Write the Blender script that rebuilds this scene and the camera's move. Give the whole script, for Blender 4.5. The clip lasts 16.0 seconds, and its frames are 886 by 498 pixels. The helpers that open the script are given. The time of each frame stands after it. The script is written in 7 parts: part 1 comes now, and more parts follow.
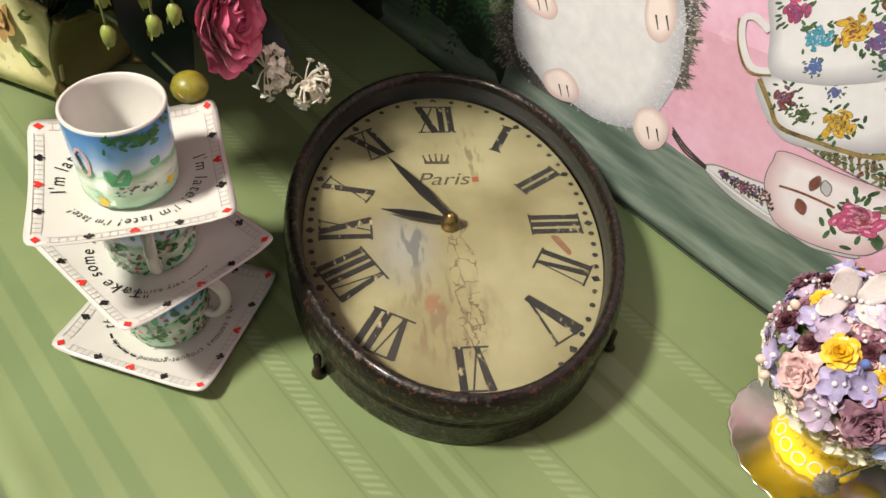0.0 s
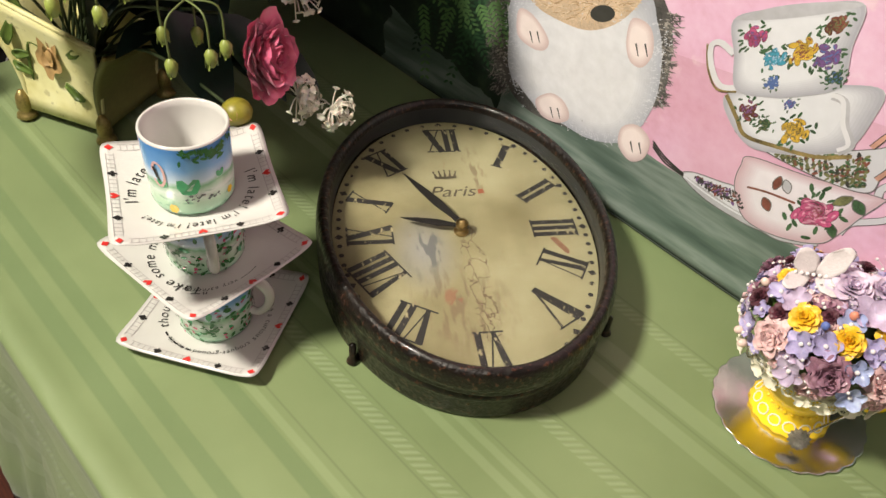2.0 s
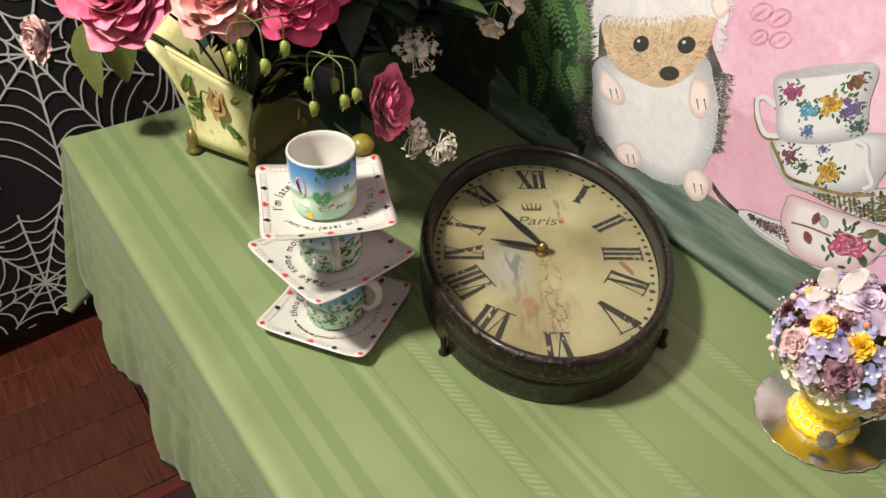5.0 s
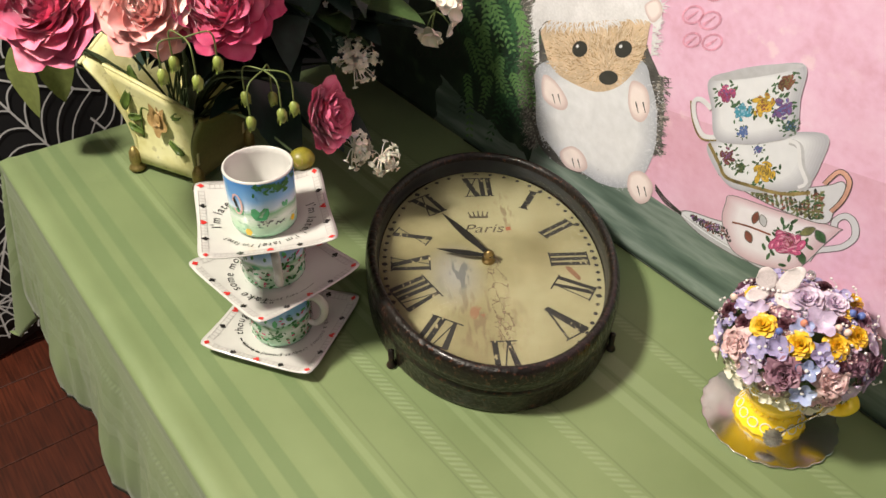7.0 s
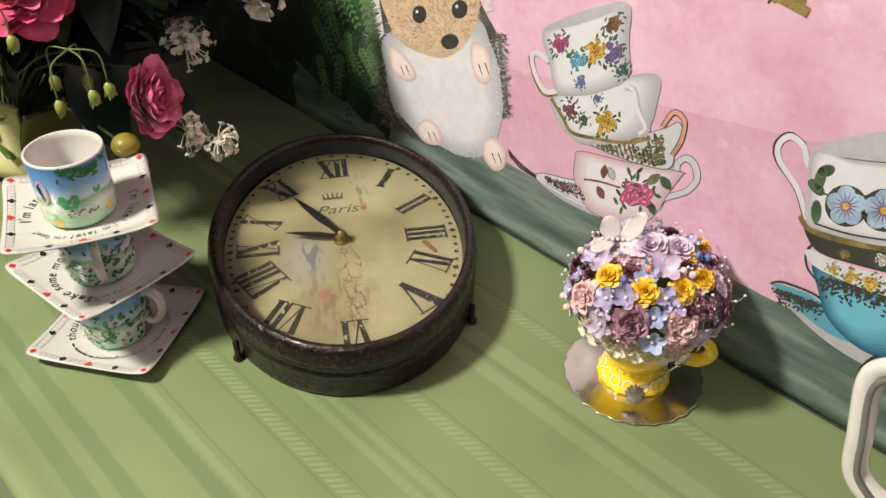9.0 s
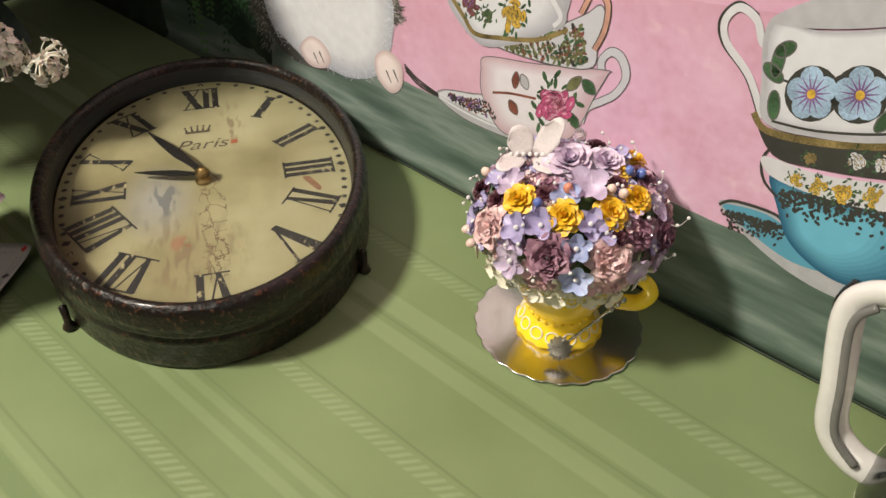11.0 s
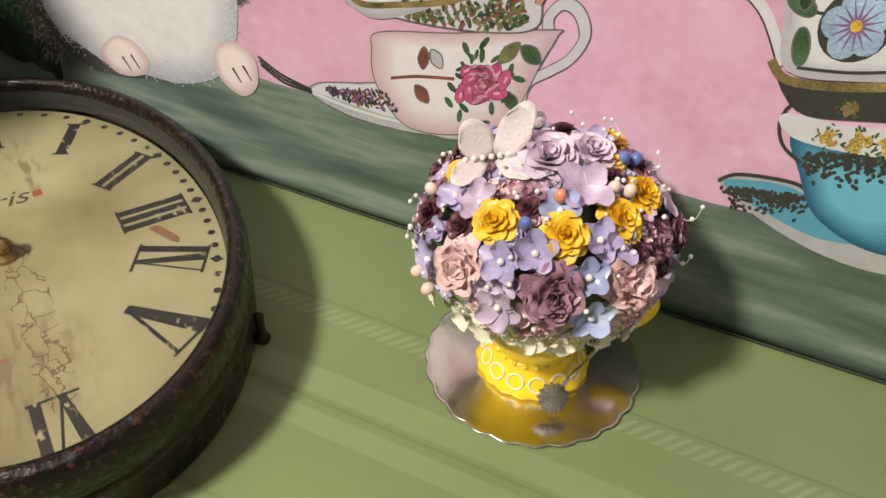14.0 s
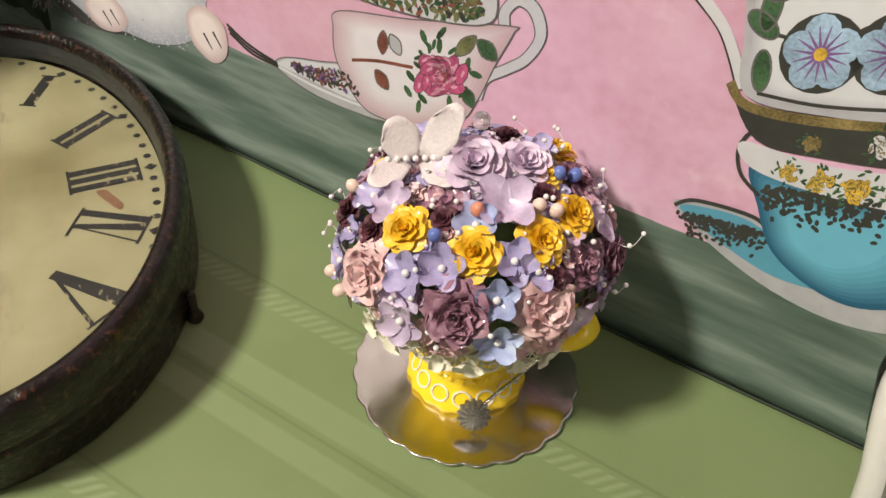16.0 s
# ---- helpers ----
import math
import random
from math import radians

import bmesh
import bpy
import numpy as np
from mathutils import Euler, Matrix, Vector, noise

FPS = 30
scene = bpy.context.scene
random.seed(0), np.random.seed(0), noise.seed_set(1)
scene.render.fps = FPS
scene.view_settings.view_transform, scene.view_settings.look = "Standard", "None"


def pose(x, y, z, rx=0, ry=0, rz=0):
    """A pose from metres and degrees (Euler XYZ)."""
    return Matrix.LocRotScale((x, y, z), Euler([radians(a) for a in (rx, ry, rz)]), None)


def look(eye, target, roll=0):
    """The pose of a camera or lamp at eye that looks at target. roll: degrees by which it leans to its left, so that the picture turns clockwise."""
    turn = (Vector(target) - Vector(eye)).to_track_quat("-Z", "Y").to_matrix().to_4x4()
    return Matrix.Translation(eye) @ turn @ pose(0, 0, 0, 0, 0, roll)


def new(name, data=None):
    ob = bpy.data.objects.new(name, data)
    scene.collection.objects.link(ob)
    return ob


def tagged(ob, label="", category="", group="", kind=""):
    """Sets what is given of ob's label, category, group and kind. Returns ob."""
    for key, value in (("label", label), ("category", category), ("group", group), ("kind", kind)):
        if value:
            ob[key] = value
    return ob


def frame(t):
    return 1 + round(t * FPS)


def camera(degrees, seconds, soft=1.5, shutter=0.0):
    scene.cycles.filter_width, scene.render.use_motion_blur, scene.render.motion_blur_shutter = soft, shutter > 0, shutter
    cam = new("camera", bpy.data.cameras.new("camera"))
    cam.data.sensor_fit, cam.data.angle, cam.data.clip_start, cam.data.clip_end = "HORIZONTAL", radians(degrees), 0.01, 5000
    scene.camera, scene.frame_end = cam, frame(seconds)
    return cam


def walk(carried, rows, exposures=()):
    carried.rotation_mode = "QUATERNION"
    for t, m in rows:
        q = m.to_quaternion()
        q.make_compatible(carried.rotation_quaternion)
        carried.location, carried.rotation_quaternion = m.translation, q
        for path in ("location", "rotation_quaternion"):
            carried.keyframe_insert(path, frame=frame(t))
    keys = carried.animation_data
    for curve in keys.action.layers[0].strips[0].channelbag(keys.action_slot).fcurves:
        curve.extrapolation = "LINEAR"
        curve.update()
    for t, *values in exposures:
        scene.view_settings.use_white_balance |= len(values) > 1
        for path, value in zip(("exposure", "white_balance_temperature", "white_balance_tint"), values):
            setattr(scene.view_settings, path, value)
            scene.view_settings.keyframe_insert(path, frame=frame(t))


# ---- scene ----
cam = camera(55.55, 16.0)
PATH = [
    (0, (0.0314, -0.0067, 1.2746), (-0.2236, 0.2321, 0.9169), 5.41),
    (0.5, (0.0386, -0.0231, 1.2863), (-0.2213, 0.2165, 0.9328), 4.95),
    (1, (0.0402, -0.0729, 1.3021), (-0.2208, 0.1754, 0.9553), 4.47),
    (1.5, (0.0519, -0.0909, 1.3024), (-0.2040, 0.1688, 0.9603), 4.51),
    (2, (0.0725, -0.0936, 1.3118), (-0.1853, 0.1679, 0.9724), 5.50),
    (2.5, (0.1285, -0.1073, 1.3341), (-0.1434, 0.1473, 1.0006), 5.93),
    (3, (0.1584, -0.1419, 1.3515), (-0.1328, 0.1029, 1.0269), 4.99),
    (3.5, (0.1742, -0.1789, 1.3622), (-0.1396, 0.0481, 1.0460), 3.24),
    (6, (0.2047, -0.1577, 1.3716), (-0.1138, 0.0695, 1.0604), 0.76),
    (6.5, (0.2054, -0.1551, 1.3689), (-0.1082, 0.0783, 1.0571), 1.21),
    (7, (0.2080, -0.1408, 1.3736), (-0.1030, 0.0987, 1.0639), 1.04),
    (7.5, (0.2168, -0.1130, 1.3728), (-0.0915, 0.1355, 1.0675), 0.61),
    (8, (0.2317, -0.0947, 1.3699), (-0.0714, 0.1632, 1.0672), 0.50),
    (8.5, (0.2383, -0.0885, 1.3609), (-0.0582, 0.1792, 1.0602), 0.37),
    (9, (0.2528, -0.0701, 1.3160), (-0.0360, 0.2040, 1.0136), 0.10),
    (9.5, (0.2741, -0.0549, 1.2728), (-0.0009, 0.2244, 0.9623), 0.17),
    (12, (0.1612, 0.0872, 1.1699), (-0.0734, 0.3930, 0.8514), 1.46),
    (12.5, (0.1374, 0.1004, 1.1520), (-0.0695, 0.4230, 0.8309), 2.30),
    (13, (0.1121, 0.1127, 1.1364), (-0.0732, 0.4436, 0.8106), 1.87),
    (13.5, (0.0911, 0.1140, 1.1278), (-0.0820, 0.4514, 0.8019), 1.46),
    (14, (0.0691, 0.1075, 1.1285), (-0.0932, 0.4514, 0.8039), 1.17),
    (14.5, (0.0732, 0.1205, 1.1228), (-0.0786, 0.4686, 0.7975), 2.52),
    (15, (0.1008, 0.1438, 1.1188), (-0.0565, 0.4847, 0.7885), 4.50),
    (15.5, (0.1107, 0.1635, 1.1221), (-0.0589, 0.4904, 0.7838), 5.09),
    (16, (0.1118, 0.1659, 1.1279), (-0.0728, 0.4829, 0.7882), 3.70),
]
walk(cam, [(t, look(eye, target, roll)) for t, eye, target, roll in PATH], [(0, 0.0), (8.5, -0.03), (9.5, -0.08), (12, -0.16), (16, -0.18)])
# == place ==
TZ = 0.75          # height of the table top
V = Vector

# ---- light ----
world = bpy.data.worlds.new("room_dark")
scene.world = world
world.use_nodes = True
world.node_tree.nodes["Background"].inputs[0].default_value = (1.0, 0.9, 0.78, 1)
world.node_tree.nodes["Background"].inputs[1].default_value = 0.008


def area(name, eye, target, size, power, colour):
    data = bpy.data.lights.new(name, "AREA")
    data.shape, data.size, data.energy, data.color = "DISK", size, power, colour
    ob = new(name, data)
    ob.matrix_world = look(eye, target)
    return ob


area("lamp_light", (-0.64, -0.80, 2.44), (-0.15, 0.35, TZ), 0.26, 66, (1.0, 0.92, 0.79))
# Wide fill lamp added out of sight; no fixture is known there.
area("soft_fill", (0.9, -1.0, 2.42), (0.5, -0.6, 0), 1.2, 10, (1.0, 0.94, 0.86))


# ---- materials ----
def nodes(name):
    m = bpy.data.materials.new(name)
    m.use_nodes = True
    t = m.node_tree
    return m, t, t.nodes["Principled BSDF"]


def math_node(t, op, a, b=None):
    n = t.nodes.new("ShaderNodeMath")
    n.operation = op
    for i, v in enumerate((a, b)):
        if v is None:
            continue
        if isinstance(v, (int, float)):
            n.inputs[i].default_value = v
        else:
            t.links.new(v, n.inputs[i])
    return n.outputs[0]


def noise_node(t, scale, detail=4, coord=None, stretch=None):
    n = t.nodes.new("ShaderNodeTexNoise")
    n.inputs["Scale"].default_value, n.inputs["Detail"].default_value = scale, detail
    if coord is None:
        coord = t.nodes.new("ShaderNodeTexCoord").outputs["Object"]
    if stretch:
        mp = t.nodes.new("ShaderNodeMapping")
        mp.inputs["Scale"].default_value = stretch
        t.links.new(coord, mp.inputs[0])
        coord = mp.outputs[0]
    t.links.new(coord, n.inputs["Vector"])
    return n.outputs["Fac"]


def ramp(t, fac, stops):
    n = t.nodes.new("ShaderNodeValToRGB")
    while len(n.color_ramp.elements) < len(stops):
        n.color_ramp.elements.new(0.5)
    for e, (p, c) in zip(n.color_ramp.elements, stops):
        e.position, e.color = p, (*c, 1)
    t.links.new(fac, n.inputs[0])
    return n.outputs[0]


def mix(t, fac, a, b, blend="MIX"):
    n = t.nodes.new("ShaderNodeMix")
    n.data_type, n.blend_type = "RGBA", blend
    for s, v in ((n.inputs[0], fac), (n.inputs[6], a), (n.inputs[7], b)):
        if isinstance(v, (int, float)):
            s.default_value = v
        elif isinstance(v, tuple):
            s.default_value = (*v, 1)
        else:
            t.links.new(v, s)
    return n.outputs[2]


def bump(t, bsdf, height, strength=0.3, distance=0.001):
    n = t.nodes.new("ShaderNodeBump")
    n.inputs["Strength"].default_value, n.inputs["Distance"].default_value = strength, distance
    t.links.new(height, n.inputs["Height"])
    t.links.new(n.outputs[0], bsdf.inputs["Normal"])


def simple(name, colour, rough=0.5, metal=0.0, scale=60, vary=0.18, relief=0.15, sheen=0.0, coat=0.0, through_light=0.0, depth=0.0006, spread=0.0):
    """Base colour with variation at two scales and fine relief. spread: how much pieces differ from one another."""
    m, t, b = nodes(name)
    big, fine = noise_node(t, scale * 0.25, 3), noise_node(t, scale * 3, 5)
    dark = tuple(c * (1 - vary) for c in colour)
    light = tuple(min(1, c * (1 + vary * 0.6)) for c in colour)
    col = ramp(t, math_node(t, "ADD", math_node(t, "MULTIPLY", big, 0.6), math_node(t, "MULTIPLY", fine, 0.4)), [(0.3, dark), (0.7, light)])
    if spread:
        info = t.nodes.new("ShaderNodeObjectInfo").outputs["Random"]
        col = mix(t, math_node(t, "MULTIPLY", info, spread), col, tuple(c * 0.45 for c in colour))
    t.links.new(col, b.inputs["Base Color"])
    b.inputs["Roughness"].default_value, b.inputs["Metallic"].default_value = rough, metal
    b.inputs["Sheen Weight"].default_value, b.inputs["Coat Weight"].default_value = sheen, coat
    if through_light:
        b.inputs["Subsurface Weight"].default_value = through_light
        b.inputs["Subsurface Radius"].default_value = (0.004, 0.002, 0.001)
    if relief:
        bump(t, b, fine, relief, depth)
    return m


# ---- building ----
def thing(name, label, category, at=(0, 0, 0), rz=0, group="", kind=""):
    ob = new(name)
    ob.empty_display_size = 0.02
    ob.matrix_world = pose(*at, 0, 0, rz)
    return tagged(ob, label, category, group, kind)


def part(name, bm, material, parent, label="", smooth=True, m=None):
    me = bpy.data.meshes.new(name)
    if m is not None:
        bmesh.ops.transform(bm, matrix=m, verts=bm.verts)
    bm.normal_update()
    for f in bm.faces:
        f.smooth = smooth
    bm.to_mesh(me)
    bm.free()
    me.materials.append(material)
    ob = new(name, me)
    if parent is not None:
        ob.parent = parent
    if label:
        ob["label"] = label
    return ob


def solo(name, bm, material, label, category, at=(0, 0, 0), rz=0, kind="", group="", smooth=True):
    ob = part(name, bm, material, None, "", smooth)
    ob.matrix_world = pose(*at, 0, 0, rz)
    return tagged(ob, label, category, group, kind)


def box(sx, sy, sz, bevel=0.0, at=(0, 0, 0), seg=2):
    bm = bmesh.new()
    bmesh.ops.create_cube(bm, size=1)
    bmesh.ops.scale(bm, vec=(sx, sy, sz), verts=bm.verts)
    if bevel:
        bmesh.ops.bevel(bm, geom=list(bm.edges), offset=bevel, segments=seg, affect="EDGES", profile=0.5)
    bmesh.ops.translate(bm, vec=at, verts=bm.verts)
    return bm


def lathe(profile, seg=48, a=1.0, b=1.0, bm=None, wave=None):
    """Turn a list of (radius, z) round z; a, b stretch x and y; wave(angle, radius, z) changes the radius."""
    bm = bm or bmesh.new()
    rings = []
    for r, z in profile:
        ring = []
        for i in range(seg):
            th = 2 * math.pi * i / seg
            rr = wave(th, r, z) if wave else r
            ring.append(bm.verts.new((rr * a * math.cos(th), rr * b * math.sin(th), z)))
        rings.append(ring)
    for r0, r1 in zip(rings, rings[1:]):
        for i in range(seg):
            j = (i + 1) % seg
            bm.faces.new((r0[i], r0[j], r1[j], r1[i]))
    return bm


def disc(ring_bm, profile_z, seg, a, b):
    pass


def tube(points, radius, seg=8, bm=None, taper=1.0, flat=1.0):
    """A round rod along points."""
    bm = bm or bmesh.new()
    pts = [V(p) for p in points]
    rings, n = [], len(pts)
    side = None
    for i, p in enumerate(pts):
        d = (pts[min(i + 1, n - 1)] - pts[max(i - 1, 0)]).normalized()
        if side is None:
            side = d.orthogonal().normalized()
        side = (side - d * side.dot(d)).normalized()
        up = d.cross(side)
        r = radius * (1 + (taper - 1) * i / max(1, n - 1))
        rings.append([bm.verts.new(p + (side * math.cos(k * 2 * math.pi / seg) + up * flat * math.sin(k * 2 * math.pi / seg)) * r) for k in range(seg)])
    for r0, r1 in zip(rings, rings[1:]):
        for k in range(seg):
            bm.faces.new((r0[k], r0[(k + 1) % seg], r1[(k + 1) % seg], r1[k]))
    bm.faces.new(rings[0][::-1]), bm.faces.new(rings[-1])
    return bm


def smooth_line(points, steps=6, closed=False):
    """A soft curve through the points (Catmull-Rom)."""
    p = [V(q) for q in points]
    n, out = len(p), []
    for i in range(n if closed else n - 1):
        a, b, c, d = (p[(i - 1) % n], p[i], p[(i + 1) % n], p[(i + 2) % n]) if closed else (p[max(i - 1, 0)], p[i], p[i + 1], p[min(i + 2, n - 1)])
        for k in range(steps):
            s = k / steps
            out.append(0.5 * ((2 * b) + (c - a) * s + (2 * a - 5 * b + 4 * c - d) * s * s + (3 * b - a - 3 * c + d) * s ** 3))
    if not closed:
        out.append(p[-1])
    return out


def plate(outline, z, bm=None, thick=0.0):
    """A flat face inside an outline of (x, y), at height z; with thick it gets a side and a lower face."""
    bm = bm or bmesh.new()
    top = [bm.verts.new((q[0], q[1], z)) for q in outline]
    face = bm.faces.new(top)
    if face.normal.z < 0 or True:
        face.normal_update()
        if face.normal.z < 0:
            face.normal_flip()
    if thick:
        low = [bm.verts.new((q[0], q[1], z - thick)) for q in outline]
        for i in range(len(top)):
            j = (i + 1) % len(top)
            bm.faces.new((top[i], low[i], low[j], top[j]))
    if len(outline) > 4:
        bmesh.ops.triangulate(bm, faces=[face])
    return bm


def merge(bm, other, m=None):
    """Adds another bmesh to bm."""
    me = bpy.data.meshes.new("merge_tmp")
    if m is not None:
        bmesh.ops.transform(other, matrix=m, verts=other.verts)
    other.to_mesh(me)
    other.free()
    bm.from_mesh(me)
    bpy.data.meshes.remove(me)
    return bm


def ball(r, seg=10, rings=7, at=(0, 0, 0), squash=1.0):
    bm = bmesh.new()
    bmesh.ops.create_uvsphere(bm, u_segments=seg, v_segments=rings, radius=r)
    bmesh.ops.scale(bm, vec=(1, 1, squash), verts=bm.verts)
    bmesh.ops.translate(bm, vec=at, verts=bm.verts)
    return bm


def facing(at, normal, spin=0.0, size=1.0):
    """A pose at a place whose z axis looks along normal."""
    return Matrix.Translation(at) @ V(normal).to_track_quat("Z", "Y").to_matrix().to_4x4() @ Matrix.Rotation(spin, 4, "Z") @ Matrix.Scale(size, 4)


# ---- setting: floor, walls, ceiling ----
def wood_floor_material():
    m, t, b = nodes("dark_red_wood_floor")
    grain = noise_node(t, 6, 6, stretch=(1.5, 30, 1))
    info = t.nodes.new("ShaderNodeObjectInfo").outputs["Random"]
    col = ramp(t, grain, [(0.3, (0.035, 0.009, 0.004)), (0.55, (0.11, 0.024, 0.010)), (0.8, (0.17, 0.042, 0.018))])
    t.links.new(mix(t, math_node(t, "MULTIPLY", info, 0.5), col, (0.04, 0.012, 0.007)), b.inputs["Base Color"])
    b.inputs["Roughness"].default_value = 0.45
    bump(t, b, grain, 0.15, 0.001)
    return m


M_WALL = simple("plum_wall_paint", (0.10, 0.035, 0.035), 0.8, scale=8, vary=0.2)
M_CEIL = simple("ceiling_paint", (0.55, 0.50, 0.42), 0.9, scale=6, vary=0.08)
floor = solo("floor", box(6.2, 6.2, 0.1, at=(0, 0, -0.062)), simple("floor_base", (0.03, 0.012, 0.008), 0.6), "dark red-brown wooden plank floor", "floor", kind="structure")
M_FLOOR = wood_floor_material()
for name, at, s in (("wall_north", (0, 1.55, 1.25), (6.2, 0.1, 2.5)), ("wall_south", (0, -3.05, 1.25), (6.2, 0.1, 2.5)), ("wall_east", (3.05, -0.75, 1.25), (0.1, 4.5, 2.5)), ("wall_west", (-3.05, -0.75, 1.25), (0.1, 4.5, 2.5))):
    solo(name, box(*s, at=at), M_WALL, "dark plum-brown painted room wall", "wall", kind="structure", smooth=False)
solo("ceiling", box(6.2, 6.2, 0.1, at=(0, 0, 2.56)), M_CEIL, "off-white painted ceiling", "ceiling", kind="structure", smooth=False)


# ---- tablecloth and table ----
EDGE_F, EDGE_L, HANG = -0.028, -0.925, 0.27   # front edge (y), far end (x), length of the hanging cloth


def cloth_material():
    m, t, b = nodes("sage_green_damask")
    uv = t.nodes.new("ShaderNodeUVMap").outputs[0]
    sep = t.nodes.new("ShaderNodeSeparateXYZ")
    t.links.new(uv, sep.inputs[0])
    u, v = sep.outputs[0], sep.outputs[1]

    def band(lo, hi, soft=0.0012):
        a = t.nodes.new("ShaderNodeMapRange")
        a.interpolation_type = "SMOOTHSTEP"
        t.links.new(v, a.inputs[0])
        a.inputs[1].default_value, a.inputs[2].default_value = lo - soft, lo + soft
        c = t.nodes.new("ShaderNodeMapRange")
        c.interpolation_type = "SMOOTHSTEP"
        t.links.new(v, c.inputs[0])
        c.inputs[1].default_value, c.inputs[2].default_value = hi - soft, hi + soft
        return math_node(t, "SUBTRACT", a.outputs[0], c.outputs[0])

    def total(pairs):
        out = None
        for lo, hi in pairs:
            s = band(lo, hi)
            out = s if out is None else math_node(t, "ADD", out, s)
        return out

    satin = total([(-0.20, -0.18), (-0.16, -0.14), (-0.08, -0.05), (0.099, 0.106), (0.198, 0.206), (0.213, 0.22), (0.336, 0.35), (0.360, 0.378)])
    cord = total([(-0.115, -0.103), (0.158, 0.170), (0.264, 0.276), (0.413, 0.425)])
    line = total([(0.112, 0.1135), (0.1535, 0.1548), (0.1735, 0.1748), (0.2245, 0.2258), (0.2795, 0.281), (0.3555, 0.3568), (0.4275, 0.429), (-0.0475, -0.046), (-0.1, -0.0985)])
    sheen_dim = total([(0.002, 0.018), (0.03, 0.044), (0.082, 0.096)])
    twill = t.nodes.new("ShaderNodeMath")
    twill.operation = "SINE"
    t.links.new(math_node(t, "MULTIPLY", math_node(t, "ADD", u, math_node(t, "MULTIPLY", v, -0.8)), 2 * math.pi / 0.0075), twill.inputs[0])
    rope = math_node(t, "MULTIPLY", cord, math_node(t, "ADD", math_node(t, "MULTIPLY", twill.outputs[0], 0.5), 0.5))
    blotch = noise_node(t, 9, 3)
    base = ramp(t, blotch, [(0.3, (0.158, 0.213, 0.086)), (0.7, (0.192, 0.252, 0.108))])
    # The satin's sheen is put into the colour: lighter behind, darker in front.
    col = mix(t, math_node(t, "MULTIPLY", satin, 0.30), base, (0.29, 0.37, 0.20))
    col = mix(t, math_node(t, "MULTIPLY", sheen_dim, 0.55), col, (0.105, 0.165, 0.062))
    col = mix(t, math_node(t, "MULTIPLY", rope, 0.30), col, (0.34, 0.42, 0.245))
    col = mix(t, math_node(t, "MULTIPLY", line, 0.5), col, (0.085, 0.115, 0.045))
    t.links.new(col, b.inputs["Base Color"])
    rough = math_node(t, "SUBTRACT", 0.62, math_node(t, "MULTIPLY", satin, 0.2))
    t.links.new(rough, b.inputs["Roughness"])
    b.inputs["Sheen Weight"].default_value = 0.15
    weave = t.nodes.new("ShaderNodeTexWave")
    weave.inputs["Scale"].default_value = 420
    t.links.new(uv, weave.inputs[0])
    h = math_node(t, "ADD", math_node(t, "MULTIPLY", weave.outputs["Fac"], 0.25), math_node(t, "MULTIPLY", rope, 1.5))
    h = math_node(t, "ADD", h, math_node(t, "MULTIPLY", noise_node(t, 300, 3), 0.3))
    bump(t, b, h, 0.35, 0.0007)
    return m


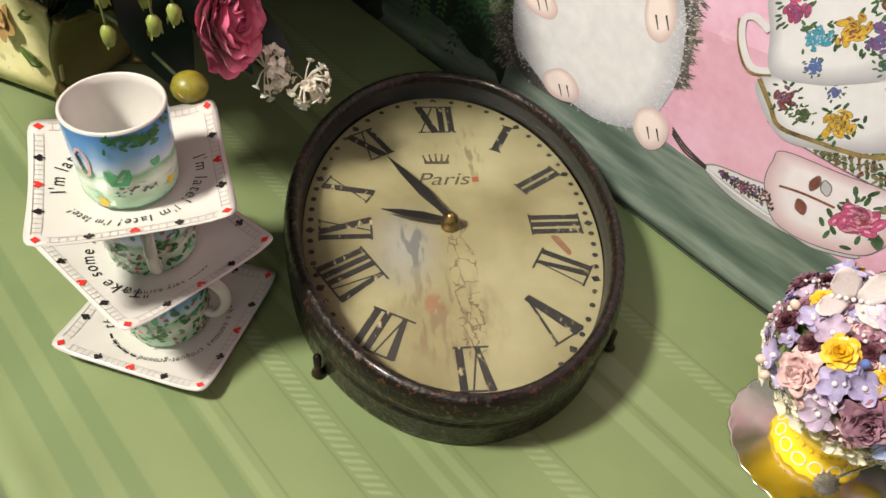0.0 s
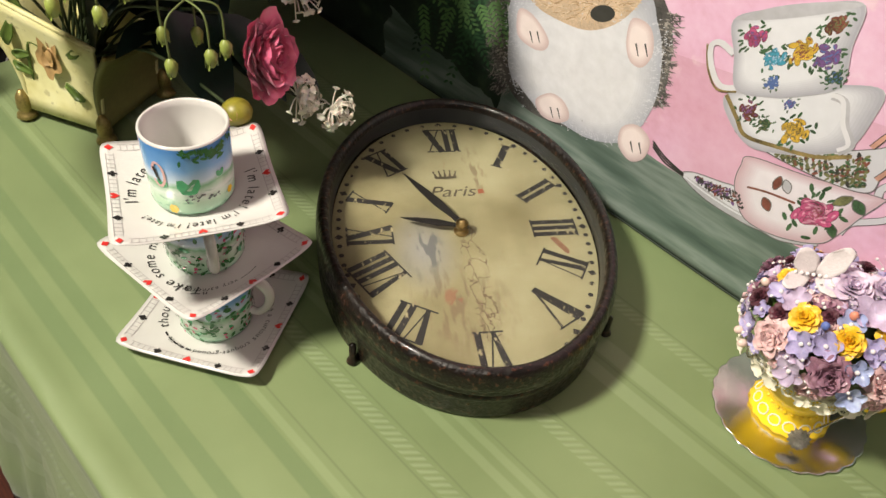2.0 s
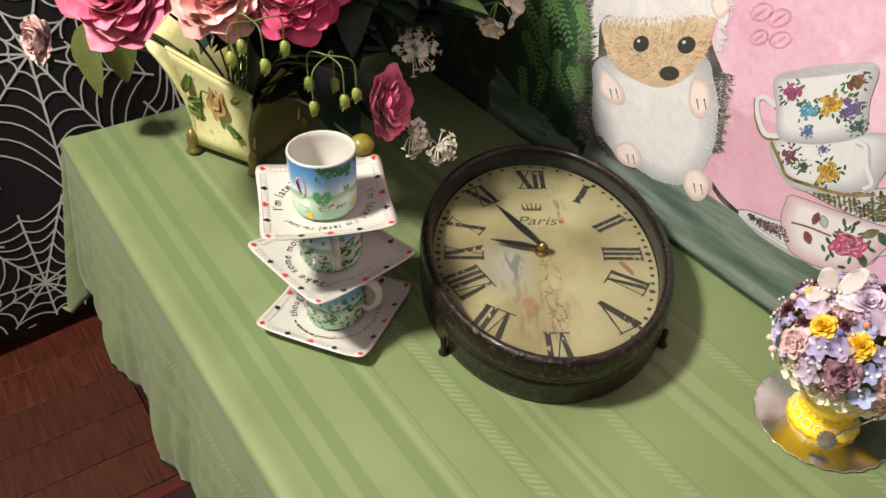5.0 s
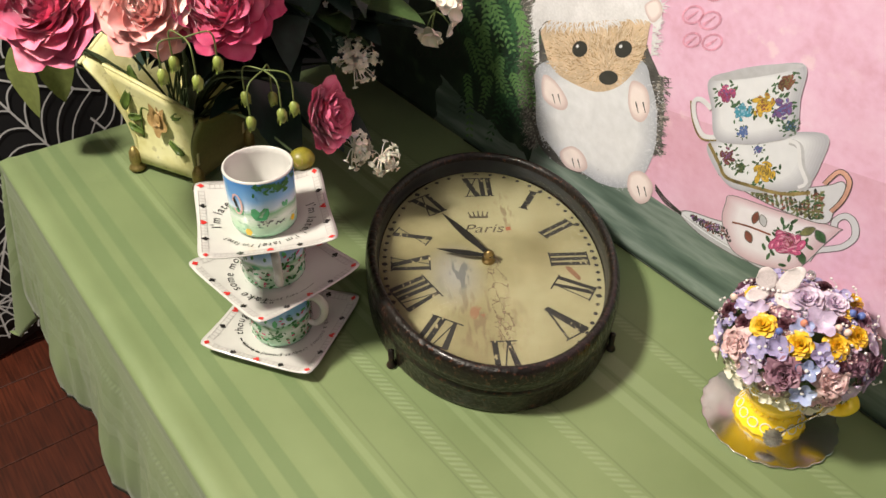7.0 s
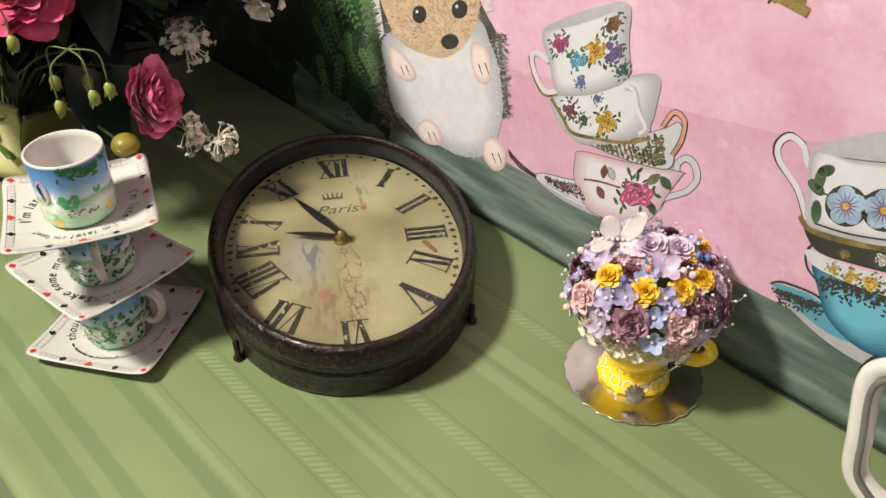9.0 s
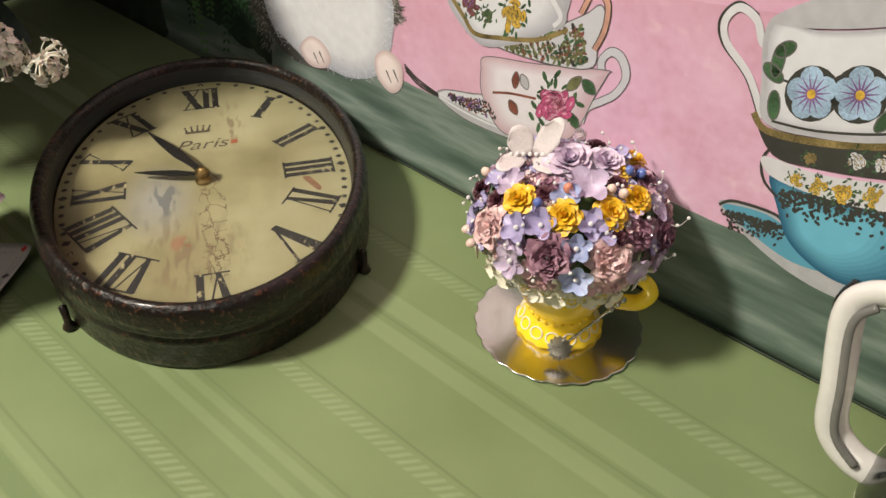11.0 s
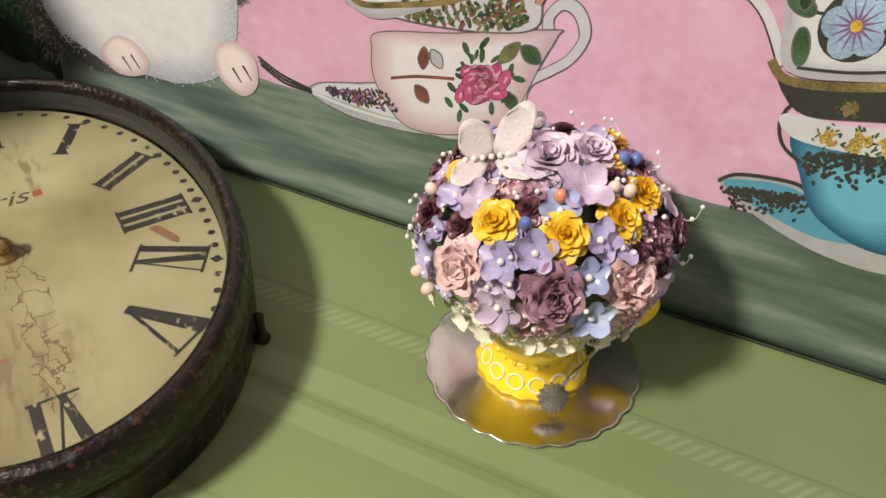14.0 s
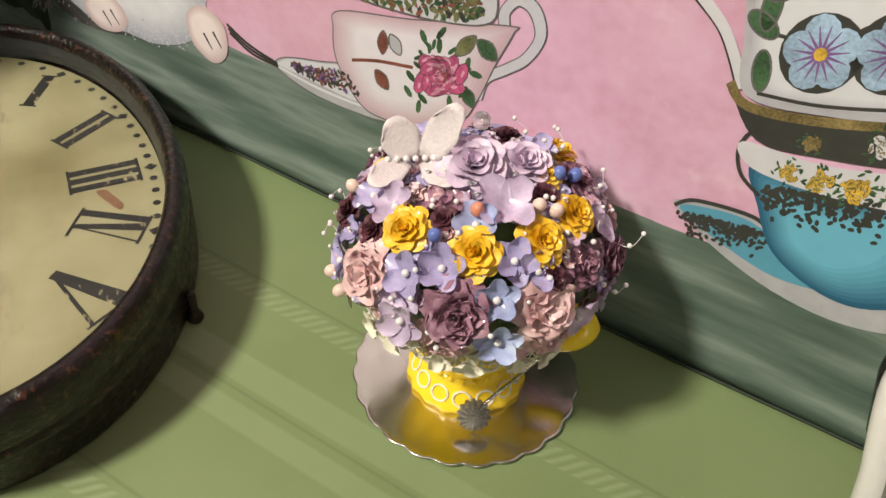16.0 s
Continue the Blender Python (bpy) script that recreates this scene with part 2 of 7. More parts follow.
def tablecloth():
    bm = bmesh.new()
    uvl = bm.loops.layers.uv.new("UVMap")
    us = [EDGE_L - HANG + HANG * i / 24 for i in range(24)] + [EDGE_L - d for d in (0.008, 0.006, 0.004, 0.002)] + [EDGE_L + (1.15 - EDGE_L) * i / 230 for i in range(231)]
    vs = [EDGE_F - HANG + HANG * i / 24 for i in range(24)] + [EDGE_F - d for d in (0.008, 0.006, 0.004, 0.002)] + [EDGE_F + (0.75 - EDGE_F) * i / 90 for i in range(91)]
    R = 0.005

    def bend(o):
        """Outward and downward way of cloth that goes o past an edge."""
        if o <= 0:
            return 0, 0
        if o < R * 1.57:
            a = o / R
            return R * math.sin(a), R * (1 - math.cos(a))
        return R, R + o - R * 1.57

    grid, flat = [], {}
    for u in us:
        row = []
        for v in vs:
            ou, ov = max(0, EDGE_L - u), max(0, EDGE_F - v)
            x, y = max(u, EDGE_L), max(v, EDGE_F)
            (hu, du), (hv, dv) = bend(ou), bend(ov)
            if ou and ov:
                far = math.hypot(ou, ov)
                h, d = bend(min(far, HANG * 1.25))
                k = math.atan2(ov, ou)
                pleat = 0.35 * min(ou, ov) * math.sin(2 * k)
                x -= math.cos(k) * (h + pleat)
                y -= math.sin(k) * (h + pleat)
                z = -d
            else:
                wave = 0.5 + 0.5 * math.sin(u * 31 + 0.7 * math.sin(u * 12)) if ov else 0.5 + 0.5 * math.sin(v * 26)
                fall = min(1, max(0, (ou + ov - 0.03) / 0.2))
                x -= hu + (0.03 + 0.018 * wave) * fall * (ou > 0)
                y -= hv + (0.022 + 0.016 * wave) * fall * (ov > 0)
                z = -du - dv
                gather = 0.011 * fall * noise.noise((u * 48, v * 6, 1)) + 0.005 * fall * noise.noise((u * 120, v * 16, 4))
                x -= gather * (ou > 0)
                y -= gather * (ov > 0)
            if not ou and not ov:
                z += 0.0028 * math.exp(-((v - EDGE_F - 0.009) / 0.008) ** 2) * (1 + 0.7 * noise.noise((u * 14, 2, 0)))
                z += 0.0007 * math.exp(-((v - 0.075 - 0.04 * u) / 0.006) ** 2) + 0.0006 * math.exp(-((u + 0.16) / 0.005) ** 2)
                z += 0.0006 * noise.noise((u * 7, v * 7, 0)) + 0.0011 * math.exp(-((u + 0.43 - 0.1 * v) / 0.012) ** 2) * (v < 0.16)
                z += 0.0008 * math.exp(-((u + 0.55 + 0.05 * v) / 0.009) ** 2)
            vert = bm.verts.new((x, y, TZ + z))
            flat[vert] = (u, v)
            row.append(vert)
        grid.append(row)
    for i in range(len(us) - 1):
        for j in range(len(vs) - 1):
            f = bm.faces.new((grid[i][j], grid[i + 1][j], grid[i + 1][j + 1], grid[i][j + 1]))
            for loop in f.loops:
                loop[uvl].uv = flat[loop.vert]
    ob = solo("tablecloth", bm, cloth_material(), "sage green damask tablecloth with woven stripes over a table", "tablecloth")
    sol = ob.modifiers.new("thickness", "SOLIDIFY")
    sol.thickness, sol.offset = 0.0012, -1
    return ob


tablecloth()
M_TABLE = simple("table_laminate", (0.3, 0.25, 0.18), 0.5)
table = thing("table", "plain rectangular table hidden under the green cloth", "table")
part("tabletop", box(2.05, 0.755, 0.03, 0.004, (0.11, 0.36, TZ - 0.0185)), M_TABLE, table)
for lx in (-0.85, 1.05):
    for ly in (0.04, 0.68):
        part("leg", box(0.04, 0.04, TZ - 0.033, 0.004, (lx, ly, (TZ - 0.033) / 2)), M_TABLE, table)


# ---- printed backdrop ----
def bd_y(h):
    """How far back the hanging cloth is at height h over the table."""
    if h < 0.06:
        return 0.516 + 0.002 * math.sin(h / 0.06 * math.pi / 2)
    return 0.518 - 0.09 * (h - 0.06) if h < 0.5 else 0.4784


def backdrop_material():
    m, t, b = nodes("printed_backdrop_cloth")
    uv = t.nodes.new("ShaderNodeUVMap").outputs[0]
    sep = t.nodes.new("ShaderNodeSeparateXYZ")
    t.links.new(uv, sep.inputs[0])
    u, v = sep.outputs[0], sep.outputs[1]
    wob = noise_node(t, 7, 4, uv)
    blot = noise_node(t, 14, 6, uv)
    fine = noise_node(t, 120, 4, uv)
    pink = ramp(t, math_node(t, "ADD", math_node(t, "MULTIPLY", blot, 0.7), math_node(t, "MULTIPLY", fine, 0.3)), [(0.25, (0.65, 0.33, 0.45)), (0.48, (0.78, 0.48, 0.655)), (0.62, (0.83, 0.56, 0.73)), (0.8, (0.90, 0.72, 0.85))])
    deep = ramp(t, noise_node(t, 5, 3, uv), [(0.45, (0, 0, 0)), (0.7, (1, 1, 1))])
    pink = mix(t, math_node(t, "MULTIPLY", deep, 0.35), pink, (0.50, 0.16, 0.20))
    # Shade below the slanting fold, painted into the pink.
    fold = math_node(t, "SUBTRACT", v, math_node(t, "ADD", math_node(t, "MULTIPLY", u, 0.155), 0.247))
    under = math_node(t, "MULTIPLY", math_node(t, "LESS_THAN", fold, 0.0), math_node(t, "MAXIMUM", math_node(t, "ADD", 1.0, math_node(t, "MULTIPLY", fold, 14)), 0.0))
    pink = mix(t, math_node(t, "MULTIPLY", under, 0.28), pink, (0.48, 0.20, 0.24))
    pale = ramp(t, noise_node(t, 55, 8, uv), [(0.56, (0, 0, 0)), (0.66, (1, 1, 1))])
    patch = ramp(t, noise_node(t, 8, 2, uv), [(0.52, (0, 0, 0)), (0.62, (1, 1, 1))])
    pink = mix(t, math_node(t, "MULTIPLY", math_node(t, "MULTIPLY", pale, patch), 0.4), pink, (0.90, 0.76, 0.76))
    silk = noise_node(t, 6, 4, uv, (1.0, 7, 1))
    green = ramp(t, silk, [(0.3, (0.045, 0.075, 0.06)), (0.48, (0.115, 0.165, 0.135)), (0.6, (0.22, 0.275, 0.24)), (0.72, (0.09, 0.145, 0.12))])
    line = math_node(t, "ADD", v, math_node(t, "MULTIPLY", math_node(t, "SUBTRACT", wob, 0.5), 0.015))
    edge = math_node(t, "GREATER_THAN", line, 0.093)
    low = mix(t, edge, green, pink)
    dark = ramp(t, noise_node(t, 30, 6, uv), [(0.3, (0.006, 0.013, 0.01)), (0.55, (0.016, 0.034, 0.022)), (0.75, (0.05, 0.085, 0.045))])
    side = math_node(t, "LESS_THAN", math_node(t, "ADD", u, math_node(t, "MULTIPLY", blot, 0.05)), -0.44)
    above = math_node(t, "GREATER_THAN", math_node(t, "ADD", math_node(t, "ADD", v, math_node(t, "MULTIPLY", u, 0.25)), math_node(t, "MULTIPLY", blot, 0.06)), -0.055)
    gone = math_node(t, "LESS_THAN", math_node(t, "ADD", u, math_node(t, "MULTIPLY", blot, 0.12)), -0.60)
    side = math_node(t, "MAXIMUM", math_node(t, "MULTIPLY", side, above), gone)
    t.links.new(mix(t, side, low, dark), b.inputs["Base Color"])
    b.inputs["Roughness"].default_value = 0.6
    weave = noise_node(t, 500, 2, uv)
    bump(t, b, math_node(t, "ADD", math_node(t, "MULTIPLY", weave, 0.4), blot), 0.25, 0.0012)
    return m


def backdrop():
    bm = bmesh.new()
    uvl = bm.loops.layers.uv.new("UVMap")
    us = [-0.98 + 2.1 * i / 84 for i in range(85)]
    hs = [0.0015] + [0.012 * i for i in range(1, 6)] + [0.06 + 0.04 * i for i in range(1, 21)]
    grid, flat = [], {}
    for u in us:
        row = []
        for h in hs:
            y = bd_y(h) + (0.003 * noise.noise((u * 9, h * 4, 3)) if h > 0.45 else 0)
            vert = bm.verts.new((u, y, TZ + h))
            flat[vert] = (u, h)
            row.append(vert)
        grid.append(row)
    for i in range(len(us) - 1):
        for j in range(len(hs) - 1):
            f = bm.faces.new((grid[i][j], grid[i + 1][j], grid[i + 1][j + 1], grid[i][j + 1]))
            for loop in f.loops:
                loop[uvl].uv = flat[loop.vert]
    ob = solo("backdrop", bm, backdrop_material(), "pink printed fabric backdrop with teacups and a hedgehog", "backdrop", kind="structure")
    s = ob.modifiers.new("thickness", "SOLIDIFY")
    s.thickness, s.offset = 0.0015, -1
    return ob


BACKDROP = backdrop()
# Thin dark tube along the line where backdrop and table meet.
edge_line = tube([(-0.60 + 0.05 * i, 0.5152 + 0.0006 * math.sin(i * 1.3), TZ + 0.0022) for i in range(35)], 0.0009, 6)
part("edge_line", edge_line, simple("dark_edge_line", (0.03, 0.045, 0.03), 0.8), BACKDROP, "thin dark line along the lower edge")

# ---- oval wall clock lying on its back ----
def case_material():
    m, t, b = nodes("aged_dark_bronze_case")
    fleck = noise_node(t, 240, 6)
    stain = noise_node(t, 22, 4)
    col = ramp(t, stain, [(0.3, (0.0035, 0.0026, 0.002)), (0.6, (0.009, 0.0055, 0.004)), (0.8, (0.030, 0.012, 0.007))])
    worn = ramp(t, fleck, [(0.58, (0, 0, 0)), (0.66, (1, 1, 1))])
    t.links.new(mix(t, math_node(t, "MULTIPLY", worn, 0.42), col, (0.15, 0.062, 0.036)), b.inputs["Base Color"])
    t.links.new(ramp(t, fleck, [(0.35, (0.52,) * 3), (0.7, (0.26,) * 3)]), b.inputs["Roughness"])
    b.inputs["Specular IOR Level"].default_value = 0.35
    b.inputs["Coat Weight"].default_value, b.inputs["Coat Roughness"].default_value = 0.25, 0.12
    bump(t, b, math_node(t, "ADD", math_node(t, "MULTIPLY", fleck, 0.6), noise_node(t, 110, 3)), 0.85, 0.0022)
    return m


def dial_material():
    m, t, b = nodes("aged_cream_clock_dial")
    broad = noise_node(t, 11, 4)
    col = ramp(t, broad, [(0.3, (0.150, 0.128, 0.058)), (0.5, (0.232, 0.212, 0.112)), (0.72, (0.32, 0.302, 0.178))])
    tc = t.nodes.new("ShaderNodeTexCoord").outputs["Object"]
    sep = t.nodes.new("ShaderNodeSeparateXYZ")
    t.links.new(tc, sep.inputs[0])

    def spot(cx, cy, rx, ry):
        dx = math_node(t, "DIVIDE", math_node(t, "SUBTRACT", sep.outputs[0], cx), rx)
        dy = math_node(t, "DIVIDE", math_node(t, "SUBTRACT", sep.outputs[1], cy), ry)
        d = math_node(t, "SQRT", math_node(t, "ADD", math_node(t, "MULTIPLY", dx, dx), math_node(t, "MULTIPLY", dy, dy)))
        return math_node(t, "MAXIMUM", math_node(t, "SUBTRACT", 1.0, d), 0.0)

    scratch = ramp(t, noise_node(t, 60, 8, stretch=(2.2, 0.6, 1)), [(0.50, (0, 0, 0)), (0.62, (1, 1, 1))])
    grey = spot(-0.040, -0.022, 0.036, 0.060)
    col = mix(t, math_node(t, "MULTIPLY", grey, 1.1), col, (0.245, 0.245, 0.215))
    blue = math_node(t, "MULTIPLY", math_node(t, "ADD", spot(-0.034, -0.02, 0.016, 0.026), math_node(t, "MULTIPLY", spot(-0.042, -0.03, 0.022, 0.055), 0.3)), scratch)
    col = mix(t, math_node(t, "MINIMUM", math_node(t, "MULTIPLY", blue, 2.2), 0.75), col, (0.085, 0.09, 0.095))
    brown = math_node(t, "MULTIPLY", math_node(t, "ADD", spot(-0.015, -0.095, 0.05, 0.06), spot(0.026, 0.092, 0.014, 0.045)), scratch)
    col = mix(t, math_node(t, "MINIMUM", math_node(t, "MULTIPLY", brown, 1.5), 0.75), col, (0.15, 0.105, 0.06))
    red = math_node(t, "MULTIPLY", spot(-0.022, -0.082, 0.010, 0.012), ramp(t, noise_node(t, 120, 3), [(0.48, (0, 0, 0)), (0.56, (1, 1, 1))]))
    col = mix(t, math_node(t, "MINIMUM", math_node(t, "MULTIPLY", red, 2.0), 0.6), col, (0.22, 0.075, 0.045))
    crack = t.nodes.new("ShaderNodeTexVoronoi")
    crack.feature = "DISTANCE_TO_EDGE"
    crack.inputs["Scale"].default_value = 120
    mp = t.nodes.new("ShaderNodeMapping")
    mp.inputs["Scale"].default_value = (0.85, 0.42, 1)
    warp = t.nodes.new("ShaderNodeTexNoise")
    warp.inputs["Scale"].default_value, warp.inputs["Detail"].default_value = 90, 3
    t.links.new(tc, warp.inputs["Vector"])
    t.links.new(mix(t, 0.012, tc, warp.outputs["Color"], "ADD"), mp.inputs[0])
    t.links.new(mp.outputs[0], crack.inputs["Vector"])
    lines = math_node(t, "LESS_THAN", crack.outputs["Distance"], 0.034)
    where = math_node(t, "GREATER_THAN", math_node(t, "ADD", math_node(t, "ADD", spot(0.004, -0.040, 0.013, 0.060), spot(0.004, -0.095, 0.012, 0.055)), math_node(t, "MULTIPLY", noise_node(t, 40, 2), 0.12)), 0.2)
    mask = math_node(t, "MULTIPLY", lines, where)
    col = mix(t, math_node(t, "MULTIPLY", mask, 0.85), col, (0.10, 0.062, 0.032))
    dust = ramp(t, noise_node(t, 210, 6, stretch=(1, 0.35, 1)), [(0.66, (0, 0, 0)), (0.74, (1, 1, 1))])
    col = mix(t, math_node(t, "MULTIPLY", dust, 0.45), col, (0.24, 0.16, 0.08))
    t.links.new(col, b.inputs["Base Color"])
    b.inputs["Roughness"].default_value = 0.55
    return m


CLOCK_AT, CLOCK_RZ = (-0.3295, 0.339, TZ), 56.6
CA, CB = 0.192, 0.1365           # outer half length (towards twelve) and half width
DIAL_Z, RIM_Z = 0.036, 0.060


def oval_ring(profile, seg=96):
    """An oval band: each row is (inset from the outer outline, height)."""
    bm = bmesh.new()
    rings = []
    for inset, z in profile:
        wide = CB - inset * (1 if z > 0.0384 else 0.25) + (0.001 if z < 0.0384 else 0)
        rings.append([bm.verts.new((wide * math.sin(2 * math.pi * i / seg), (CA - inset) * math.cos(2 * math.pi * i / seg), z)) for i in range(seg)])
    for r0, r1 in zip(rings, rings[1:]):
        for i in range(seg):
            bm.faces.new((r0[i], r0[(i + 1) % seg], r1[(i + 1) % seg], r1[i]))
    return bm, rings


def oval_cap(inset, z, thick=0.0):
    seg = 96
    return plate([((CB - inset) * math.sin(2 * math.pi * i / seg), (CA - inset) * math.cos(2 * math.pi * i / seg)) for i in range(seg)], z, thick=thick)


def bar(x0, y0, x1, y1, w0, w1=None):
    """A flat stroke from one point to another as an outline."""
    w1 = w0 if w1 is None else w1
    d = V((x1 - x0, y1 - y0)).normalized()
    n = V((-d.y, d.x))
    return [(x0 + n.x * w0 / 2, y0 + n.y * w0 / 2), (x0 - n.x * w0 / 2, y0 - n.y * w0 / 2), (x1 - n.x * w1 / 2, y1 - n.y * w1 / 2), (x1 + n.x * w1 / 2, y1 + n.y * w1 / 2)]


def numeral(text, h, squeeze):
    """Roman numeral strokes, centred, h high, feet towards the middle of the dial."""
    wide = {"I": 0.30, "V": 0.62, "X": 0.62}
    total, out, z = sum(wide[c] for c in text) * h * squeeze, bmesh.new(), [0.0]
    x = -total / 2

    def add(outline):
        z[0] += 0.00004
        plate(outline, z[0], out)

    for c in text:
        w = wide[c] * h * squeeze
        if c == "I":
            add(bar(x + w / 2, -h / 2, x + w / 2, h / 2, 0.20 * h * squeeze))
        elif c == "V":
            add(bar(x + 0.12 * w, h / 2, x + w / 2, -h / 2, 0.24 * h * squeeze, 0.14 * h * squeeze))
            add(bar(x + 0.88 * w, h / 2, x + w / 2, -h / 2, 0.05 * h * squeeze))
        else:
            add(bar(x + 0.12 * w, h / 2, x + 0.88 * w, -h / 2, 0.24 * h * squeeze))
            add(bar(x + 0.88 * w, h / 2, x + 0.12 * w, -h / 2, 0.05 * h * squeeze))
        x += w
    add([(-total / 2, h / 2 - 0.0014), (total / 2, h / 2 - 0.0014), (total / 2, h / 2 + 0.0004), (-total / 2, h / 2 + 0.0004)])
    if "V" != text:
        add([(-total / 2, -h / 2 - 0.0004), (total / 2, -h / 2 - 0.0004), (total / 2, -h / 2 + 0.0014), (-total / 2, -h / 2 + 0.0014)])
    return out


def text_mesh(body, size, material, name, parent, m, label=""):
    cu = bpy.data.curves.new(name + "_text", "FONT")
    cu.body, cu.size, cu.align_x, cu.align_y = body, size, "CENTER", "CENTER"
    tmp = bpy.data.objects.new(name + "_text", cu)
    scene.collection.objects.link(tmp)
    bpy.context.view_layer.update()
    me = bpy.data.meshes.new_from_object(tmp.evaluated_get(bpy.context.evaluated_depsgraph_get()))
    bpy.data.objects.remove(tmp)
    bpy.data.curves.remove(cu)
    me.transform(m)
    me.materials.clear()
    me.materials.append(material)
    me.name = name
    ob = new(name, me)
    ob.parent = parent
    if label:
        ob["label"] = label
    return ob


def wall_clock():
    c = thing("wall_clock", "oval antique-style clock with cream dial lying face up on the cloth", "clock", CLOCK_AT, CLOCK_RZ)
    metal = case_material()
    body, _ = oval_ring([(0.05, 0.0012), (0.0125, 0.0012), (0.0095, 0.003), (0.0085, 0.007), (0.0078, 0.0245), (0.0066, 0.0270), (0.0056, 0.0285), (0.0056, 0.0310), (0.0066, 0.0325), (0.0074, 0.0345), (0.0070, 0.0365), (0.0030, 0.0385)])
    part("case", body, metal, c, "blackened bronze side of the case")
    ring, _ = oval_ring([(0.0030, 0.0385), (0.0012, 0.0415), (0.0016, 0.0440), (0.0004, 0.0465), (0.0, 0.0500), (0.0004, 0.0545), (0.0012, 0.0590), (0.0026, 0.0630), (0.0048, 0.0657), (0.0074, 0.0667), (0.0100, 0.0658), (0.0120, 0.0628), (0.0126, 0.0585)])
    part("bezel", ring, metal, c, "worn dark bronze bezel with rounded profile")
    step, _ = oval_ring([(0.0125, 0.0588), (0.0134, 0.050), (0.0145, 0.041), (0.0150, DIAL_Z - 0.001)])
    part("inner_wall", step, simple("dark_inner_wall", (0.020, 0.022, 0.025), 0.42, scale=30, vary=0.35), c, "dull black inner wall between dial and glass")
    part("dial", oval_cap(0.0146, DIAL_Z, 0.002), dial_material(), c, "cracked cream dial with black Roman numerals", smooth=False)
    ink = simple("worn_black_ink", (0.018, 0.016, 0.014), 0.6, scale=220, vary=0.7, relief=0)
    nt = ink.node_tree
    bs = nt.nodes["Principled BSDF"]
    wear = ramp(nt, noise_node(nt, 170, 7, stretch=(1, 0.5, 1)), [(0.60, (0.016, 0.015, 0.014)), (0.68, (0.30, 0.26, 0.15))])
    nt.links.new(wear, bs.inputs["Base Color"])
    for k, text in enumerate(("XII", "I", "II", "III", "IIII", "V", "VI", "VII", "VIII", "IX", "X", "XI")):
        a = radians({1: 27.3, 2: 56, 5: 148}.get(k, 30 * k))   # a few stand off the even spacing
        r = (abs(math.cos(a) / 0.1435) ** 2.25 + abs(math.sin(a) / 0.0875) ** 2.25) ** (-1 / 2.25)
        side = k in (2, 3, 4, 8, 9, 10)
        tall = 0.048 if text == "V" else 0.043 if side else 0.039
        r -= 0.006 if text == "V" else 0
        bm = numeral("IV" if text == "IIII" else text, tall, 1.0 if text in ("I", "V") else 0.64 if side else 0.74)
        part("numeral", bm, ink, c, smooth=False, m=Matrix.Translation((r * math.sin(a), r * math.cos(a), DIAL_Z + 0.0002)) @ Matrix.Rotation(-a, 4, "Z"))
    for k in range(60):
        a = 2 * math.pi * k / 60
        r = 1 / math.sqrt((math.cos(a) / 0.1715) ** 2 + (math.sin(a) / 0.1160) ** 2)
        s = 0.0037 if k % 5 == 0 else 0.0025
        n = 4 if k % 5 == 0 else 10
        pts = [(s * math.cos(2 * math.pi * i / n), s * (1.15 if n == 4 else 1) * math.sin(2 * math.pi * i / n)) for i in range(n)]
        part("minute_mark", plate(pts, 0), ink, c, smooth=False, m=Matrix.Translation((r * math.sin(a), r * math.cos(a), DIAL_Z + 0.0003)) @ Matrix.Rotation(-a, 4, "Z"))
    faded = simple("faded_brown_ink", (0.075, 0.062, 0.038), 0.6, scale=300, vary=0.6, relief=0)
    text_mesh("Paris", 0.023, faded, "lettering", c, Matrix.Translation((0.000, 0.0585, DIAL_Z + 0.0004)) @ Matrix(((1.05, 0.35, 0, 0), (0, 1, 0, 0), (0, 0, 1, 0), (0, 0, 0, 1))), "faded italic lettering on the dial")
    crown = bmesh.new()
    for i in range(5):
        x = (i - 2) * 0.0066
        hgt = 0.011 - 0.0012 * abs(i - 2)
        plate(bar(x * 0.8, 0.0, x, hgt, 0.0034, 0.0012), 0.00005 * i, crown)
        plate([(x + 0.0015 * math.cos(k), hgt + 0.001 + 0.0015 * math.sin(k)) for k in (0, 1.2, 2.5, 3.8, 5)], 0.0003 + 0.00005 * i, crown)
    plate([(-0.0125, -0.0035), (0.0125, -0.0035), (0.0135, 0.0008), (-0.0135, 0.0008)], 0.0006, crown)
    part("crown_emblem", crown, faded, c, smooth=False, m=Matrix.Translation((-0.005, 0.082, DIAL_Z + 0.0003)) @ Matrix.Diagonal((0.85, 0.85, 1, 1)))
    part("paint_patch", plate([(-0.003, -0.0035), (0.003, -0.003), (0.0026, 0.0035), (-0.0028, 0.003)], 0), simple("rust_red_patch", (0.26, 0.07, 0.03), 0.6), c, smooth=False, m=Matrix.Translation((0.027, 0.058, DIAL_Z + 0.0004)))
    stain = plate(smooth_line([(-0.0045, 0.012), (0.001, 0.011), (0.003, 0.003), (0.0045, -0.008), (0.001, -0.012), (-0.002, -0.003)], 4, True), 0)
    part("paint_patch", stain, simple("brown_stain", (0.19, 0.095, 0.05), 0.6, scale=200, vary=0.5), c, smooth=False, m=Matrix.Translation((0.088, -0.025, DIAL_Z + 0.0004)) @ Matrix.Rotation(0.25, 4, "Z"))
    black = simple("black_hand_paint", (0.012, 0.011, 0.010), 0.4)
    brass = simple("aged_brass", (0.45, 0.32, 0.14), 0.3, 1.0)

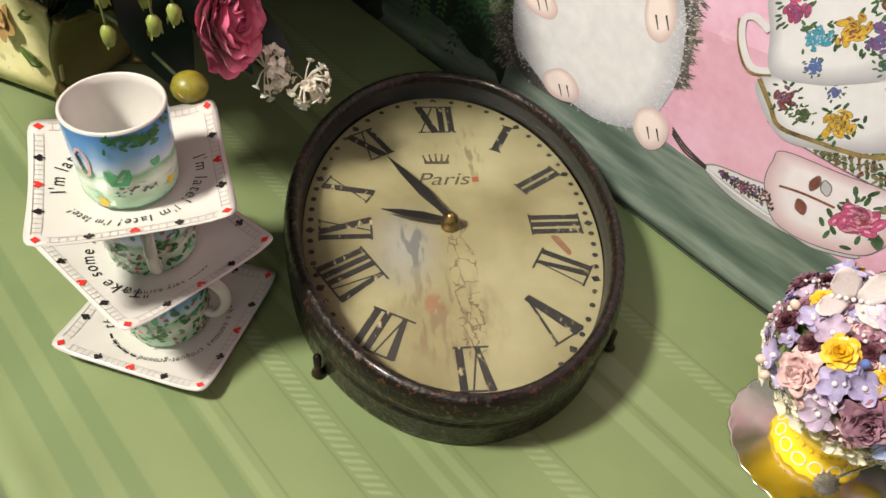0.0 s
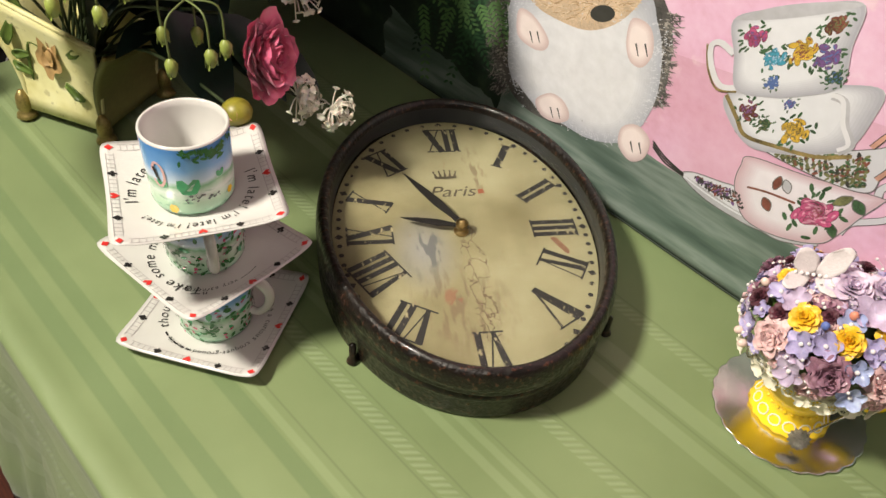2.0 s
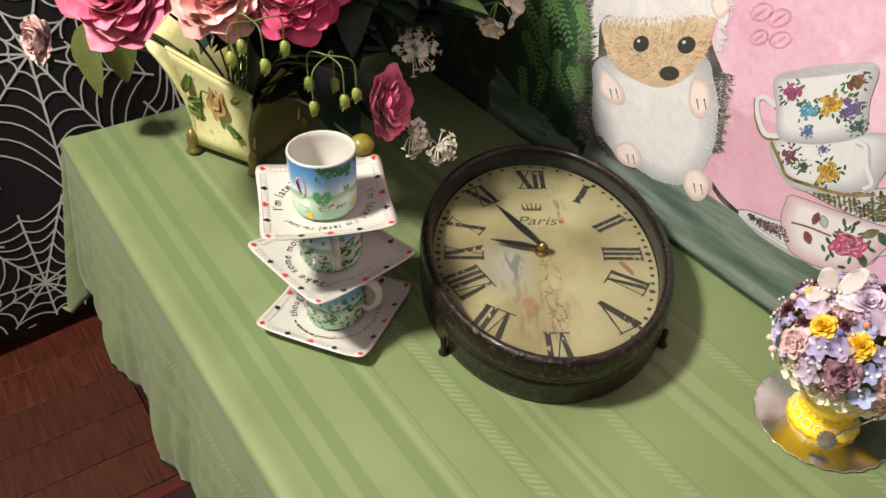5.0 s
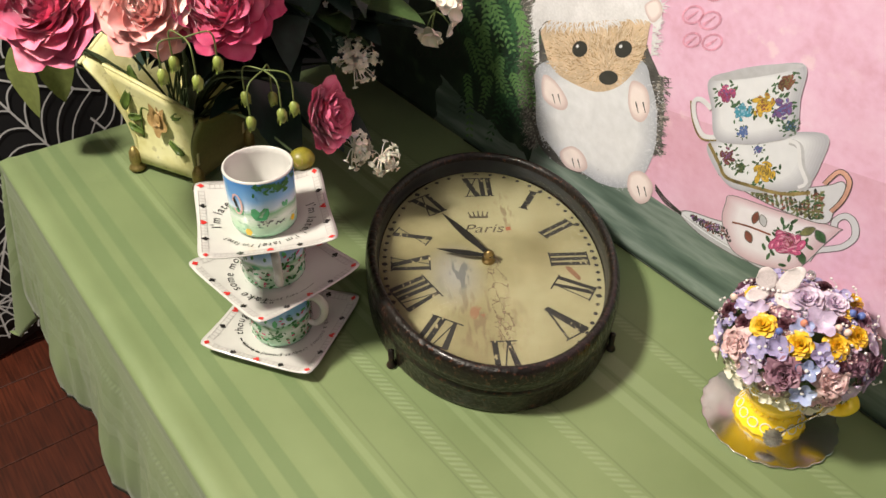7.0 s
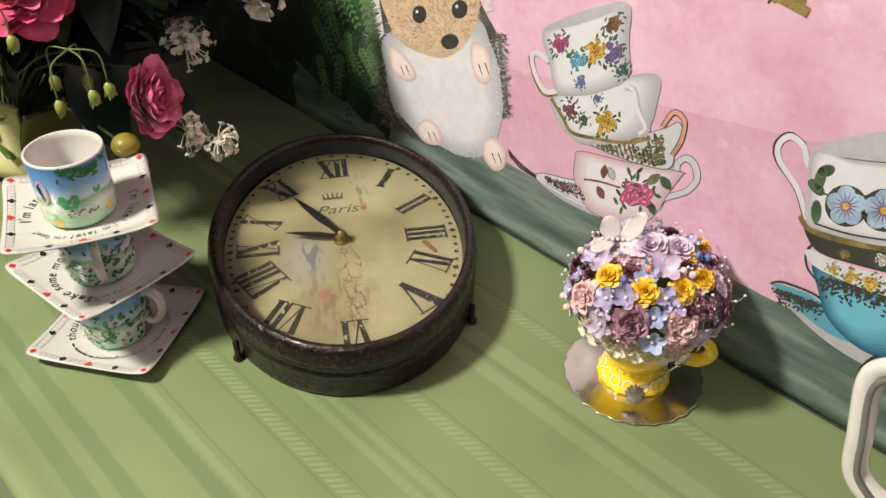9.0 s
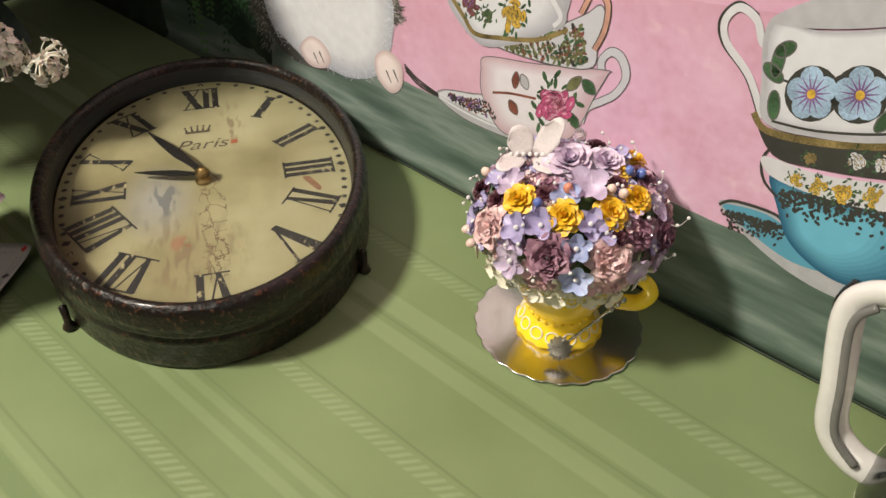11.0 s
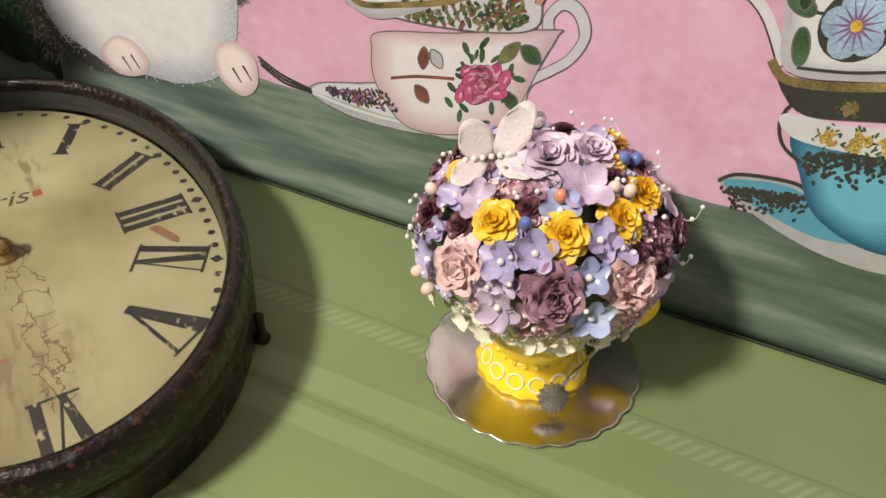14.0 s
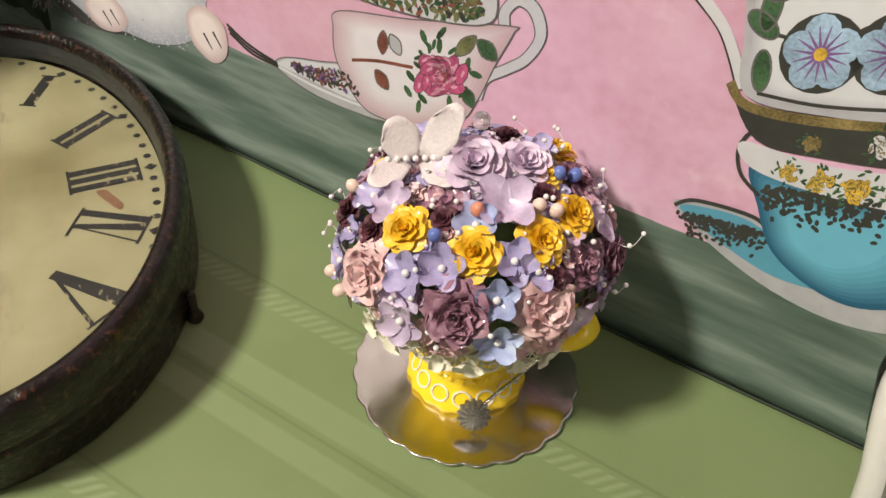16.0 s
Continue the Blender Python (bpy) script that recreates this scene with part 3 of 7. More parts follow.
    def hand(tip, wide, z):
        tip = V(tip)
        d = tip.normalized()
        n = V((-d.y, d.x))
        o = [tip, tip * 0.72 + n * wide * 0.42, tip * 0.40 + n * wide * 0.62, tip * 0.16 + n * wide * 0.36, -d * 0.006 + n * wide * 0.4, -d * 0.006 - n * wide * 0.4, tip * 0.16 - n * wide * 0.36, tip * 0.40 - n * wide * 0.62, tip * 0.72 - n * wide * 0.42]
        return plate(o, z, thick=0.0008)

    cx, cy = -0.002, 0.0
    at = Matrix.Translation((cx, cy, DIAL_Z))
    part("hour_hand", hand((-0.056, 0.015), 0.0072, 0.0105), black, c, smooth=False, m=at)
    part("minute_hand", hand((-0.047, 0.079), 0.0082, 0.0135), black, c, smooth=False, m=at)
    part("centre_pin", lathe([(0.0, 0.0), (0.0072, 0.0), (0.0072, 0.003), (0.0048, 0.0035), (0.0048, 0.0095), (0.006, 0.0098), (0.006, 0.0145), (0.0035, 0.0155), (0.0035, 0.018), (0.0, 0.0182)], 16), brass, c, "small brass hand spindle", m=at)
    m, t, b = nodes("clock_glass")
    b.inputs["Transmission Weight"].default_value = 1.0
    b.inputs["Roughness"].default_value, b.inputs["IOR"].default_value = 0.02, 1.12
    glass = part("glass", oval_cap(0.0128, 0.0575), m, c, "clear flat cover glass", smooth=False)
    glass.visible_shadow = False
    for x, y in ((-0.111, -0.114), (0.117, -0.101)):
        part("foot", lathe([(0.0, 0.0), (0.0045, 0.0), (0.0055, 0.002), (0.0045, 0.0045), (0.0028, 0.007), (0.0032, 0.022), (0.0, 0.024)], 12), metal, c, "small turned bronze foot", m=Matrix.Translation((x, y, 0)))
    loop = tube([(-0.022 + 0.044 * k / 8, CA - 0.006 + 0.012 * math.sin(k * math.pi / 8), 0.047) for k in range(9)], 0.0035, 8)
    part("hanging_loop", loop, metal, c, "flat bronze hanging loop")
    return c


wall_clock()


# ---- stack of three espresso cups on square saucers ----
def porcelain():
    m, t, b = nodes("white_glazed_porcelain")
    t.links.new(ramp(t, noise_node(t, 20, 3), [(0.3, (0.55, 0.54, 0.51)), (0.7, (0.61, 0.60, 0.575))]), b.inputs["Base Color"])
    b.inputs["Roughness"].default_value = 0.16
    b.inputs["Coat Weight"].default_value = 0.3
    return m


M_PORC = porcelain()
M_INKB = simple("black_glaze_print", (0.02, 0.018, 0.018), 0.3, relief=0)
M_INKR = simple("red_glaze_print", (0.62, 0.035, 0.03), 0.3, relief=0)
M_INKG = simple("grey_glaze_print", (0.38, 0.36, 0.35), 0.35, relief=0)
HALF = 0.0605


def saucer_z(x, y):
    """Height of the saucer's upper face: a flat well and a lifted square rim with raised corners."""
    r = max(abs(x), abs(y), math.hypot(x, y) * 0.80)
    s = min(1, max(0, (r - 0.024) / (HALF - 0.024)))
    c = (abs(x) * abs(y)) / HALF ** 2
    return 0.0035 + 0.0075 * s ** 1.5 + 0.0045 * c ** 2


def saucer_xy(a, b):
    """Unit square to the saucer's outline, with sides that bow in a little."""
    k = 1 - 0.06 * (a * b) ** 8
    return a * HALF * (1 - 0.035 * (1 - b * b)) * k, b * HALF * (1 - 0.035 * (1 - a * a)) * k


def saucer_mesh():
    bm = bmesh.new()
    n = 20
    top, low = {}, {}
    for i in range(n + 1):
        for j in range(n + 1):
            x, y = saucer_xy(2 * i / n - 1, 2 * j / n - 1)
            z = saucer_z(x, y)
            top[i, j] = bm.verts.new((x, y, z))
            k = 0.95
            low[i, j] = bm.verts.new((x * k, y * k, max(0.0004, z - 0.0035)))
    for i in range(n):
        for j in range(n):
            bm.faces.new((top[i, j], top[i + 1, j], top[i + 1, j + 1], top[i, j + 1]))
            bm.faces.new((low[i, j + 1], low[i + 1, j + 1], low[i + 1, j], low[i, j]))
    for k in range(n):
        for a, b in (((k, 0), (k + 1, 0)), ((n, k), (n, k + 1)), ((k + 1, n), (k, n)), ((0, k + 1), (0, k))):
            bm.faces.new((low[a], low[b], top[b], top[a]))
    return bm


def lift(bm, up=0.00035):
    """Lay a flat pattern onto the saucer's face."""
    for v in bm.verts:
        v.co.z += saucer_z(v.co.x, v.co.y) + up
    return bm


def suit(kind, s):
    if kind == "diamond":
        return [[(0, s), (-s * 0.8, 0), (0, -s), (s * 0.8, 0)]]
    if kind == "heart":
        return [[(0, -s), (s * 0.9, 0.1 * s), (s * 0.85, 0.7 * s), (s * 0.4, 0.85 * s), (0, 0.4 * s), (-s * 0.4, 0.85 * s), (-s * 0.85, 0.7 * s), (-s * 0.9, 0.1 * s)]]
    dot = lambda cx, cy, r: [(cx + r * math.cos(k * math.pi / 4), cy + r * math.sin(k * math.pi / 4)) for k in range(8)]  # noqa: E731
    if kind == "club":
        return [dot(0, 0.5 * s, 0.45 * s), dot(0.48 * s, -0.1 * s, 0.45 * s), dot(-0.48 * s, -0.1 * s, 0.45 * s), [(-0.25 * s, -s), (0.25 * s, -s), (0, 0.1 * s)]]
    return [[(0, s), (-0.85 * s, -0.1 * s), (-0.6 * s, -0.6 * s), (0.6 * s, -0.6 * s), (0.85 * s, -0.1 * s)], [(-0.3 * s, -s), (0.3 * s, -s), (0, 0)]]


def saucer(at, rz, words):
    s = thing("saucer", "square white porcelain saucer with playing-card border and lettering", "saucer", at, rz, "stacked cups and saucers")
    s.scale = (1.07, 1.07, 1.0)
    part("dish", saucer_mesh(), M_PORC, s, "glossy white porcelain dish")
    ladder = bmesh.new()
    for q in range(4):
        rot = Matrix.Rotation(q * math.pi / 2, 4, "Z")
        one = bmesh.new()
        for off in (0.0498, 0.0552):
            for k in range(14):
                x0, x1 = -0.047 + 0.094 * k / 14, -0.047 + 0.094 * (k + 1) / 14
                plate([(x0, off), (x1, off), (x1, off + 0.0006), (x0, off + 0.0006)], 0, one)
        for k in range(21):
            x = -0.045 + 0.0045 * k
            if min(abs(x - m) for m in (-0.025, 0, 0.025)) > 0.003:
                plate([(x, 0.0498), (x + 0.0006, 0.0498), (x + 0.0006, 0.0558), (x, 0.0558)], 0, one)
        merge(ladder, one, rot)
    part("ladder_border", lift(ladder, 0.0003), M_INKG, s, smooth=False)
    for q in range(4):
        rot = Matrix.Rotation(q * math.pi / 2, 4, "Z")
        for kind, x, y, ink in (("diamond", 0.0527, 0.0527, M_INKR), ("club", 0.025, 0.0527, M_INKB), ("heart", 0.0, 0.0527, M_INKR), ("spade", -0.025, 0.0527, M_INKB)):
            bm = bmesh.new()
            for o in suit(kind, 0.0034):
                plate(o, 0, bm)
            bmesh.ops.transform(bm, matrix=rot @ Matrix.Translation((x, y, 0)), verts=bm.verts)
            part(kind + "_mark", lift(bm, 0.0006), ink, s, smooth=False)
    # words run clockwise round the well, their tops outwards
    a, radius = 0.0, 0.0425
    narrow = {"I": 0.30, "'": 0.24, "l": 0.27, "i": 0.27, "!": 0.34, ",": 0.27, ".": 0.27, "t": 0.36, "r": 0.38, '"': 0.40, "m": 0.88, " ": 0.34, "f": 0.36, "-": 0.36, "T": 0.6, "w": 0.8}
    for text, start, size in words:
        a = a if start is None else radians(start)
        for ch in text:
            wide = narrow.get(ch, 0.56) * size / radius
            mid = a - wide / 2
            a -= wide
            at_letter = pose(radius * math.cos(mid), radius * math.sin(mid), 0, 0, 0, math.degrees(mid) - 90)
            if ch == "_":
                bm = plate([(-0.20 * size, -0.05 * size), (0.20 * size, -0.05 * size), (0.20 * size, 0.08 * size), (-0.20 * size, 0.08 * size)], 0)
                bmesh.ops.transform(bm, matrix=at_letter, verts=bm.verts)
                part("letter_bar", lift(bm, 0.0006), M_INKB, s, smooth=False)
            elif ch != " ":
                ob = text_mesh(ch, size, M_INKB, "letter", s, at_letter @ Matrix(((0.92, 0.12, 0, 0), (0, 1, 0, 0), (0, 0, 1, 0), (0, 0, 0, 1))))
                for v in ob.data.vertices:
                    v.co.z = saucer_z(v.co.x, v.co.y) + 0.0006
    return s


def cup_material():
    """Glazed picture band: blue sky over pale green lawn, by height."""
    m, t, b = nodes("painted_garden_glaze")
    tc = t.nodes.new("ShaderNodeTexCoord").outputs["Object"]
    sep = t.nodes.new("ShaderNodeSeparateXYZ")
    t.links.new(tc, sep.inputs[0])
    z = math_node(t, "ADD", sep.outputs[2], math_node(t, "MULTIPLY", math_node(t, "SUBTRACT", noise_node(t, 45, 4), 0.5), 0.012))
    col = ramp(t, math_node(t, "DIVIDE", z, 0.062), [(0.06, (0.35, 0.62, 0.42)), (0.22, (0.50, 0.72, 0.50)), (0.36, (0.70, 0.80, 0.70)), (0.47, (0.22, 0.48, 0.25)), (0.53, (0.62, 0.76, 0.86)), (0.72, (0.22, 0.46, 0.80)), (0.97, (0.10, 0.30, 0.68))])
    streak = ramp(t, noise_node(t, 90, 5, stretch=(1, 1, 3)), [(0.56, (0, 0, 0)), (0.64, (1, 1, 1))])
    low = math_node(t, "LESS_THAN", sep.outputs[2], 0.030)
    col = mix(t, math_node(t, "MULTIPLY", math_node(t, "MULTIPLY", streak, low), 0.45), col, (0.08, 0.32, 0.16))
    t.links.new(col, b.inputs["Base Color"])
    b.inputs["Roughness"].default_value, b.inputs["Coat Weight"].default_value = 0.18, 0.3
    return m


M_CUP = cup_material()
M_LEAFG = simple("leaf_green_glaze", (0.05, 0.20, 0.06), 0.25, vary=0.5, relief=0)
M_LAWN = simple("bush_green_glaze", (0.09, 0.46, 0.19), 0.25, vary=0.4, relief=0)
M_PINKG = simple("rose_pink_glaze", (0.62, 0.10, 0.20), 0.25, vary=0.5, relief=0)
M_FLAM = simple("flamingo_pink_glaze", (0.80, 0.50, 0.46), 0.25, vary=0.2, relief=0)
M_YELG = simple("yellow_glaze", (0.80, 0.55, 0.05), 0.25, vary=0.3, relief=0)
CR, CH = 0.0325, 0.064


def on_cup(outline, bm=None, up=0.0003):
    """A printed shape on the cup's outside: outline of (angle in degrees, height)."""
    bm = bm or bmesh.new()
    vs = [bm.verts.new(((cup_r(h) + up) * math.cos(radians(a)), (cup_r(h) + up) * math.sin(radians(a)), h)) for a, h in outline]
    f = bm.faces.new(vs)
    f.normal_update()
    if f.normal.dot(V((vs[0].co.x, vs[0].co.y, 0))) < 0:
        f.normal_flip()
    return bm


def cup_r(h):
    return CR - 0.0016 * (1 - h / CH) - 0.004 * max(0, 1 - h / 0.006) ** 2


def cup(at, rz, busy):
    c = thing("espresso_cup", "small cylindrical white cup painted with a colourful garden scene", "cup", at, rz, "stacked cups and saucers")
    outer = [(0.0, 0.0), (0.020, 0.0), (0.0225, 0.0012)] + [(cup_r(h), h) for h in (0.003, 0.006, 0.012, 0.02, 0.03, 0.04, 0.05, 0.0625)]
    part("painted_wall", lathe(outer, 64), M_CUP, c, "garden picture with blue sky under glaze")
    part("inner_wall", lathe([(cup_r(0.0625), 0.0625), (CR - 0.0003, 0.0638), (CR - 0.0014, 0.0645), (CR - 0.0026, 0.0638), (CR - 0.0031, 0.058), (CR - 0.006, 0.01), (0.018, 0.0055), (0.0, 0.005)], 64), M_PORC, c, "plain white glazed inside and lip")
    pts = smooth_line([(cup_r(0.05) - 0.001, 0, 0.050), (0.040, 0, 0.052), (0.0485, 0, 0.042), (0.0475, 0, 0.027), (0.039, 0, 0.016), (cup_r(0.015) - 0.001, 0, 0.017)], 5)
    part("handle", tube(pts, 0.0048, 10, flat=0.72), M_PORC, c, "white loop handle", m=Matrix.Rotation(0 if busy else radians(24), 4, "Z"))
    rnd = random.Random(int(rz) + 7)
    if not busy:
        leaves = bmesh.new()
        for k in range(60):
            a = rnd.gauss(202, 18)
            h = 0.0620 - abs(rnd.gauss(0, 0.0045)) - 0.004 * math.exp(-((a - 212) / 14) ** 2)
            t = rnd.uniform(0, 6.28)
            on_cup([(a + 5.5 * math.cos(t + p) * q, h + 0.0030 * math.sin(t + p) * q) for p, q in ((0, 1), (0.7, 0.5), (2.4, 0.5), (3.14, 1), (3.9, 0.5), (5.6, 0.5))], leaves, 0.0003 + 0.00001 * k)
        part("painted_leaves", leaves, M_LEAFG, c, smooth=False)
        for a0, h0, s in ((172, 0.028, 1.0), (216, 0.0345, 0.42), (138, 0.030, 0.5)):
            bush = on_cup([(a0 + s * 15 * x, h0 + s * 0.010 * y) for x, y in ((0, -0.55), (0.6, -0.5), (1, 0.1), (0.95, 0.75), (0.45, 0.85), (0, 0.4), (-0.45, 0.85), (-0.95, 0.75), (-1, 0.1), (-0.6, -0.5))], up=0.0005)
            part("painted_bush", bush, M_LAWN, c, smooth=False)
        neck = bmesh.new()
        ring = [(134 + 9 * math.cos(radians(k)), 0.0385 + 0.0105 * math.sin(radians(k))) for k in range(-150, 171, 20)]
        for (a0, h0), (a1, h1) in zip(ring, ring[1:]):
            d = V((a1 - a0, (h1 - h0) * 1900)).normalized()
            n = (-d.y * 1.9, d.x * 0.001)
            on_cup([(a0 + n[0], h0 + n[1]), (a0 - n[0], h0 - n[1]), (a1 - n[0], h1 - n[1]), (a1 + n[0], h1 + n[1])], neck, 0.0006)
        part("painted_bird", neck, M_FLAM, c, smooth=False)
        part("painted_beak", on_cup([(126, 0.044), (131, 0.045), (134, 0.037), (136, 0.032), (130, 0.036)], up=0.0008), M_INKB, c, smooth=False)
        part("painted_spot", on_cup([(148 + 7 * math.cos(k), 0.0085 + 0.0045 * math.sin(k)) for k in (0, 1, 2, 3, 4, 5)], up=0.0005), M_YELG, c, smooth=False)
        part("painted_spot", on_cup([(232 + 6 * math.cos(k), 0.014 + 0.0035 * math.sin(k)) for k in (0, 1, 2, 3, 4, 5)], up=0.0005), M_YELG, c, smooth=False)
        specks = bmesh.new()
        for k in range(26):
            a, h, s = rnd.uniform(165, 212), rnd.uniform(0.0155, 0.0215), rnd.uniform(0.5, 1.3)
            on_cup([(a + 2 * s * x, h + 0.001 * s * y) for x, y in ((-1, 0), (0, -1), (1, 0.2), (0.2, 1))], specks, 0.0004 + 0.00001 * k)
        part("painted_speckle", specks, simple("grey_ink_glaze", (0.13, 0.16, 0.14), 0.3, relief=0), c, smooth=False)
    else:
        for name, mat_, count, lo, hi, s in (("painted_leaves", M_LEAFG, 210, 0.004, 0.050, 1.0), ("painted_rose", M_PINKG, 64, 0.006, 0.042, 0.8), ("painted_bush", M_LAWN, 36, 0.006, 0.046, 1.6)):
            bm = bmesh.new()
            for k in range(count):
                a, h, t, q = rnd.uniform(0, 360), rnd.uniform(lo, hi), rnd.uniform(0, 6.28), s * rnd.uniform(0.6, 1.3)
                on_cup([(a + 5 * q * math.cos(t + p) * r, h + 0.0026 * q * math.sin(t + p) * r) for p, r in ((0, 1), (0.8, 0.6), (2.3, 0.6), (3.14, 1), (4, 0.6), (5.5, 0.6))], bm, 0.0003 + 0.000008 * k + (0.0005 if s < 1 else 0))
            part(name, bm, mat_, c, smooth=False)
    return c


STACK = (-0.407, 0.1212)
saucer((*STACK, TZ + 0.0012), 34, [("_____ ", 268, 0.0118), ("thought she ", None, 0.0110), ("such a curious ", 42, 0.0072), ("croquet-ground ", None, 0.0066), ("in her life", None, 0.0054)])
cup((-0.4045, 0.1190, TZ + 0.0052), 42, True)
saucer((-0.4140, 0.1240, TZ + 0.0702), 8, [('"Take ', -36, 0.0128), ("some ", None, 0.0122), ("more ", None, 0.0114), ('tea,"', None, 0.0104), ("_____ very earnestly.", 20, 0.0062)])
cup((-0.4145, 0.1240, TZ + 0.0742), -20, True)
saucer((-0.4130, 0.1205, TZ + 0.1393), 68, [("I'm late! ", 192, 0.0124), ("I'm late! ", 14, 0.0118), ("I'm late! ", None, 0.0098), ("I'm late! ", None, 0.0076)])
cup((-0.4095, 0.1195, TZ + 0.1433), 158, False)


# ---- paper-flower bouquet in a yellow teacup on a foil cake board ----
def petal(length, width, cup_, curl, notch=0.0, n=5):
    """One round-tipped petal along +y from the origin, cupped across and curled along its length."""
    bm = bmesh.new()
    grid = []
    for i in range(n + 1):
        s = i / n
        w = width * math.sin(math.pi * (0.12 + 0.56 * s)) ** 0.75
        row = []
        for j in range(-3, 4):
            k = j / 3
            y = length * s * (1 - 0.34 * s * abs(k) ** 2.7) - notch * length * 0.06 * (1 - abs(k)) * s ** 6
            row.append(bm.verts.new((w * k * 0.5 * (1 - 0.10 * s ** 4 * abs(k)), y, cup_ * length * k * k * (0.4 + 0.6 * s) + curl * length * s * s)))
        grid.append(row)
    for i in range(n):
        for j in range(6):
            bm.faces.new((grid[i][j], grid[i][j + 1], grid[i + 1][j + 1], grid[i + 1][j]))
    return bm


def rose_head(r, layers, rnd, ruffle=0.0):
    """A full rose: upright petals in the heart, opening outwards ring by ring. z is its axis."""
    bm = bmesh.new()
    for k in range(layers):
        s = k / (layers - 1)
        n = 3 + int(4 * s)
        for i in range(n):
            tilt = radians(78 - 66 * s + rnd.uniform(-5, 5))
            L = r * (0.50 + 0.52 * s) * rnd.uniform(0.92, 1.06)
            p = petal(L, r * (0.62 + 0.55 * s), 0.22 + 0.12 * (1 - s), -0.10 - 0.16 * s, 0.6)
            if ruffle:
                for v in p.verts:
                    v.co.z += ruffle * r * noise.noise(v.co * (2.6 / r) + V((k * 3.1, i * 1.7, 0)))
            a = 2 * math.pi * (i + 0.5 * (k % 2) + rnd.uniform(-0.12, 0.12)) / n
            m = Matrix.Rotation(a, 4, "Z") @ Matrix.Translation((0, r * (0.03 + 0.12 * s), r * (0.20 - 0.18 * s))) @ Matrix.Rotation(tilt, 4, "X")
            merge(bm, p, m)
    return bm


def flat_flower(r, n, rnd):
    """A small open flower with n broad petals."""
    bm = bmesh.new()
    for i in range(n):
        p = petal(r, r * 0.86, 0.16, 0.10 + rnd.uniform(-0.22, 0.22), 0.9)
        merge(bm, p, Matrix.Rotation(2 * math.pi * i / n + rnd.uniform(-0.08, 0.08), 4, "Z") @ Matrix.Rotation(radians(14 + rnd.uniform(-10, 12)), 4, "X"))
    return bm


def paper(name, colour, tip=None):
    """Glitter-dusted mulberry paper: darker towards stains, with fine sparkle in the gloss."""
    m, t, b = nodes(name)
    tone = noise_node(t, 90, 4)
    col = ramp(t, tone, [(0.3, tuple(c * 0.62 for c in colour)), (0.52, colour), (0.75, tip or tuple(min(1, c * 1.25) for c in colour))])
    info = t.nodes.new("ShaderNodeObjectInfo").outputs["Random"]
    col = mix(t, math_node(t, "MULTIPLY", info, 0.25), col, tuple(c * 0.6 for c in colour))
    t.links.new(col, b.inputs["Base Color"])
    spark = ramp(t, noise_node(t, 900, 2), [(0.55, (0.55,) * 3), (0.68, (0.12,) * 3)])
    t.links.new(spark, b.inputs["Roughness"])
    b.inputs["Specular IOR Level"].default_value = 0.6
    b.inputs["Subsurface Weight"].default_value = 0.15
    b.inputs["Subsurface Radius"].default_value = (0.003, 0.002, 0.0015)
    drops = ramp(t, noise_node(t, 130, 2), [(0.52, (0, 0, 0)), (0.60, (1, 1, 1))])
    t.links.new(drops, b.inputs["Coat Weight"])
    b.inputs["Coat Roughness"].default_value = 0.08
    bump(t, b, noise_node(t, 400, 4), 0.3, 0.0005)
    return m


M_YEL = paper("yellow_paper", (0.90, 0.55, 0.02), (0.95, 0.72, 0.14))
M_BURG = paper("burgundy_paper", (0.105, 0.030, 0.045))
M_MAUVE = paper("mauve_paper", (0.34, 0.17, 0.24), (0.50, 0.31, 0.38))
M_PINKP = paper("dusty_pink_paper", (0.78, 0.52, 0.52), (0.88, 0.70, 0.70))
M_LAV = paper("lavender_paper", (0.56, 0.45, 0.62), (0.76, 0.66, 0.78))
M_VIO = paper("violet_paper", (0.44, 0.39, 0.64), (0.66, 0.60, 0.82))
M_LROSE = paper("pale_lavender_paper", (0.72, 0.58, 0.74), (0.86, 0.76, 0.86))
M_BLUEV = paper("blue_violet_paper", (0.38, 0.44, 0.70), (0.60, 0.68, 0.88))
M_DROP = simple("clear_glue_drop", (0.92, 0.91, 0.91), 0.03, vary=0.02, relief=0, coat=1.0)
M_DROP.node_tree.nodes["Principled BSDF"].inputs["Transmission Weight"].default_value = 0.85
M_BLUEB = simple("blue_gloss_bead", (0.13, 0.19, 0.50), 0.18, relief=0)
M_CREAM = simple("cream_gloss_bead", (0.80, 0.60, 0.52), 0.2, relief=0)
M_CORAL = simple("coral_gloss_bead", (0.72, 0.28, 0.18), 0.2, relief=0)
M_PEARL = simple("white_pearl", (0.80, 0.77, 0.76), 0.12, relief=0, coat=0.5)
M_LEAFP = simple("paper_leaf_green", (0.07, 0.13, 0.025), 0.5, vary=0.4)
M_LACE = simple("cream_lace", (0.80, 0.76, 0.62), 0.7, vary=0.12)
M_YCUP = simple("yellow_glazed_cup", (0.95, 0.66, 0.03), 0.2, vary=0.1, relief=0.05, coat=0.3)
M_TARN = simple("tarnished_silver", (0.36, 0.34, 0.31), 0.3, 1.0, scale=420, vary=0.7, relief=1.0, depth=0.0015)
M_SILVER = simple("antique_silver", (0.55, 0.53, 0.50), 0.25, 1.0, scale=200, vary=0.4, relief=0.5)

BOUQ = V((-0.027, 0.4390, TZ))
DC, DR = V((-0.002, -0.002, 0.1010)), V((0.0595, 0.0595, 0.0375))


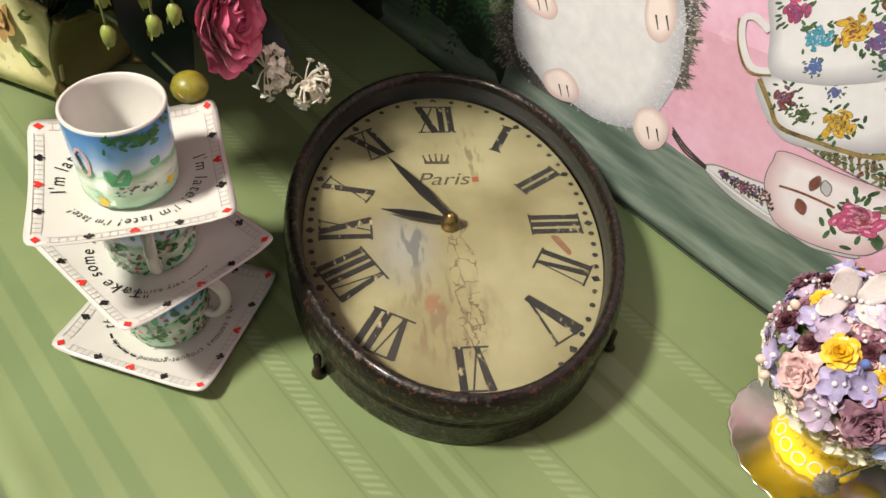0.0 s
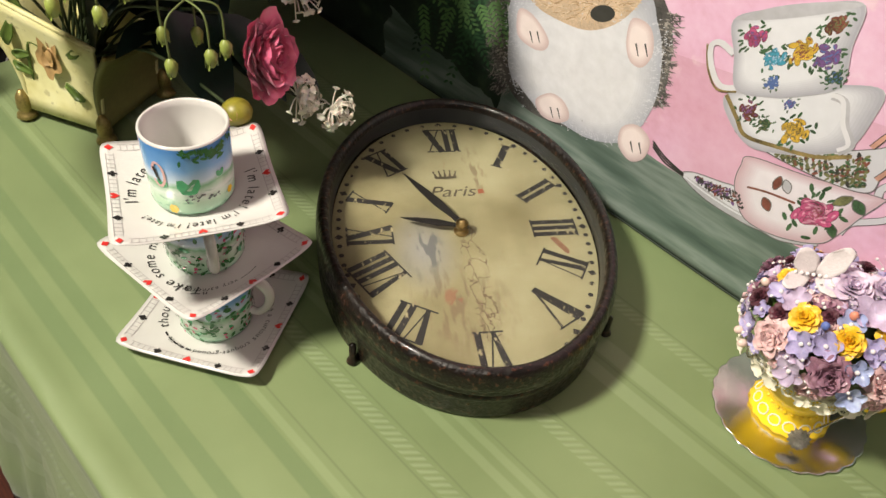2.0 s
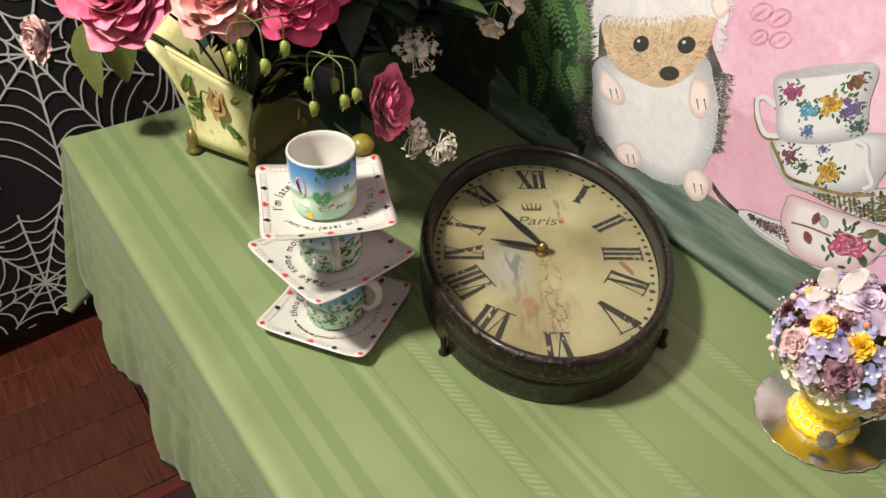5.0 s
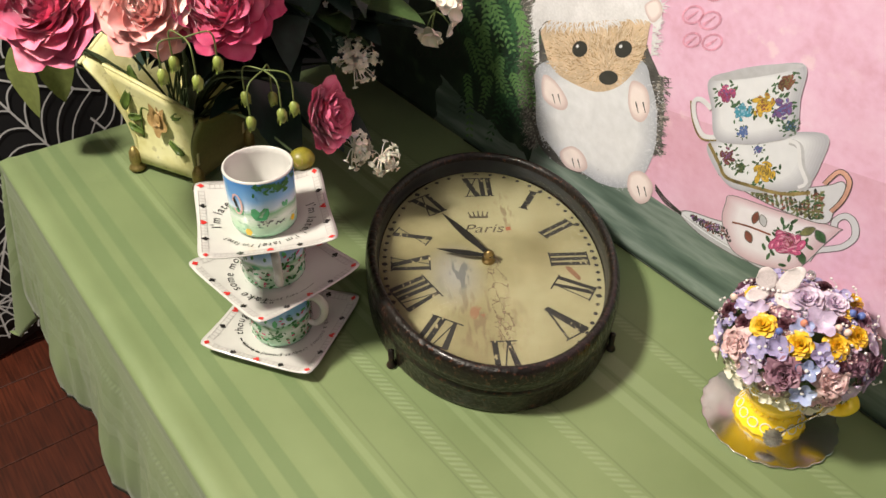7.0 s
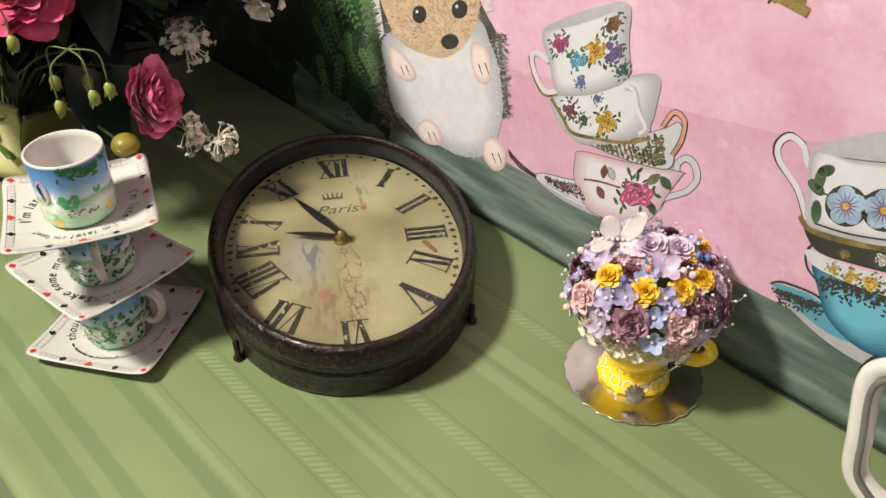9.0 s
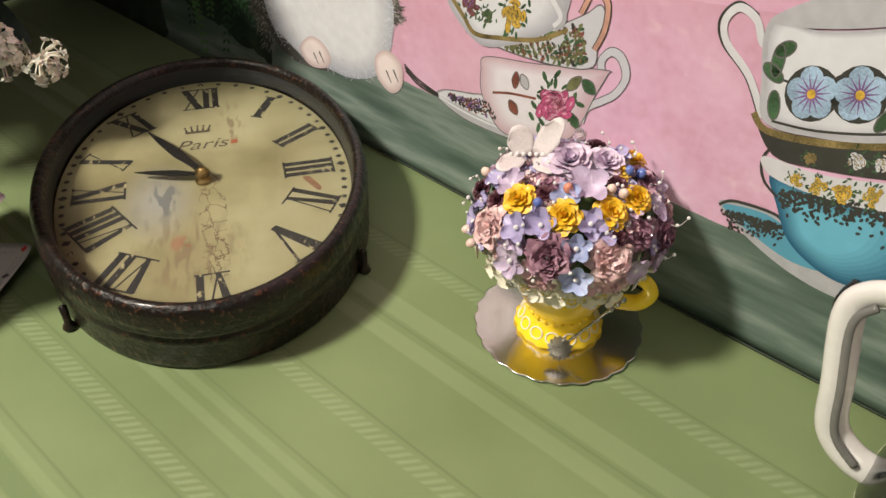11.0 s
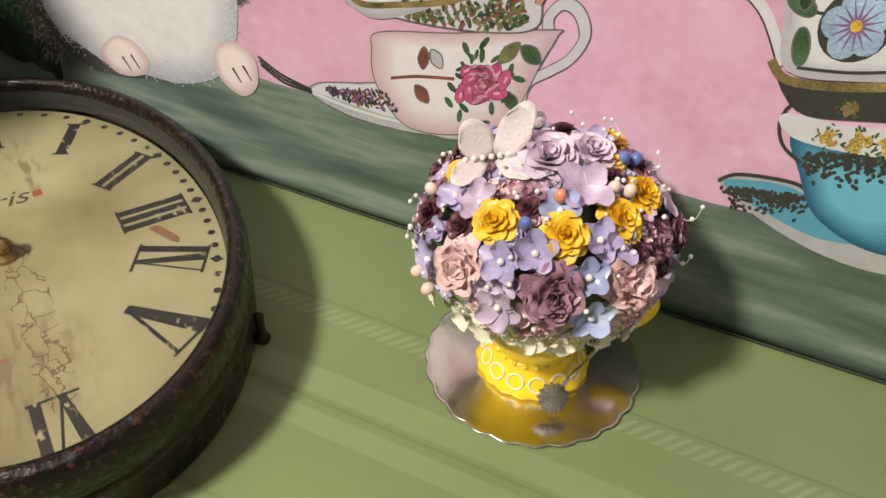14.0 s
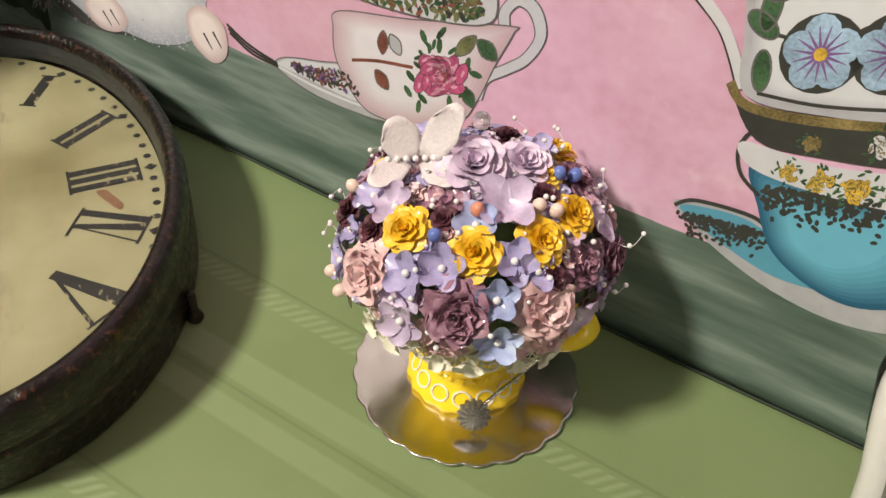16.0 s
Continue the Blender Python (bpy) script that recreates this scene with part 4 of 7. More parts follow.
def board_material():
    m, t, b = nodes("silver_foil_board")
    b.inputs["Metallic"].default_value = 1.0
    b.inputs["Base Color"].default_value = (0.80, 0.77, 0.74, 1)
    t.links.new(ramp(t, noise_node(t, 70, 3), [(0.3, (0.13,) * 3), (0.7, (0.22,) * 3)]), b.inputs["Roughness"])
    bump(t, b, noise_node(t, 300, 2), 0.12, 0.0004)
    return m


def cake_board():
    scallop = lambda th, r, z: r * (1 + 0.030 * abs(math.sin(th * 12)) - 0.016) if r > 0.05 else r  # noqa: E731
    bm = lathe([(0.0, 0.0), (0.0623, 0.0), (0.0634, 0.0008), (0.0629, 0.0016), (0.0617, 0.0013), (0.0600, 0.0013), (0.0500, 0.0013), (0.03, 0.0013), (0.0, 0.0013)], 180, wave=scallop)
    return solo("cake_board", bm, board_material(), "round scalloped silver foil cake board lying on the tablecloth", "cake board", (BOUQ.x, BOUQ.y, TZ + 0.0012))


cake_board()


def dome_at(az, el, up=0.0):
    a, e = radians(az), radians(el)
    n = V((math.cos(e) * math.cos(a), math.cos(e) * math.sin(a), math.sin(e)))
    p = V((n.x * DR.x, n.y * DR.y, n.z * DR.z)) + DC
    nn = V((n.x / DR.x, n.y / DR.y, n.z / DR.z)).normalized()
    return p + nn * up, nn


def bouquet():
    g = thing("flower_bouquet_cup", "yellow teacup packed with purple, pink and yellow paper flowers", "flower arrangement", (BOUQ.x, BOUQ.y, TZ + 0.0027))
    rnd = random.Random(4)
    cup_ = part("teacup", lathe([(0.0, 0.0), (0.0315, 0.0), (0.0332, 0.0014), (0.0330, 0.0032), (0.0300, 0.0062), (0.0256, 0.0120), (0.0232, 0.0170), (0.0236, 0.0205), (0.0290, 0.0290), (0.0345, 0.0400), (0.0385, 0.0560), (0.0390, 0.0640), (0.0365, 0.0645), (0.0, 0.058)], 72, wave=lambda th, r, z: r * (1 + 0.022 * math.cos(18 * th)) if z < 0.004 and r > 0.02 else r), M_YCUP, g, "glossy yellow footed teacup")
    hd = smooth_line([(0.032, 0.015, 0.056), (0.049, 0.024, 0.057), (0.056, 0.028, 0.046), (0.049, 0.025, 0.034), (0.034, 0.017, 0.032)], 5)
    part("handle", tube(hd, 0.0046, 10, flat=1.35), M_YCUP, cup_, "curled yellow handle")
    for k in range(14):
        a = 2 * math.pi * (k + 0.5) / 14
        ring = [(math.cos(a) * (0.0284 + 0.0024 * math.sin(q)) - 0.0050 * math.sin(a) * math.cos(q), math.sin(a) * (0.0284 + 0.0024 * math.sin(q)) + 0.0050 * math.cos(a) * math.cos(q), 0.0088 - 0.0038 * math.sin(q)) for q in [2 * math.pi * i / 10 for i in range(11)]]
        part("painted_scallop", tube(ring, 0.0007, 5), M_LACE, cup_)
    for k in range(22):
        a = 2 * math.pi * k / 22
        part("waist_bead", ball(0.0017, 8, 6, (0.0236 * math.cos(a), 0.0240 * math.sin(a), 0.0185), 0.8), M_YCUP, cup_)
    core = lathe([(0.0, -0.62)] + [(math.cos(radians(e)), math.sin(radians(e))) for e in range(-38, 90, 12)] + [(0.0, 1.0)], 28)
    bmesh.ops.scale(core, vec=(0.90, 0.90, 0.90), verts=core.verts)
    for v in core.verts:
        v.co = V((v.co.x * DR.x, v.co.y * DR.y, v.co.z * DR.z)) + DC
    part("foam_core", core, M_LEAFP, g, "dark green moss-covered foam")
    eye_side = V((0.30, -0.62, 0.45))   # most blooms are turned a little to the front

    def put(name, bm, material, az, el, up, size, spin=None, lean=0.0, label=""):
        p, n = dome_at(az, el, up)
        return part(name, bm, material, g, label, m=facing(p, (n + eye_side * lean).normalized(), rnd.uniform(0, 6.28) if spin is None else spin, size))

    taken = []
    for az, el, s in ((-102, 45, 1), (-61, 45, 1.02), (-23, 46, 1), (9, 45, 0.92), (-155, 49, 0.8), (30, 63, 0.7), (70, 40, 1), (140, 20, 1), (100, 5, 1)):
        put("yellow_rose", rose_head(0.0106 * s, 5, rnd, 0.10), M_YEL, az, el, 0.007, 1, None, 0.25)
        taken.append((az, el, 13))
    for az, el, s in ((-86, 57, 1), (-119, 34, 1.1), (-143, 23, 1.15), (9, 60, 1), (-24, 28, 1), (100, 55, 1.2), (120, 35, 1.1), (60, 25, 1.2), (170, 15, 1.1), (175, 40, 1.1)):
        put("burgundy_rose", rose_head(0.0066 * s, 5, rnd, 0.12), M_BURG, az, el, 0.006, 1, None, 0.2)
        taken.append((az, el, 11))
    for az, el, s in ((-66, 16, 1.2), (19, 6, 1.05), (-5, 24, 0.8), (-153, 36, 0.62), (48, 40, 0.9), (-190, 12, 1)):
        put("mauve_rose", rose_head(0.0126 * s, 6, rnd, 0.30), M_MAUVE, az, el, 0.004, 1, None, 0.2)
        taken.append((az, el, 21 * s))
        if s > 1:
            put("dark_heart", rose_head(0.0050 * s, 4, rnd, 0.3), M_BURG, az + 2, el - 6, 0.010, 1, None, 0.2, "deep plum heart of the rose")
    for az, el, s in ((-109, 16, 1.1), (-30, 13, 1.1), (-27, -8, 0.8), (95, 8, 1.1), (45, 4, 1), (150, -4, 1)):
        put("pink_rose", rose_head(0.0132 * s, 5, rnd, 0.34), M_PINKP, az, el, 0.004, 1, None, 0.15)
        taken.append((az, el, 21))
    for az, el, r, lean in ((-100, 86, 0.0155, 0.7), (40, 72, 0.0125, 0.6)):
        put("lavender_rose", rose_head(r, 6, rnd, 0.10), M_LROSE, az, el, 0.008, 1, 0.4, lean)
        taken.append((az, el, 20))
    put("hydrangea_blossom", flat_flower(0.0165, 4, rnd), M_LAV, -35, 66, 0.008, 1, 0.7, 0.5, "broad lavender blossom")
    taken.append((-35, 66, 22))
    violets = [(-91, 28), (-76, 36), (-88, 2), (-51, 24), (-50, 0), (-41, 41), (-120, 49), (-14, -2), (-31, 34), (-62, 58), (20, 30), (160, 45), (150, 30), (110, 20), (75, 55), (50, 20), (-128, 4), (10, -10), (32, -8), (-138, 42)]
    for n_, (az, el) in enumerate(violets):
        p, n = dome_at(az, el, 0.0055)
        n = (n + eye_side * 0.2).normalized()
        f = part("violet_blossom", flat_flower(rnd.uniform(0.0110, 0.0132) if el > -5 else 0.0105, 5, rnd), M_BLUEV if n_ in (3, 4, 9) else rnd.choice((M_VIO, M_VIO, M_LAV)), g, m=facing(p, n, rnd.uniform(0, 6), 1))
        part("pearl", ball(0.0019, 8, 6), M_PEARL, f, "white pearl bead", m=facing(p + n * 0.002, n))
        taken.append((az, el, 15))
    # small blossoms close the gaps
    spots = 320
    for k in range(spots):
        el = math.degrees(math.asin(-0.42 + 1.40 * (k + 0.5) / spots))
        az = (k * 137.508) % 360 - 180
        here = dome_at(az, el)[0]
        if min((dome_at(a, e)[0] - here).length * (15 / q) for a, e, q in taken) > 0.0088:
            taken.append((az, el, 14))
            low = el < -8
            put("small_blossom", flat_flower(rnd.uniform(0.0080, 0.0100), 5, rnd) if k % 3 else rose_head(0.0072, 4, rnd, 0.2), rnd.choice((M_LACE, M_LACE, M_VIO, M_PINKP)) if low else rnd.choice((M_VIO, M_LAV, M_VIO, M_PINKP, M_MAUVE)), az, el, 0.003, 1)
            put("pearl", ball(0.0014, 8, 6), M_PEARL, az, el, 0.006, 1)
    for az in range(0, 360, 24):
        for el in (10, 40, 56):
            put("paper_leaf", petal(0.011, 0.007, 0.2, 0.2), M_LEAFP, az - 180 + el % 12, el, 0.001, 1)
    for az, el, ink in ((32, 58, M_BLUEB), (38, 49, M_BLUEB), (-84, 48, M_BLUEB), (-12, 59, M_CREAM), (-4, 53, M_CREAM), (-62, 63, M_CORAL), (-131, -6, M_CREAM), (-124, -12, M_CREAM), (-150, 32, M_CREAM)):
        put("berry_bead", ball(0.0033, 10, 8, squash=1.2), ink, az, el, 0.011, 1)
    for k in range(95):
        az, el = rnd.uniform(-200, 120), rnd.uniform(-10, 78)
        put("pearl", ball(rnd.choice((0.0007, 0.0010, 0.0014)), 8, 6), M_PEARL if k % 3 else M_DROP, az, el, rnd.uniform(0.008, 0.011), 1)
    wire = simple("clear_nylon_wire", (0.6, 0.58, 0.55), 0.2, relief=0)
    for az, el, reach in ((-140, 8, 0.010), (-150, 20, 0.012), (24, 14, 0.022), (14, -4, 0.014), (44, 36, 0.016), (70, 50, 0.018), (-165, 42, 0.014), (95, 60, 0.016), (60, 62, 0.014), (80, 40, 0.016), (-175, 60, 0.012)):
        p, n = dome_at(az, el, 0.006)
        side = n.cross(V((0, 0, 1))).normalized()
        reach *= 0.75
        tip = p + n * reach
        w = part("pearl_spray", tube(smooth_line([p, p + n * reach * 0.6 + side * 0.008, tip], 5), 0.00025, 4), wire, g)
        for f in (0.6, 1.0):
            part("pearl", ball(0.0013, 8, 6, p + n * reach * f + side * 0.008 * (4 * f * (1 - f)) * 0.9), M_PEARL, w, "white pearl bead")
    put("crystal", ball(0.0050, 8, 5), M_DROP, 120, 52, 0.012, 1, None, 0, "clear cut-glass bead")
    # butterfly lying on the flowers
    M_WING = simple("glittered_white_wing", (0.66, 0.60, 0.60), 0.4, scale=200, vary=0.15, relief=0.7)
    p, n = dome_at(-156, 50, 0.011)
    zc = V((0.22, -0.50, 0.84)).normalized()
    xc = V((0.84, 0.53, 0.10))
    xc = (xc - zc * xc.dot(zc)).normalized()
    yc = zc.cross(xc)
    rest = Matrix.Translation(p + xc * 0.014 - yc * 0.001 + zc * 0.006) @ Matrix((xc, yc, zc)).transposed().to_4x4()
    for x, turn, tilt, L, w in ((-0.003, 22, 28, 0.021, 0.019), (0.004, -44, 34, 0.031, 0.017), (-0.004, 128, 14, 0.022, 0.014), (0.004, -138, 18, 0.021, 0.015)):
        ob = part("butterfly_wing", petal(L, w, 0.03, 0.05, 0.0, 6), M_WING, g, "white glittered paper butterfly wing", m=rest @ Matrix.Translation((x, 0, 0)) @ Matrix.Rotation(radians(turn), 4, "Z") @ Matrix.Rotation(radians(tilt), 4, "X"))
        ob.modifiers.new("thickness", "SOLIDIFY").thickness = 0.0006
    for k in range(6):
        part("pearl", ball(0.0016, 8, 6), M_PEARL, g, "white pearl bead", m=rest @ Matrix.Translation((0.0042 * (k - 3), 0.0, 0.002)))
    # lace round the edge of the cup: scalloped loops with a spoked ring in each
    for k in range(30):
        a = 2 * math.pi * k / 30
        out, tang, up = V((math.cos(a), math.sin(a), 0)), V((-math.sin(a), math.cos(a), 0)), V((0, 0, 1))
        c = V((DC.x, DC.y, 0)) + out * 0.0525 + up * (0.0700 + 0.0015 * math.sin(3 * a))
        flat_ = (up * -1 + out * 0.25).normalized()
        ring = [c + tang * 0.0046 * math.cos(q) + flat_ * 0.0042 * math.sin(q) for q in [2 * math.pi * i / 12 for i in range(13)]]
        loop = part("lace_loop", tube(ring, 0.0009, 5), M_LACE, g)
        for q in (0, 1.05, 2.1):
            d = tang * 0.0044 * math.cos(q) + flat_ * 0.0040 * math.sin(q)
            part("lace_spoke", tube([c - d, c, c + d], 0.0004, 4), M_LACE, loop)
        if k % 3 < 2:
            part("lace_flower", flat_flower(0.0088, 5, rnd), M_LACE, g, "cream cloth blossom", m=facing(c + out * (0.006 + 0.002 * (k % 3)) + up * 0.008, out - up * 0.25, k, 1))
    skirt = lathe([(0.036, 0.056), (0.042, 0.062), (0.0470, 0.0675), (0.0500, 0.0735), (0.0500, 0.084), (0.045, 0.086)], 60, wave=lambda th, r, z: r * (1 + 0.02 * math.sin(15 * th)))
    part("lace_trim", skirt, M_LACE, g, "cream lace collar")
    # silver spoon charm leaning on the cup
    s0, s1 = V((0.0225, -0.0290, 0.0100)), V((0.0480, 0.0040, 0.0500))
    charm = part("spoon_charm", tube([s0, s0.lerp(s1, 0.5), s1], 0.0011, 8), M_SILVER, g, "small silver shell spoon charm")
    shell = lathe([(0.0, -0.001), (0.0075, 0.0), (0.0086, 0.0016), (0.0080, 0.0034), (0.0060, 0.0052), (0.0032, 0.0063), (0.0, 0.0066)], 56, wave=lambda th, r, z: r * (1 + 0.10 * math.cos(14 * th)) if r > 0.002 else r)
    part("shell_bowl", shell, M_TARN, charm, "ribbed tarnished silver shell", m=facing(s0 + V((0.001, -0.003, 0.002)), (0.45, -0.75, 0.6), 0.3))
    for f in (0.80, 0.90, 1.0):
        part("knob", ball(0.0024, 10, 8, s0.lerp(s1, f)), M_SILVER, charm)
    put("violet_blossom", flat_flower(0.0075, 5, rnd), M_VIO, -28, -38, 0.0, 1)
    return g


bouquet()


# ---- painted planter with artificial flowers ----
def planter_material():
    m, t, b = nodes("cream_painted_planter")
    tone = noise_node(t, 30, 4)
    col = ramp(t, tone, [(0.3, (0.62, 0.57, 0.24)), (0.55, (0.78, 0.74, 0.40)), (0.8, (0.84, 0.81, 0.52))])
    rub = ramp(t, noise_node(t, 110, 6), [(0.62, (0, 0, 0)), (0.70, (1, 1, 1))])
    t.links.new(mix(t, math_node(t, "MULTIPLY", rub, 0.35), col, (0.16, 0.12, 0.04)), b.inputs["Base Color"])
    b.inputs["Roughness"].default_value = 0.5
    bump(t, b, noise_node(t, 150, 4), 0.3, 0.001)
    return m


P_AT = V((-0.795, 0.117, TZ))
P_E1, P_E2 = V((0.893, 0.448, 0)), V((-0.448, 0.893, 0))
P_S = 0.100


def planter():
    g = thing("planter", "cream painted square planter with rose relief and bronze feet", "planter")
    cream = planter_material()
    olive = simple("olive_painted_side", (0.22, 0.20, 0.07), 0.55, vary=0.25)
    gold = simple("bronze_gilt_trim", (0.34, 0.26, 0.09), 0.38, 0.6, scale=150, vary=0.6, relief=0.8)
    c = P_AT + (P_E1 + P_E2) * P_S / 2

    def wall(a, b, out, tops, material, label, flare=0.030):
        """A flared panel from corner a to b; tops: height at the start, middle and end of its upper edge."""
        bm, n, rows = bmesh.new(), 16, 8
        grid, rim = [], []
        for i in range(n + 1):
            s = i / n
            top = (1 - s) ** 2 * tops[0] + 2 * s * (1 - s) * tops[1] + s * s * tops[2]
            base = a.lerp(b, s)
            col = []
            for j in range(rows + 1):
                q = j / rows
                z = 0.014 + (top - 0.014) * q
                p = base + out * (flare * q * q * (top / 0.1) - 0.006 * math.sin(math.pi * q)) + V((0, 0, z))
                p += (base - a.lerp(b, 0.5)) * 0.28 * q * q
                col.append(bm.verts.new(p))
            grid.append(col)
            rim.append(col[-1].co.copy())
        for i in range(n):
            for j in range(rows):
                bm.faces.new((grid[i][j], grid[i + 1][j], grid[i + 1][j + 1], grid[i][j + 1]))
        ob = part("panel", bm, material, g, label)
        so = ob.modifiers.new("thickness", "SOLIDIFY")
        so.thickness, so.offset = 0.005, 0
        bead = bmesh.new()
        for i in range(len(rim) * 3 - 2):
            p = rim[i // 3].lerp(rim[min(i // 3 + 1, len(rim) - 1)], (i % 3) / 3)
            merge(bead, ball(0.0034, 6, 4, p, 0.8))
        part("beaded_edge", bead, gold if material == olive else cream, ob)
        return ob

    A, B, C, D = P_AT, P_AT + P_E1 * P_S, P_AT + (P_E1 + P_E2) * P_S, P_AT + P_E2 * P_S
    front = wall(A, B, -P_E2, (0.152, 0.136, 0.118), cream, "cream front panel with raised rose", 0.004)
    wall(B, C, P_E1, (0.118, 0.092, 0.110), olive, "plain olive side panel")
    wall(C, D, P_E2, (0.120, 0.16, 0.175), cream, "cream back panel")
    wall(D, A, -P_E1, (0.192, 0.178, 0.152), cream, "tall cream side panel with painted leaves")
    part("floor_plate", box(P_S * 0.96, P_S * 0.96, 0.006, at=(0, 0, 0), bevel=0.001), olive, g, m=Matrix.Translation((c.x, c.y, TZ + 0.016)) @ Matrix.Rotation(math.atan2(P_E1.y, P_E1.x), 4, "Z"))
    for p in (A, B, C, D):
        q = p + (p - c) * 0.06
        bm = lathe([(0.0, 0.0012), (0.008, 0.0012), (0.0115, 0.004), (0.010, 0.008), (0.0065, 0.011), (0.0085, 0.016), (0.0075, 0.028), (0.003, 0.036), (0, 0.037)], 12)
        part("foot", bm, gold, g, "bronze-coloured scroll foot", m=Matrix.Translation((q.x, q.y, TZ)))
    # relief rose and leaves on the front
    mid = A.lerp(B, 0.52) + P_E2 * 0.001 + V((0, 0, 0.092))
    rnd = random.Random(8)
    tan = simple("tan_relief_rose", (0.42, 0.27, 0.11), 0.5, vary=0.4)
    green = simple("painted_leaf_green", (0.10, 0.16, 0.03), 0.45, vary=0.5)
    turn = facing(mid, -P_E2 + V((0, 0, 0.08)), 0) @ Matrix.Diagonal((0.9, 1.5, 0.7, 1))
    moulded = part("relief_rose", ball(0.0075, 12, 8), tan, g, "tan moulded rose", m=turn)
    for ring, n, tilt, L in ((0, 3, 62, 0.011), (1, 5, 30, 0.015)):
        for i in range(n):
            pm = turn @ Matrix.Rotation(6.283 * (i + 0.4 * ring) / n, 4, "Z") @ Matrix.Translation((0, 0.002 + 0.002 * ring, 0.002)) @ Matrix.Rotation(radians(tilt), 4, "X")
            part("relief_petal", petal(L, L * 1.05, 0.25, -0.2, 0.5), tan, moulded, m=pm)
    for dx, dz, ang, L in ((-0.028, -0.005, 100, 0.022), (-0.030, -0.028, 70, 0.024), (0.012, -0.030, -120, 0.026), (0.024, 0.006, -60, 0.02), (-0.040, 0.03, 160, 0.03), (-0.02, 0.04, 20, 0.028)):
        p = mid + P_E1 * dx + V((0, 0, dz)) - P_E2 * 0.003
        lf = petal(L, L * 0.42, 0.12, 0.05)
        o = part("relief_leaf", lf, green, g, "green painted leaf", m=facing(p, -P_E2 + V((0, 0, 0.08)), radians(ang)))
        o.modifiers.new("thickness", "SOLIDIFY").thickness = 0.0015
    stem = smooth_line([mid, mid + P_E1 * -0.026 + V((0, 0, 0.008)), mid + P_E1 * -0.034 + V((0, 0, -0.03)), mid + P_E1 * -0.037 + P_E2 * 0.008 + V((0, 0, -0.058))], 5)
    part("relief_stem", tube(stem, 0.0017, 6), green, g)
    moss = lathe([(0.0, 0.062)] + [(0.042 * q, 0.062 + 0.010 * (1 - q)) for q in (0.3, 0.6, 0.9)] + [(0.046, 0.03)], 20)
    for v in moss.verts:
        v.co += V((0, 0, 0.012)) * noise.noise(v.co * 60)
    part("moss", moss, simple("dry_moss", (0.07, 0.06, 0.02), 0.9, scale=200, vary=0.6, relief=1), g, "dry brown moss", m=Matrix.Translation((c.x, c.y, TZ)))
    return c


P_C = planter()


def silk(name, colour, tip):
    m, t, b = nodes(name)
    tone = noise_node(t, 26, 4)
    col = ramp(t, tone, [(0.3, tuple(c * 0.6 for c in colour)), (0.5, colour), (0.72, tip)])
    t.links.new(col, b.inputs["Base Color"])
    b.inputs["Roughness"].default_value = 0.6
    b.inputs["Sheen Weight"].default_value = 0.3
    b.inputs["Subsurface Weight"].default_value = 0.2
    b.inputs["Subsurface Radius"].default_value = (0.006, 0.003, 0.002)
    bump(t, b, noise_node(t, 240, 3, stretch=(1, 0.4, 1)), 0.25, 0.0006)
    return m


M_HOT = silk("hot_pink_silk", (0.78, 0.15, 0.29), (0.90, 0.36, 0.46))
M_RASP = silk("raspberry_silk", (0.62, 0.055, 0.17), (0.80, 0.18, 0.33))
M_PEACH = silk("peach_pink_silk", (0.92, 0.44, 0.42), (0.95, 0.66, 0.62))
M_PALE = silk("pale_pink_silk", (0.85, 0.55, 0.56), (0.90, 0.72, 0.70))
M_WHITE = silk("white_silk", (0.84, 0.80, 0.68), (0.90, 0.88, 0.80))
M_LEAF = simple("silk_leaf_green", (0.055, 0.10, 0.03), 0.5, scale=50, vary=0.5, relief=0.3)
M_LEAFD = simple("dark_silk_leaf", (0.012, 0.030, 0.022), 0.45, scale=50, vary=0.5, relief=0.3)
M_LEAFL = simple("olive_silk_leaf", (0.17, 0.20, 0.06), 0.5, scale=50, vary=0.4, relief=0.3)
M_STEM = simple("stem_green", (0.13, 0.17, 0.05), 0.5)
M_STALK = simple("dark_stem_green", (0.035, 0.052, 0.018), 0.6)
M_BUD = simple("lime_bud", (0.27, 0.33, 0.07), 0.45, vary=0.35)


def stalk(g, to, r=0.0016, sag=0.03):
    """A bent wire stem from the planter to a flower."""
    a = P_C + V((random.uniform(-0.02, 0.02), random.uniform(-0.02, 0.02), 0.065))
    mid = a.lerp(V(to), 0.5) + V((0, 0, sag))
    part("stem", tube(smooth_line([a, mid, V(to)], 6), r, 6), M_STALK, g, "dark green wire stem")


def leaf_mesh(L, w, fold=0.25, curl=-0.25):
    bm, n = bmesh.new(), 8
    grid = []
    for i in range(n + 1):
        s = i / n
        half = w * 0.5 * math.sin(math.pi * s ** 0.8) ** 0.85 * (1 + 0.05 * math.sin(s * 40))
        grid.append([bm.verts.new((k * half, L * s, fold * abs(k) * half + curl * L * s * s)) for k in (-1, -0.5, 0, 0.5, 1)])
    for r0, r1 in zip(grid, grid[1:]):
        for j in range(4):
            bm.faces.new((r0[j], r0[j + 1], r1[j + 1], r1[j]))
    return bm


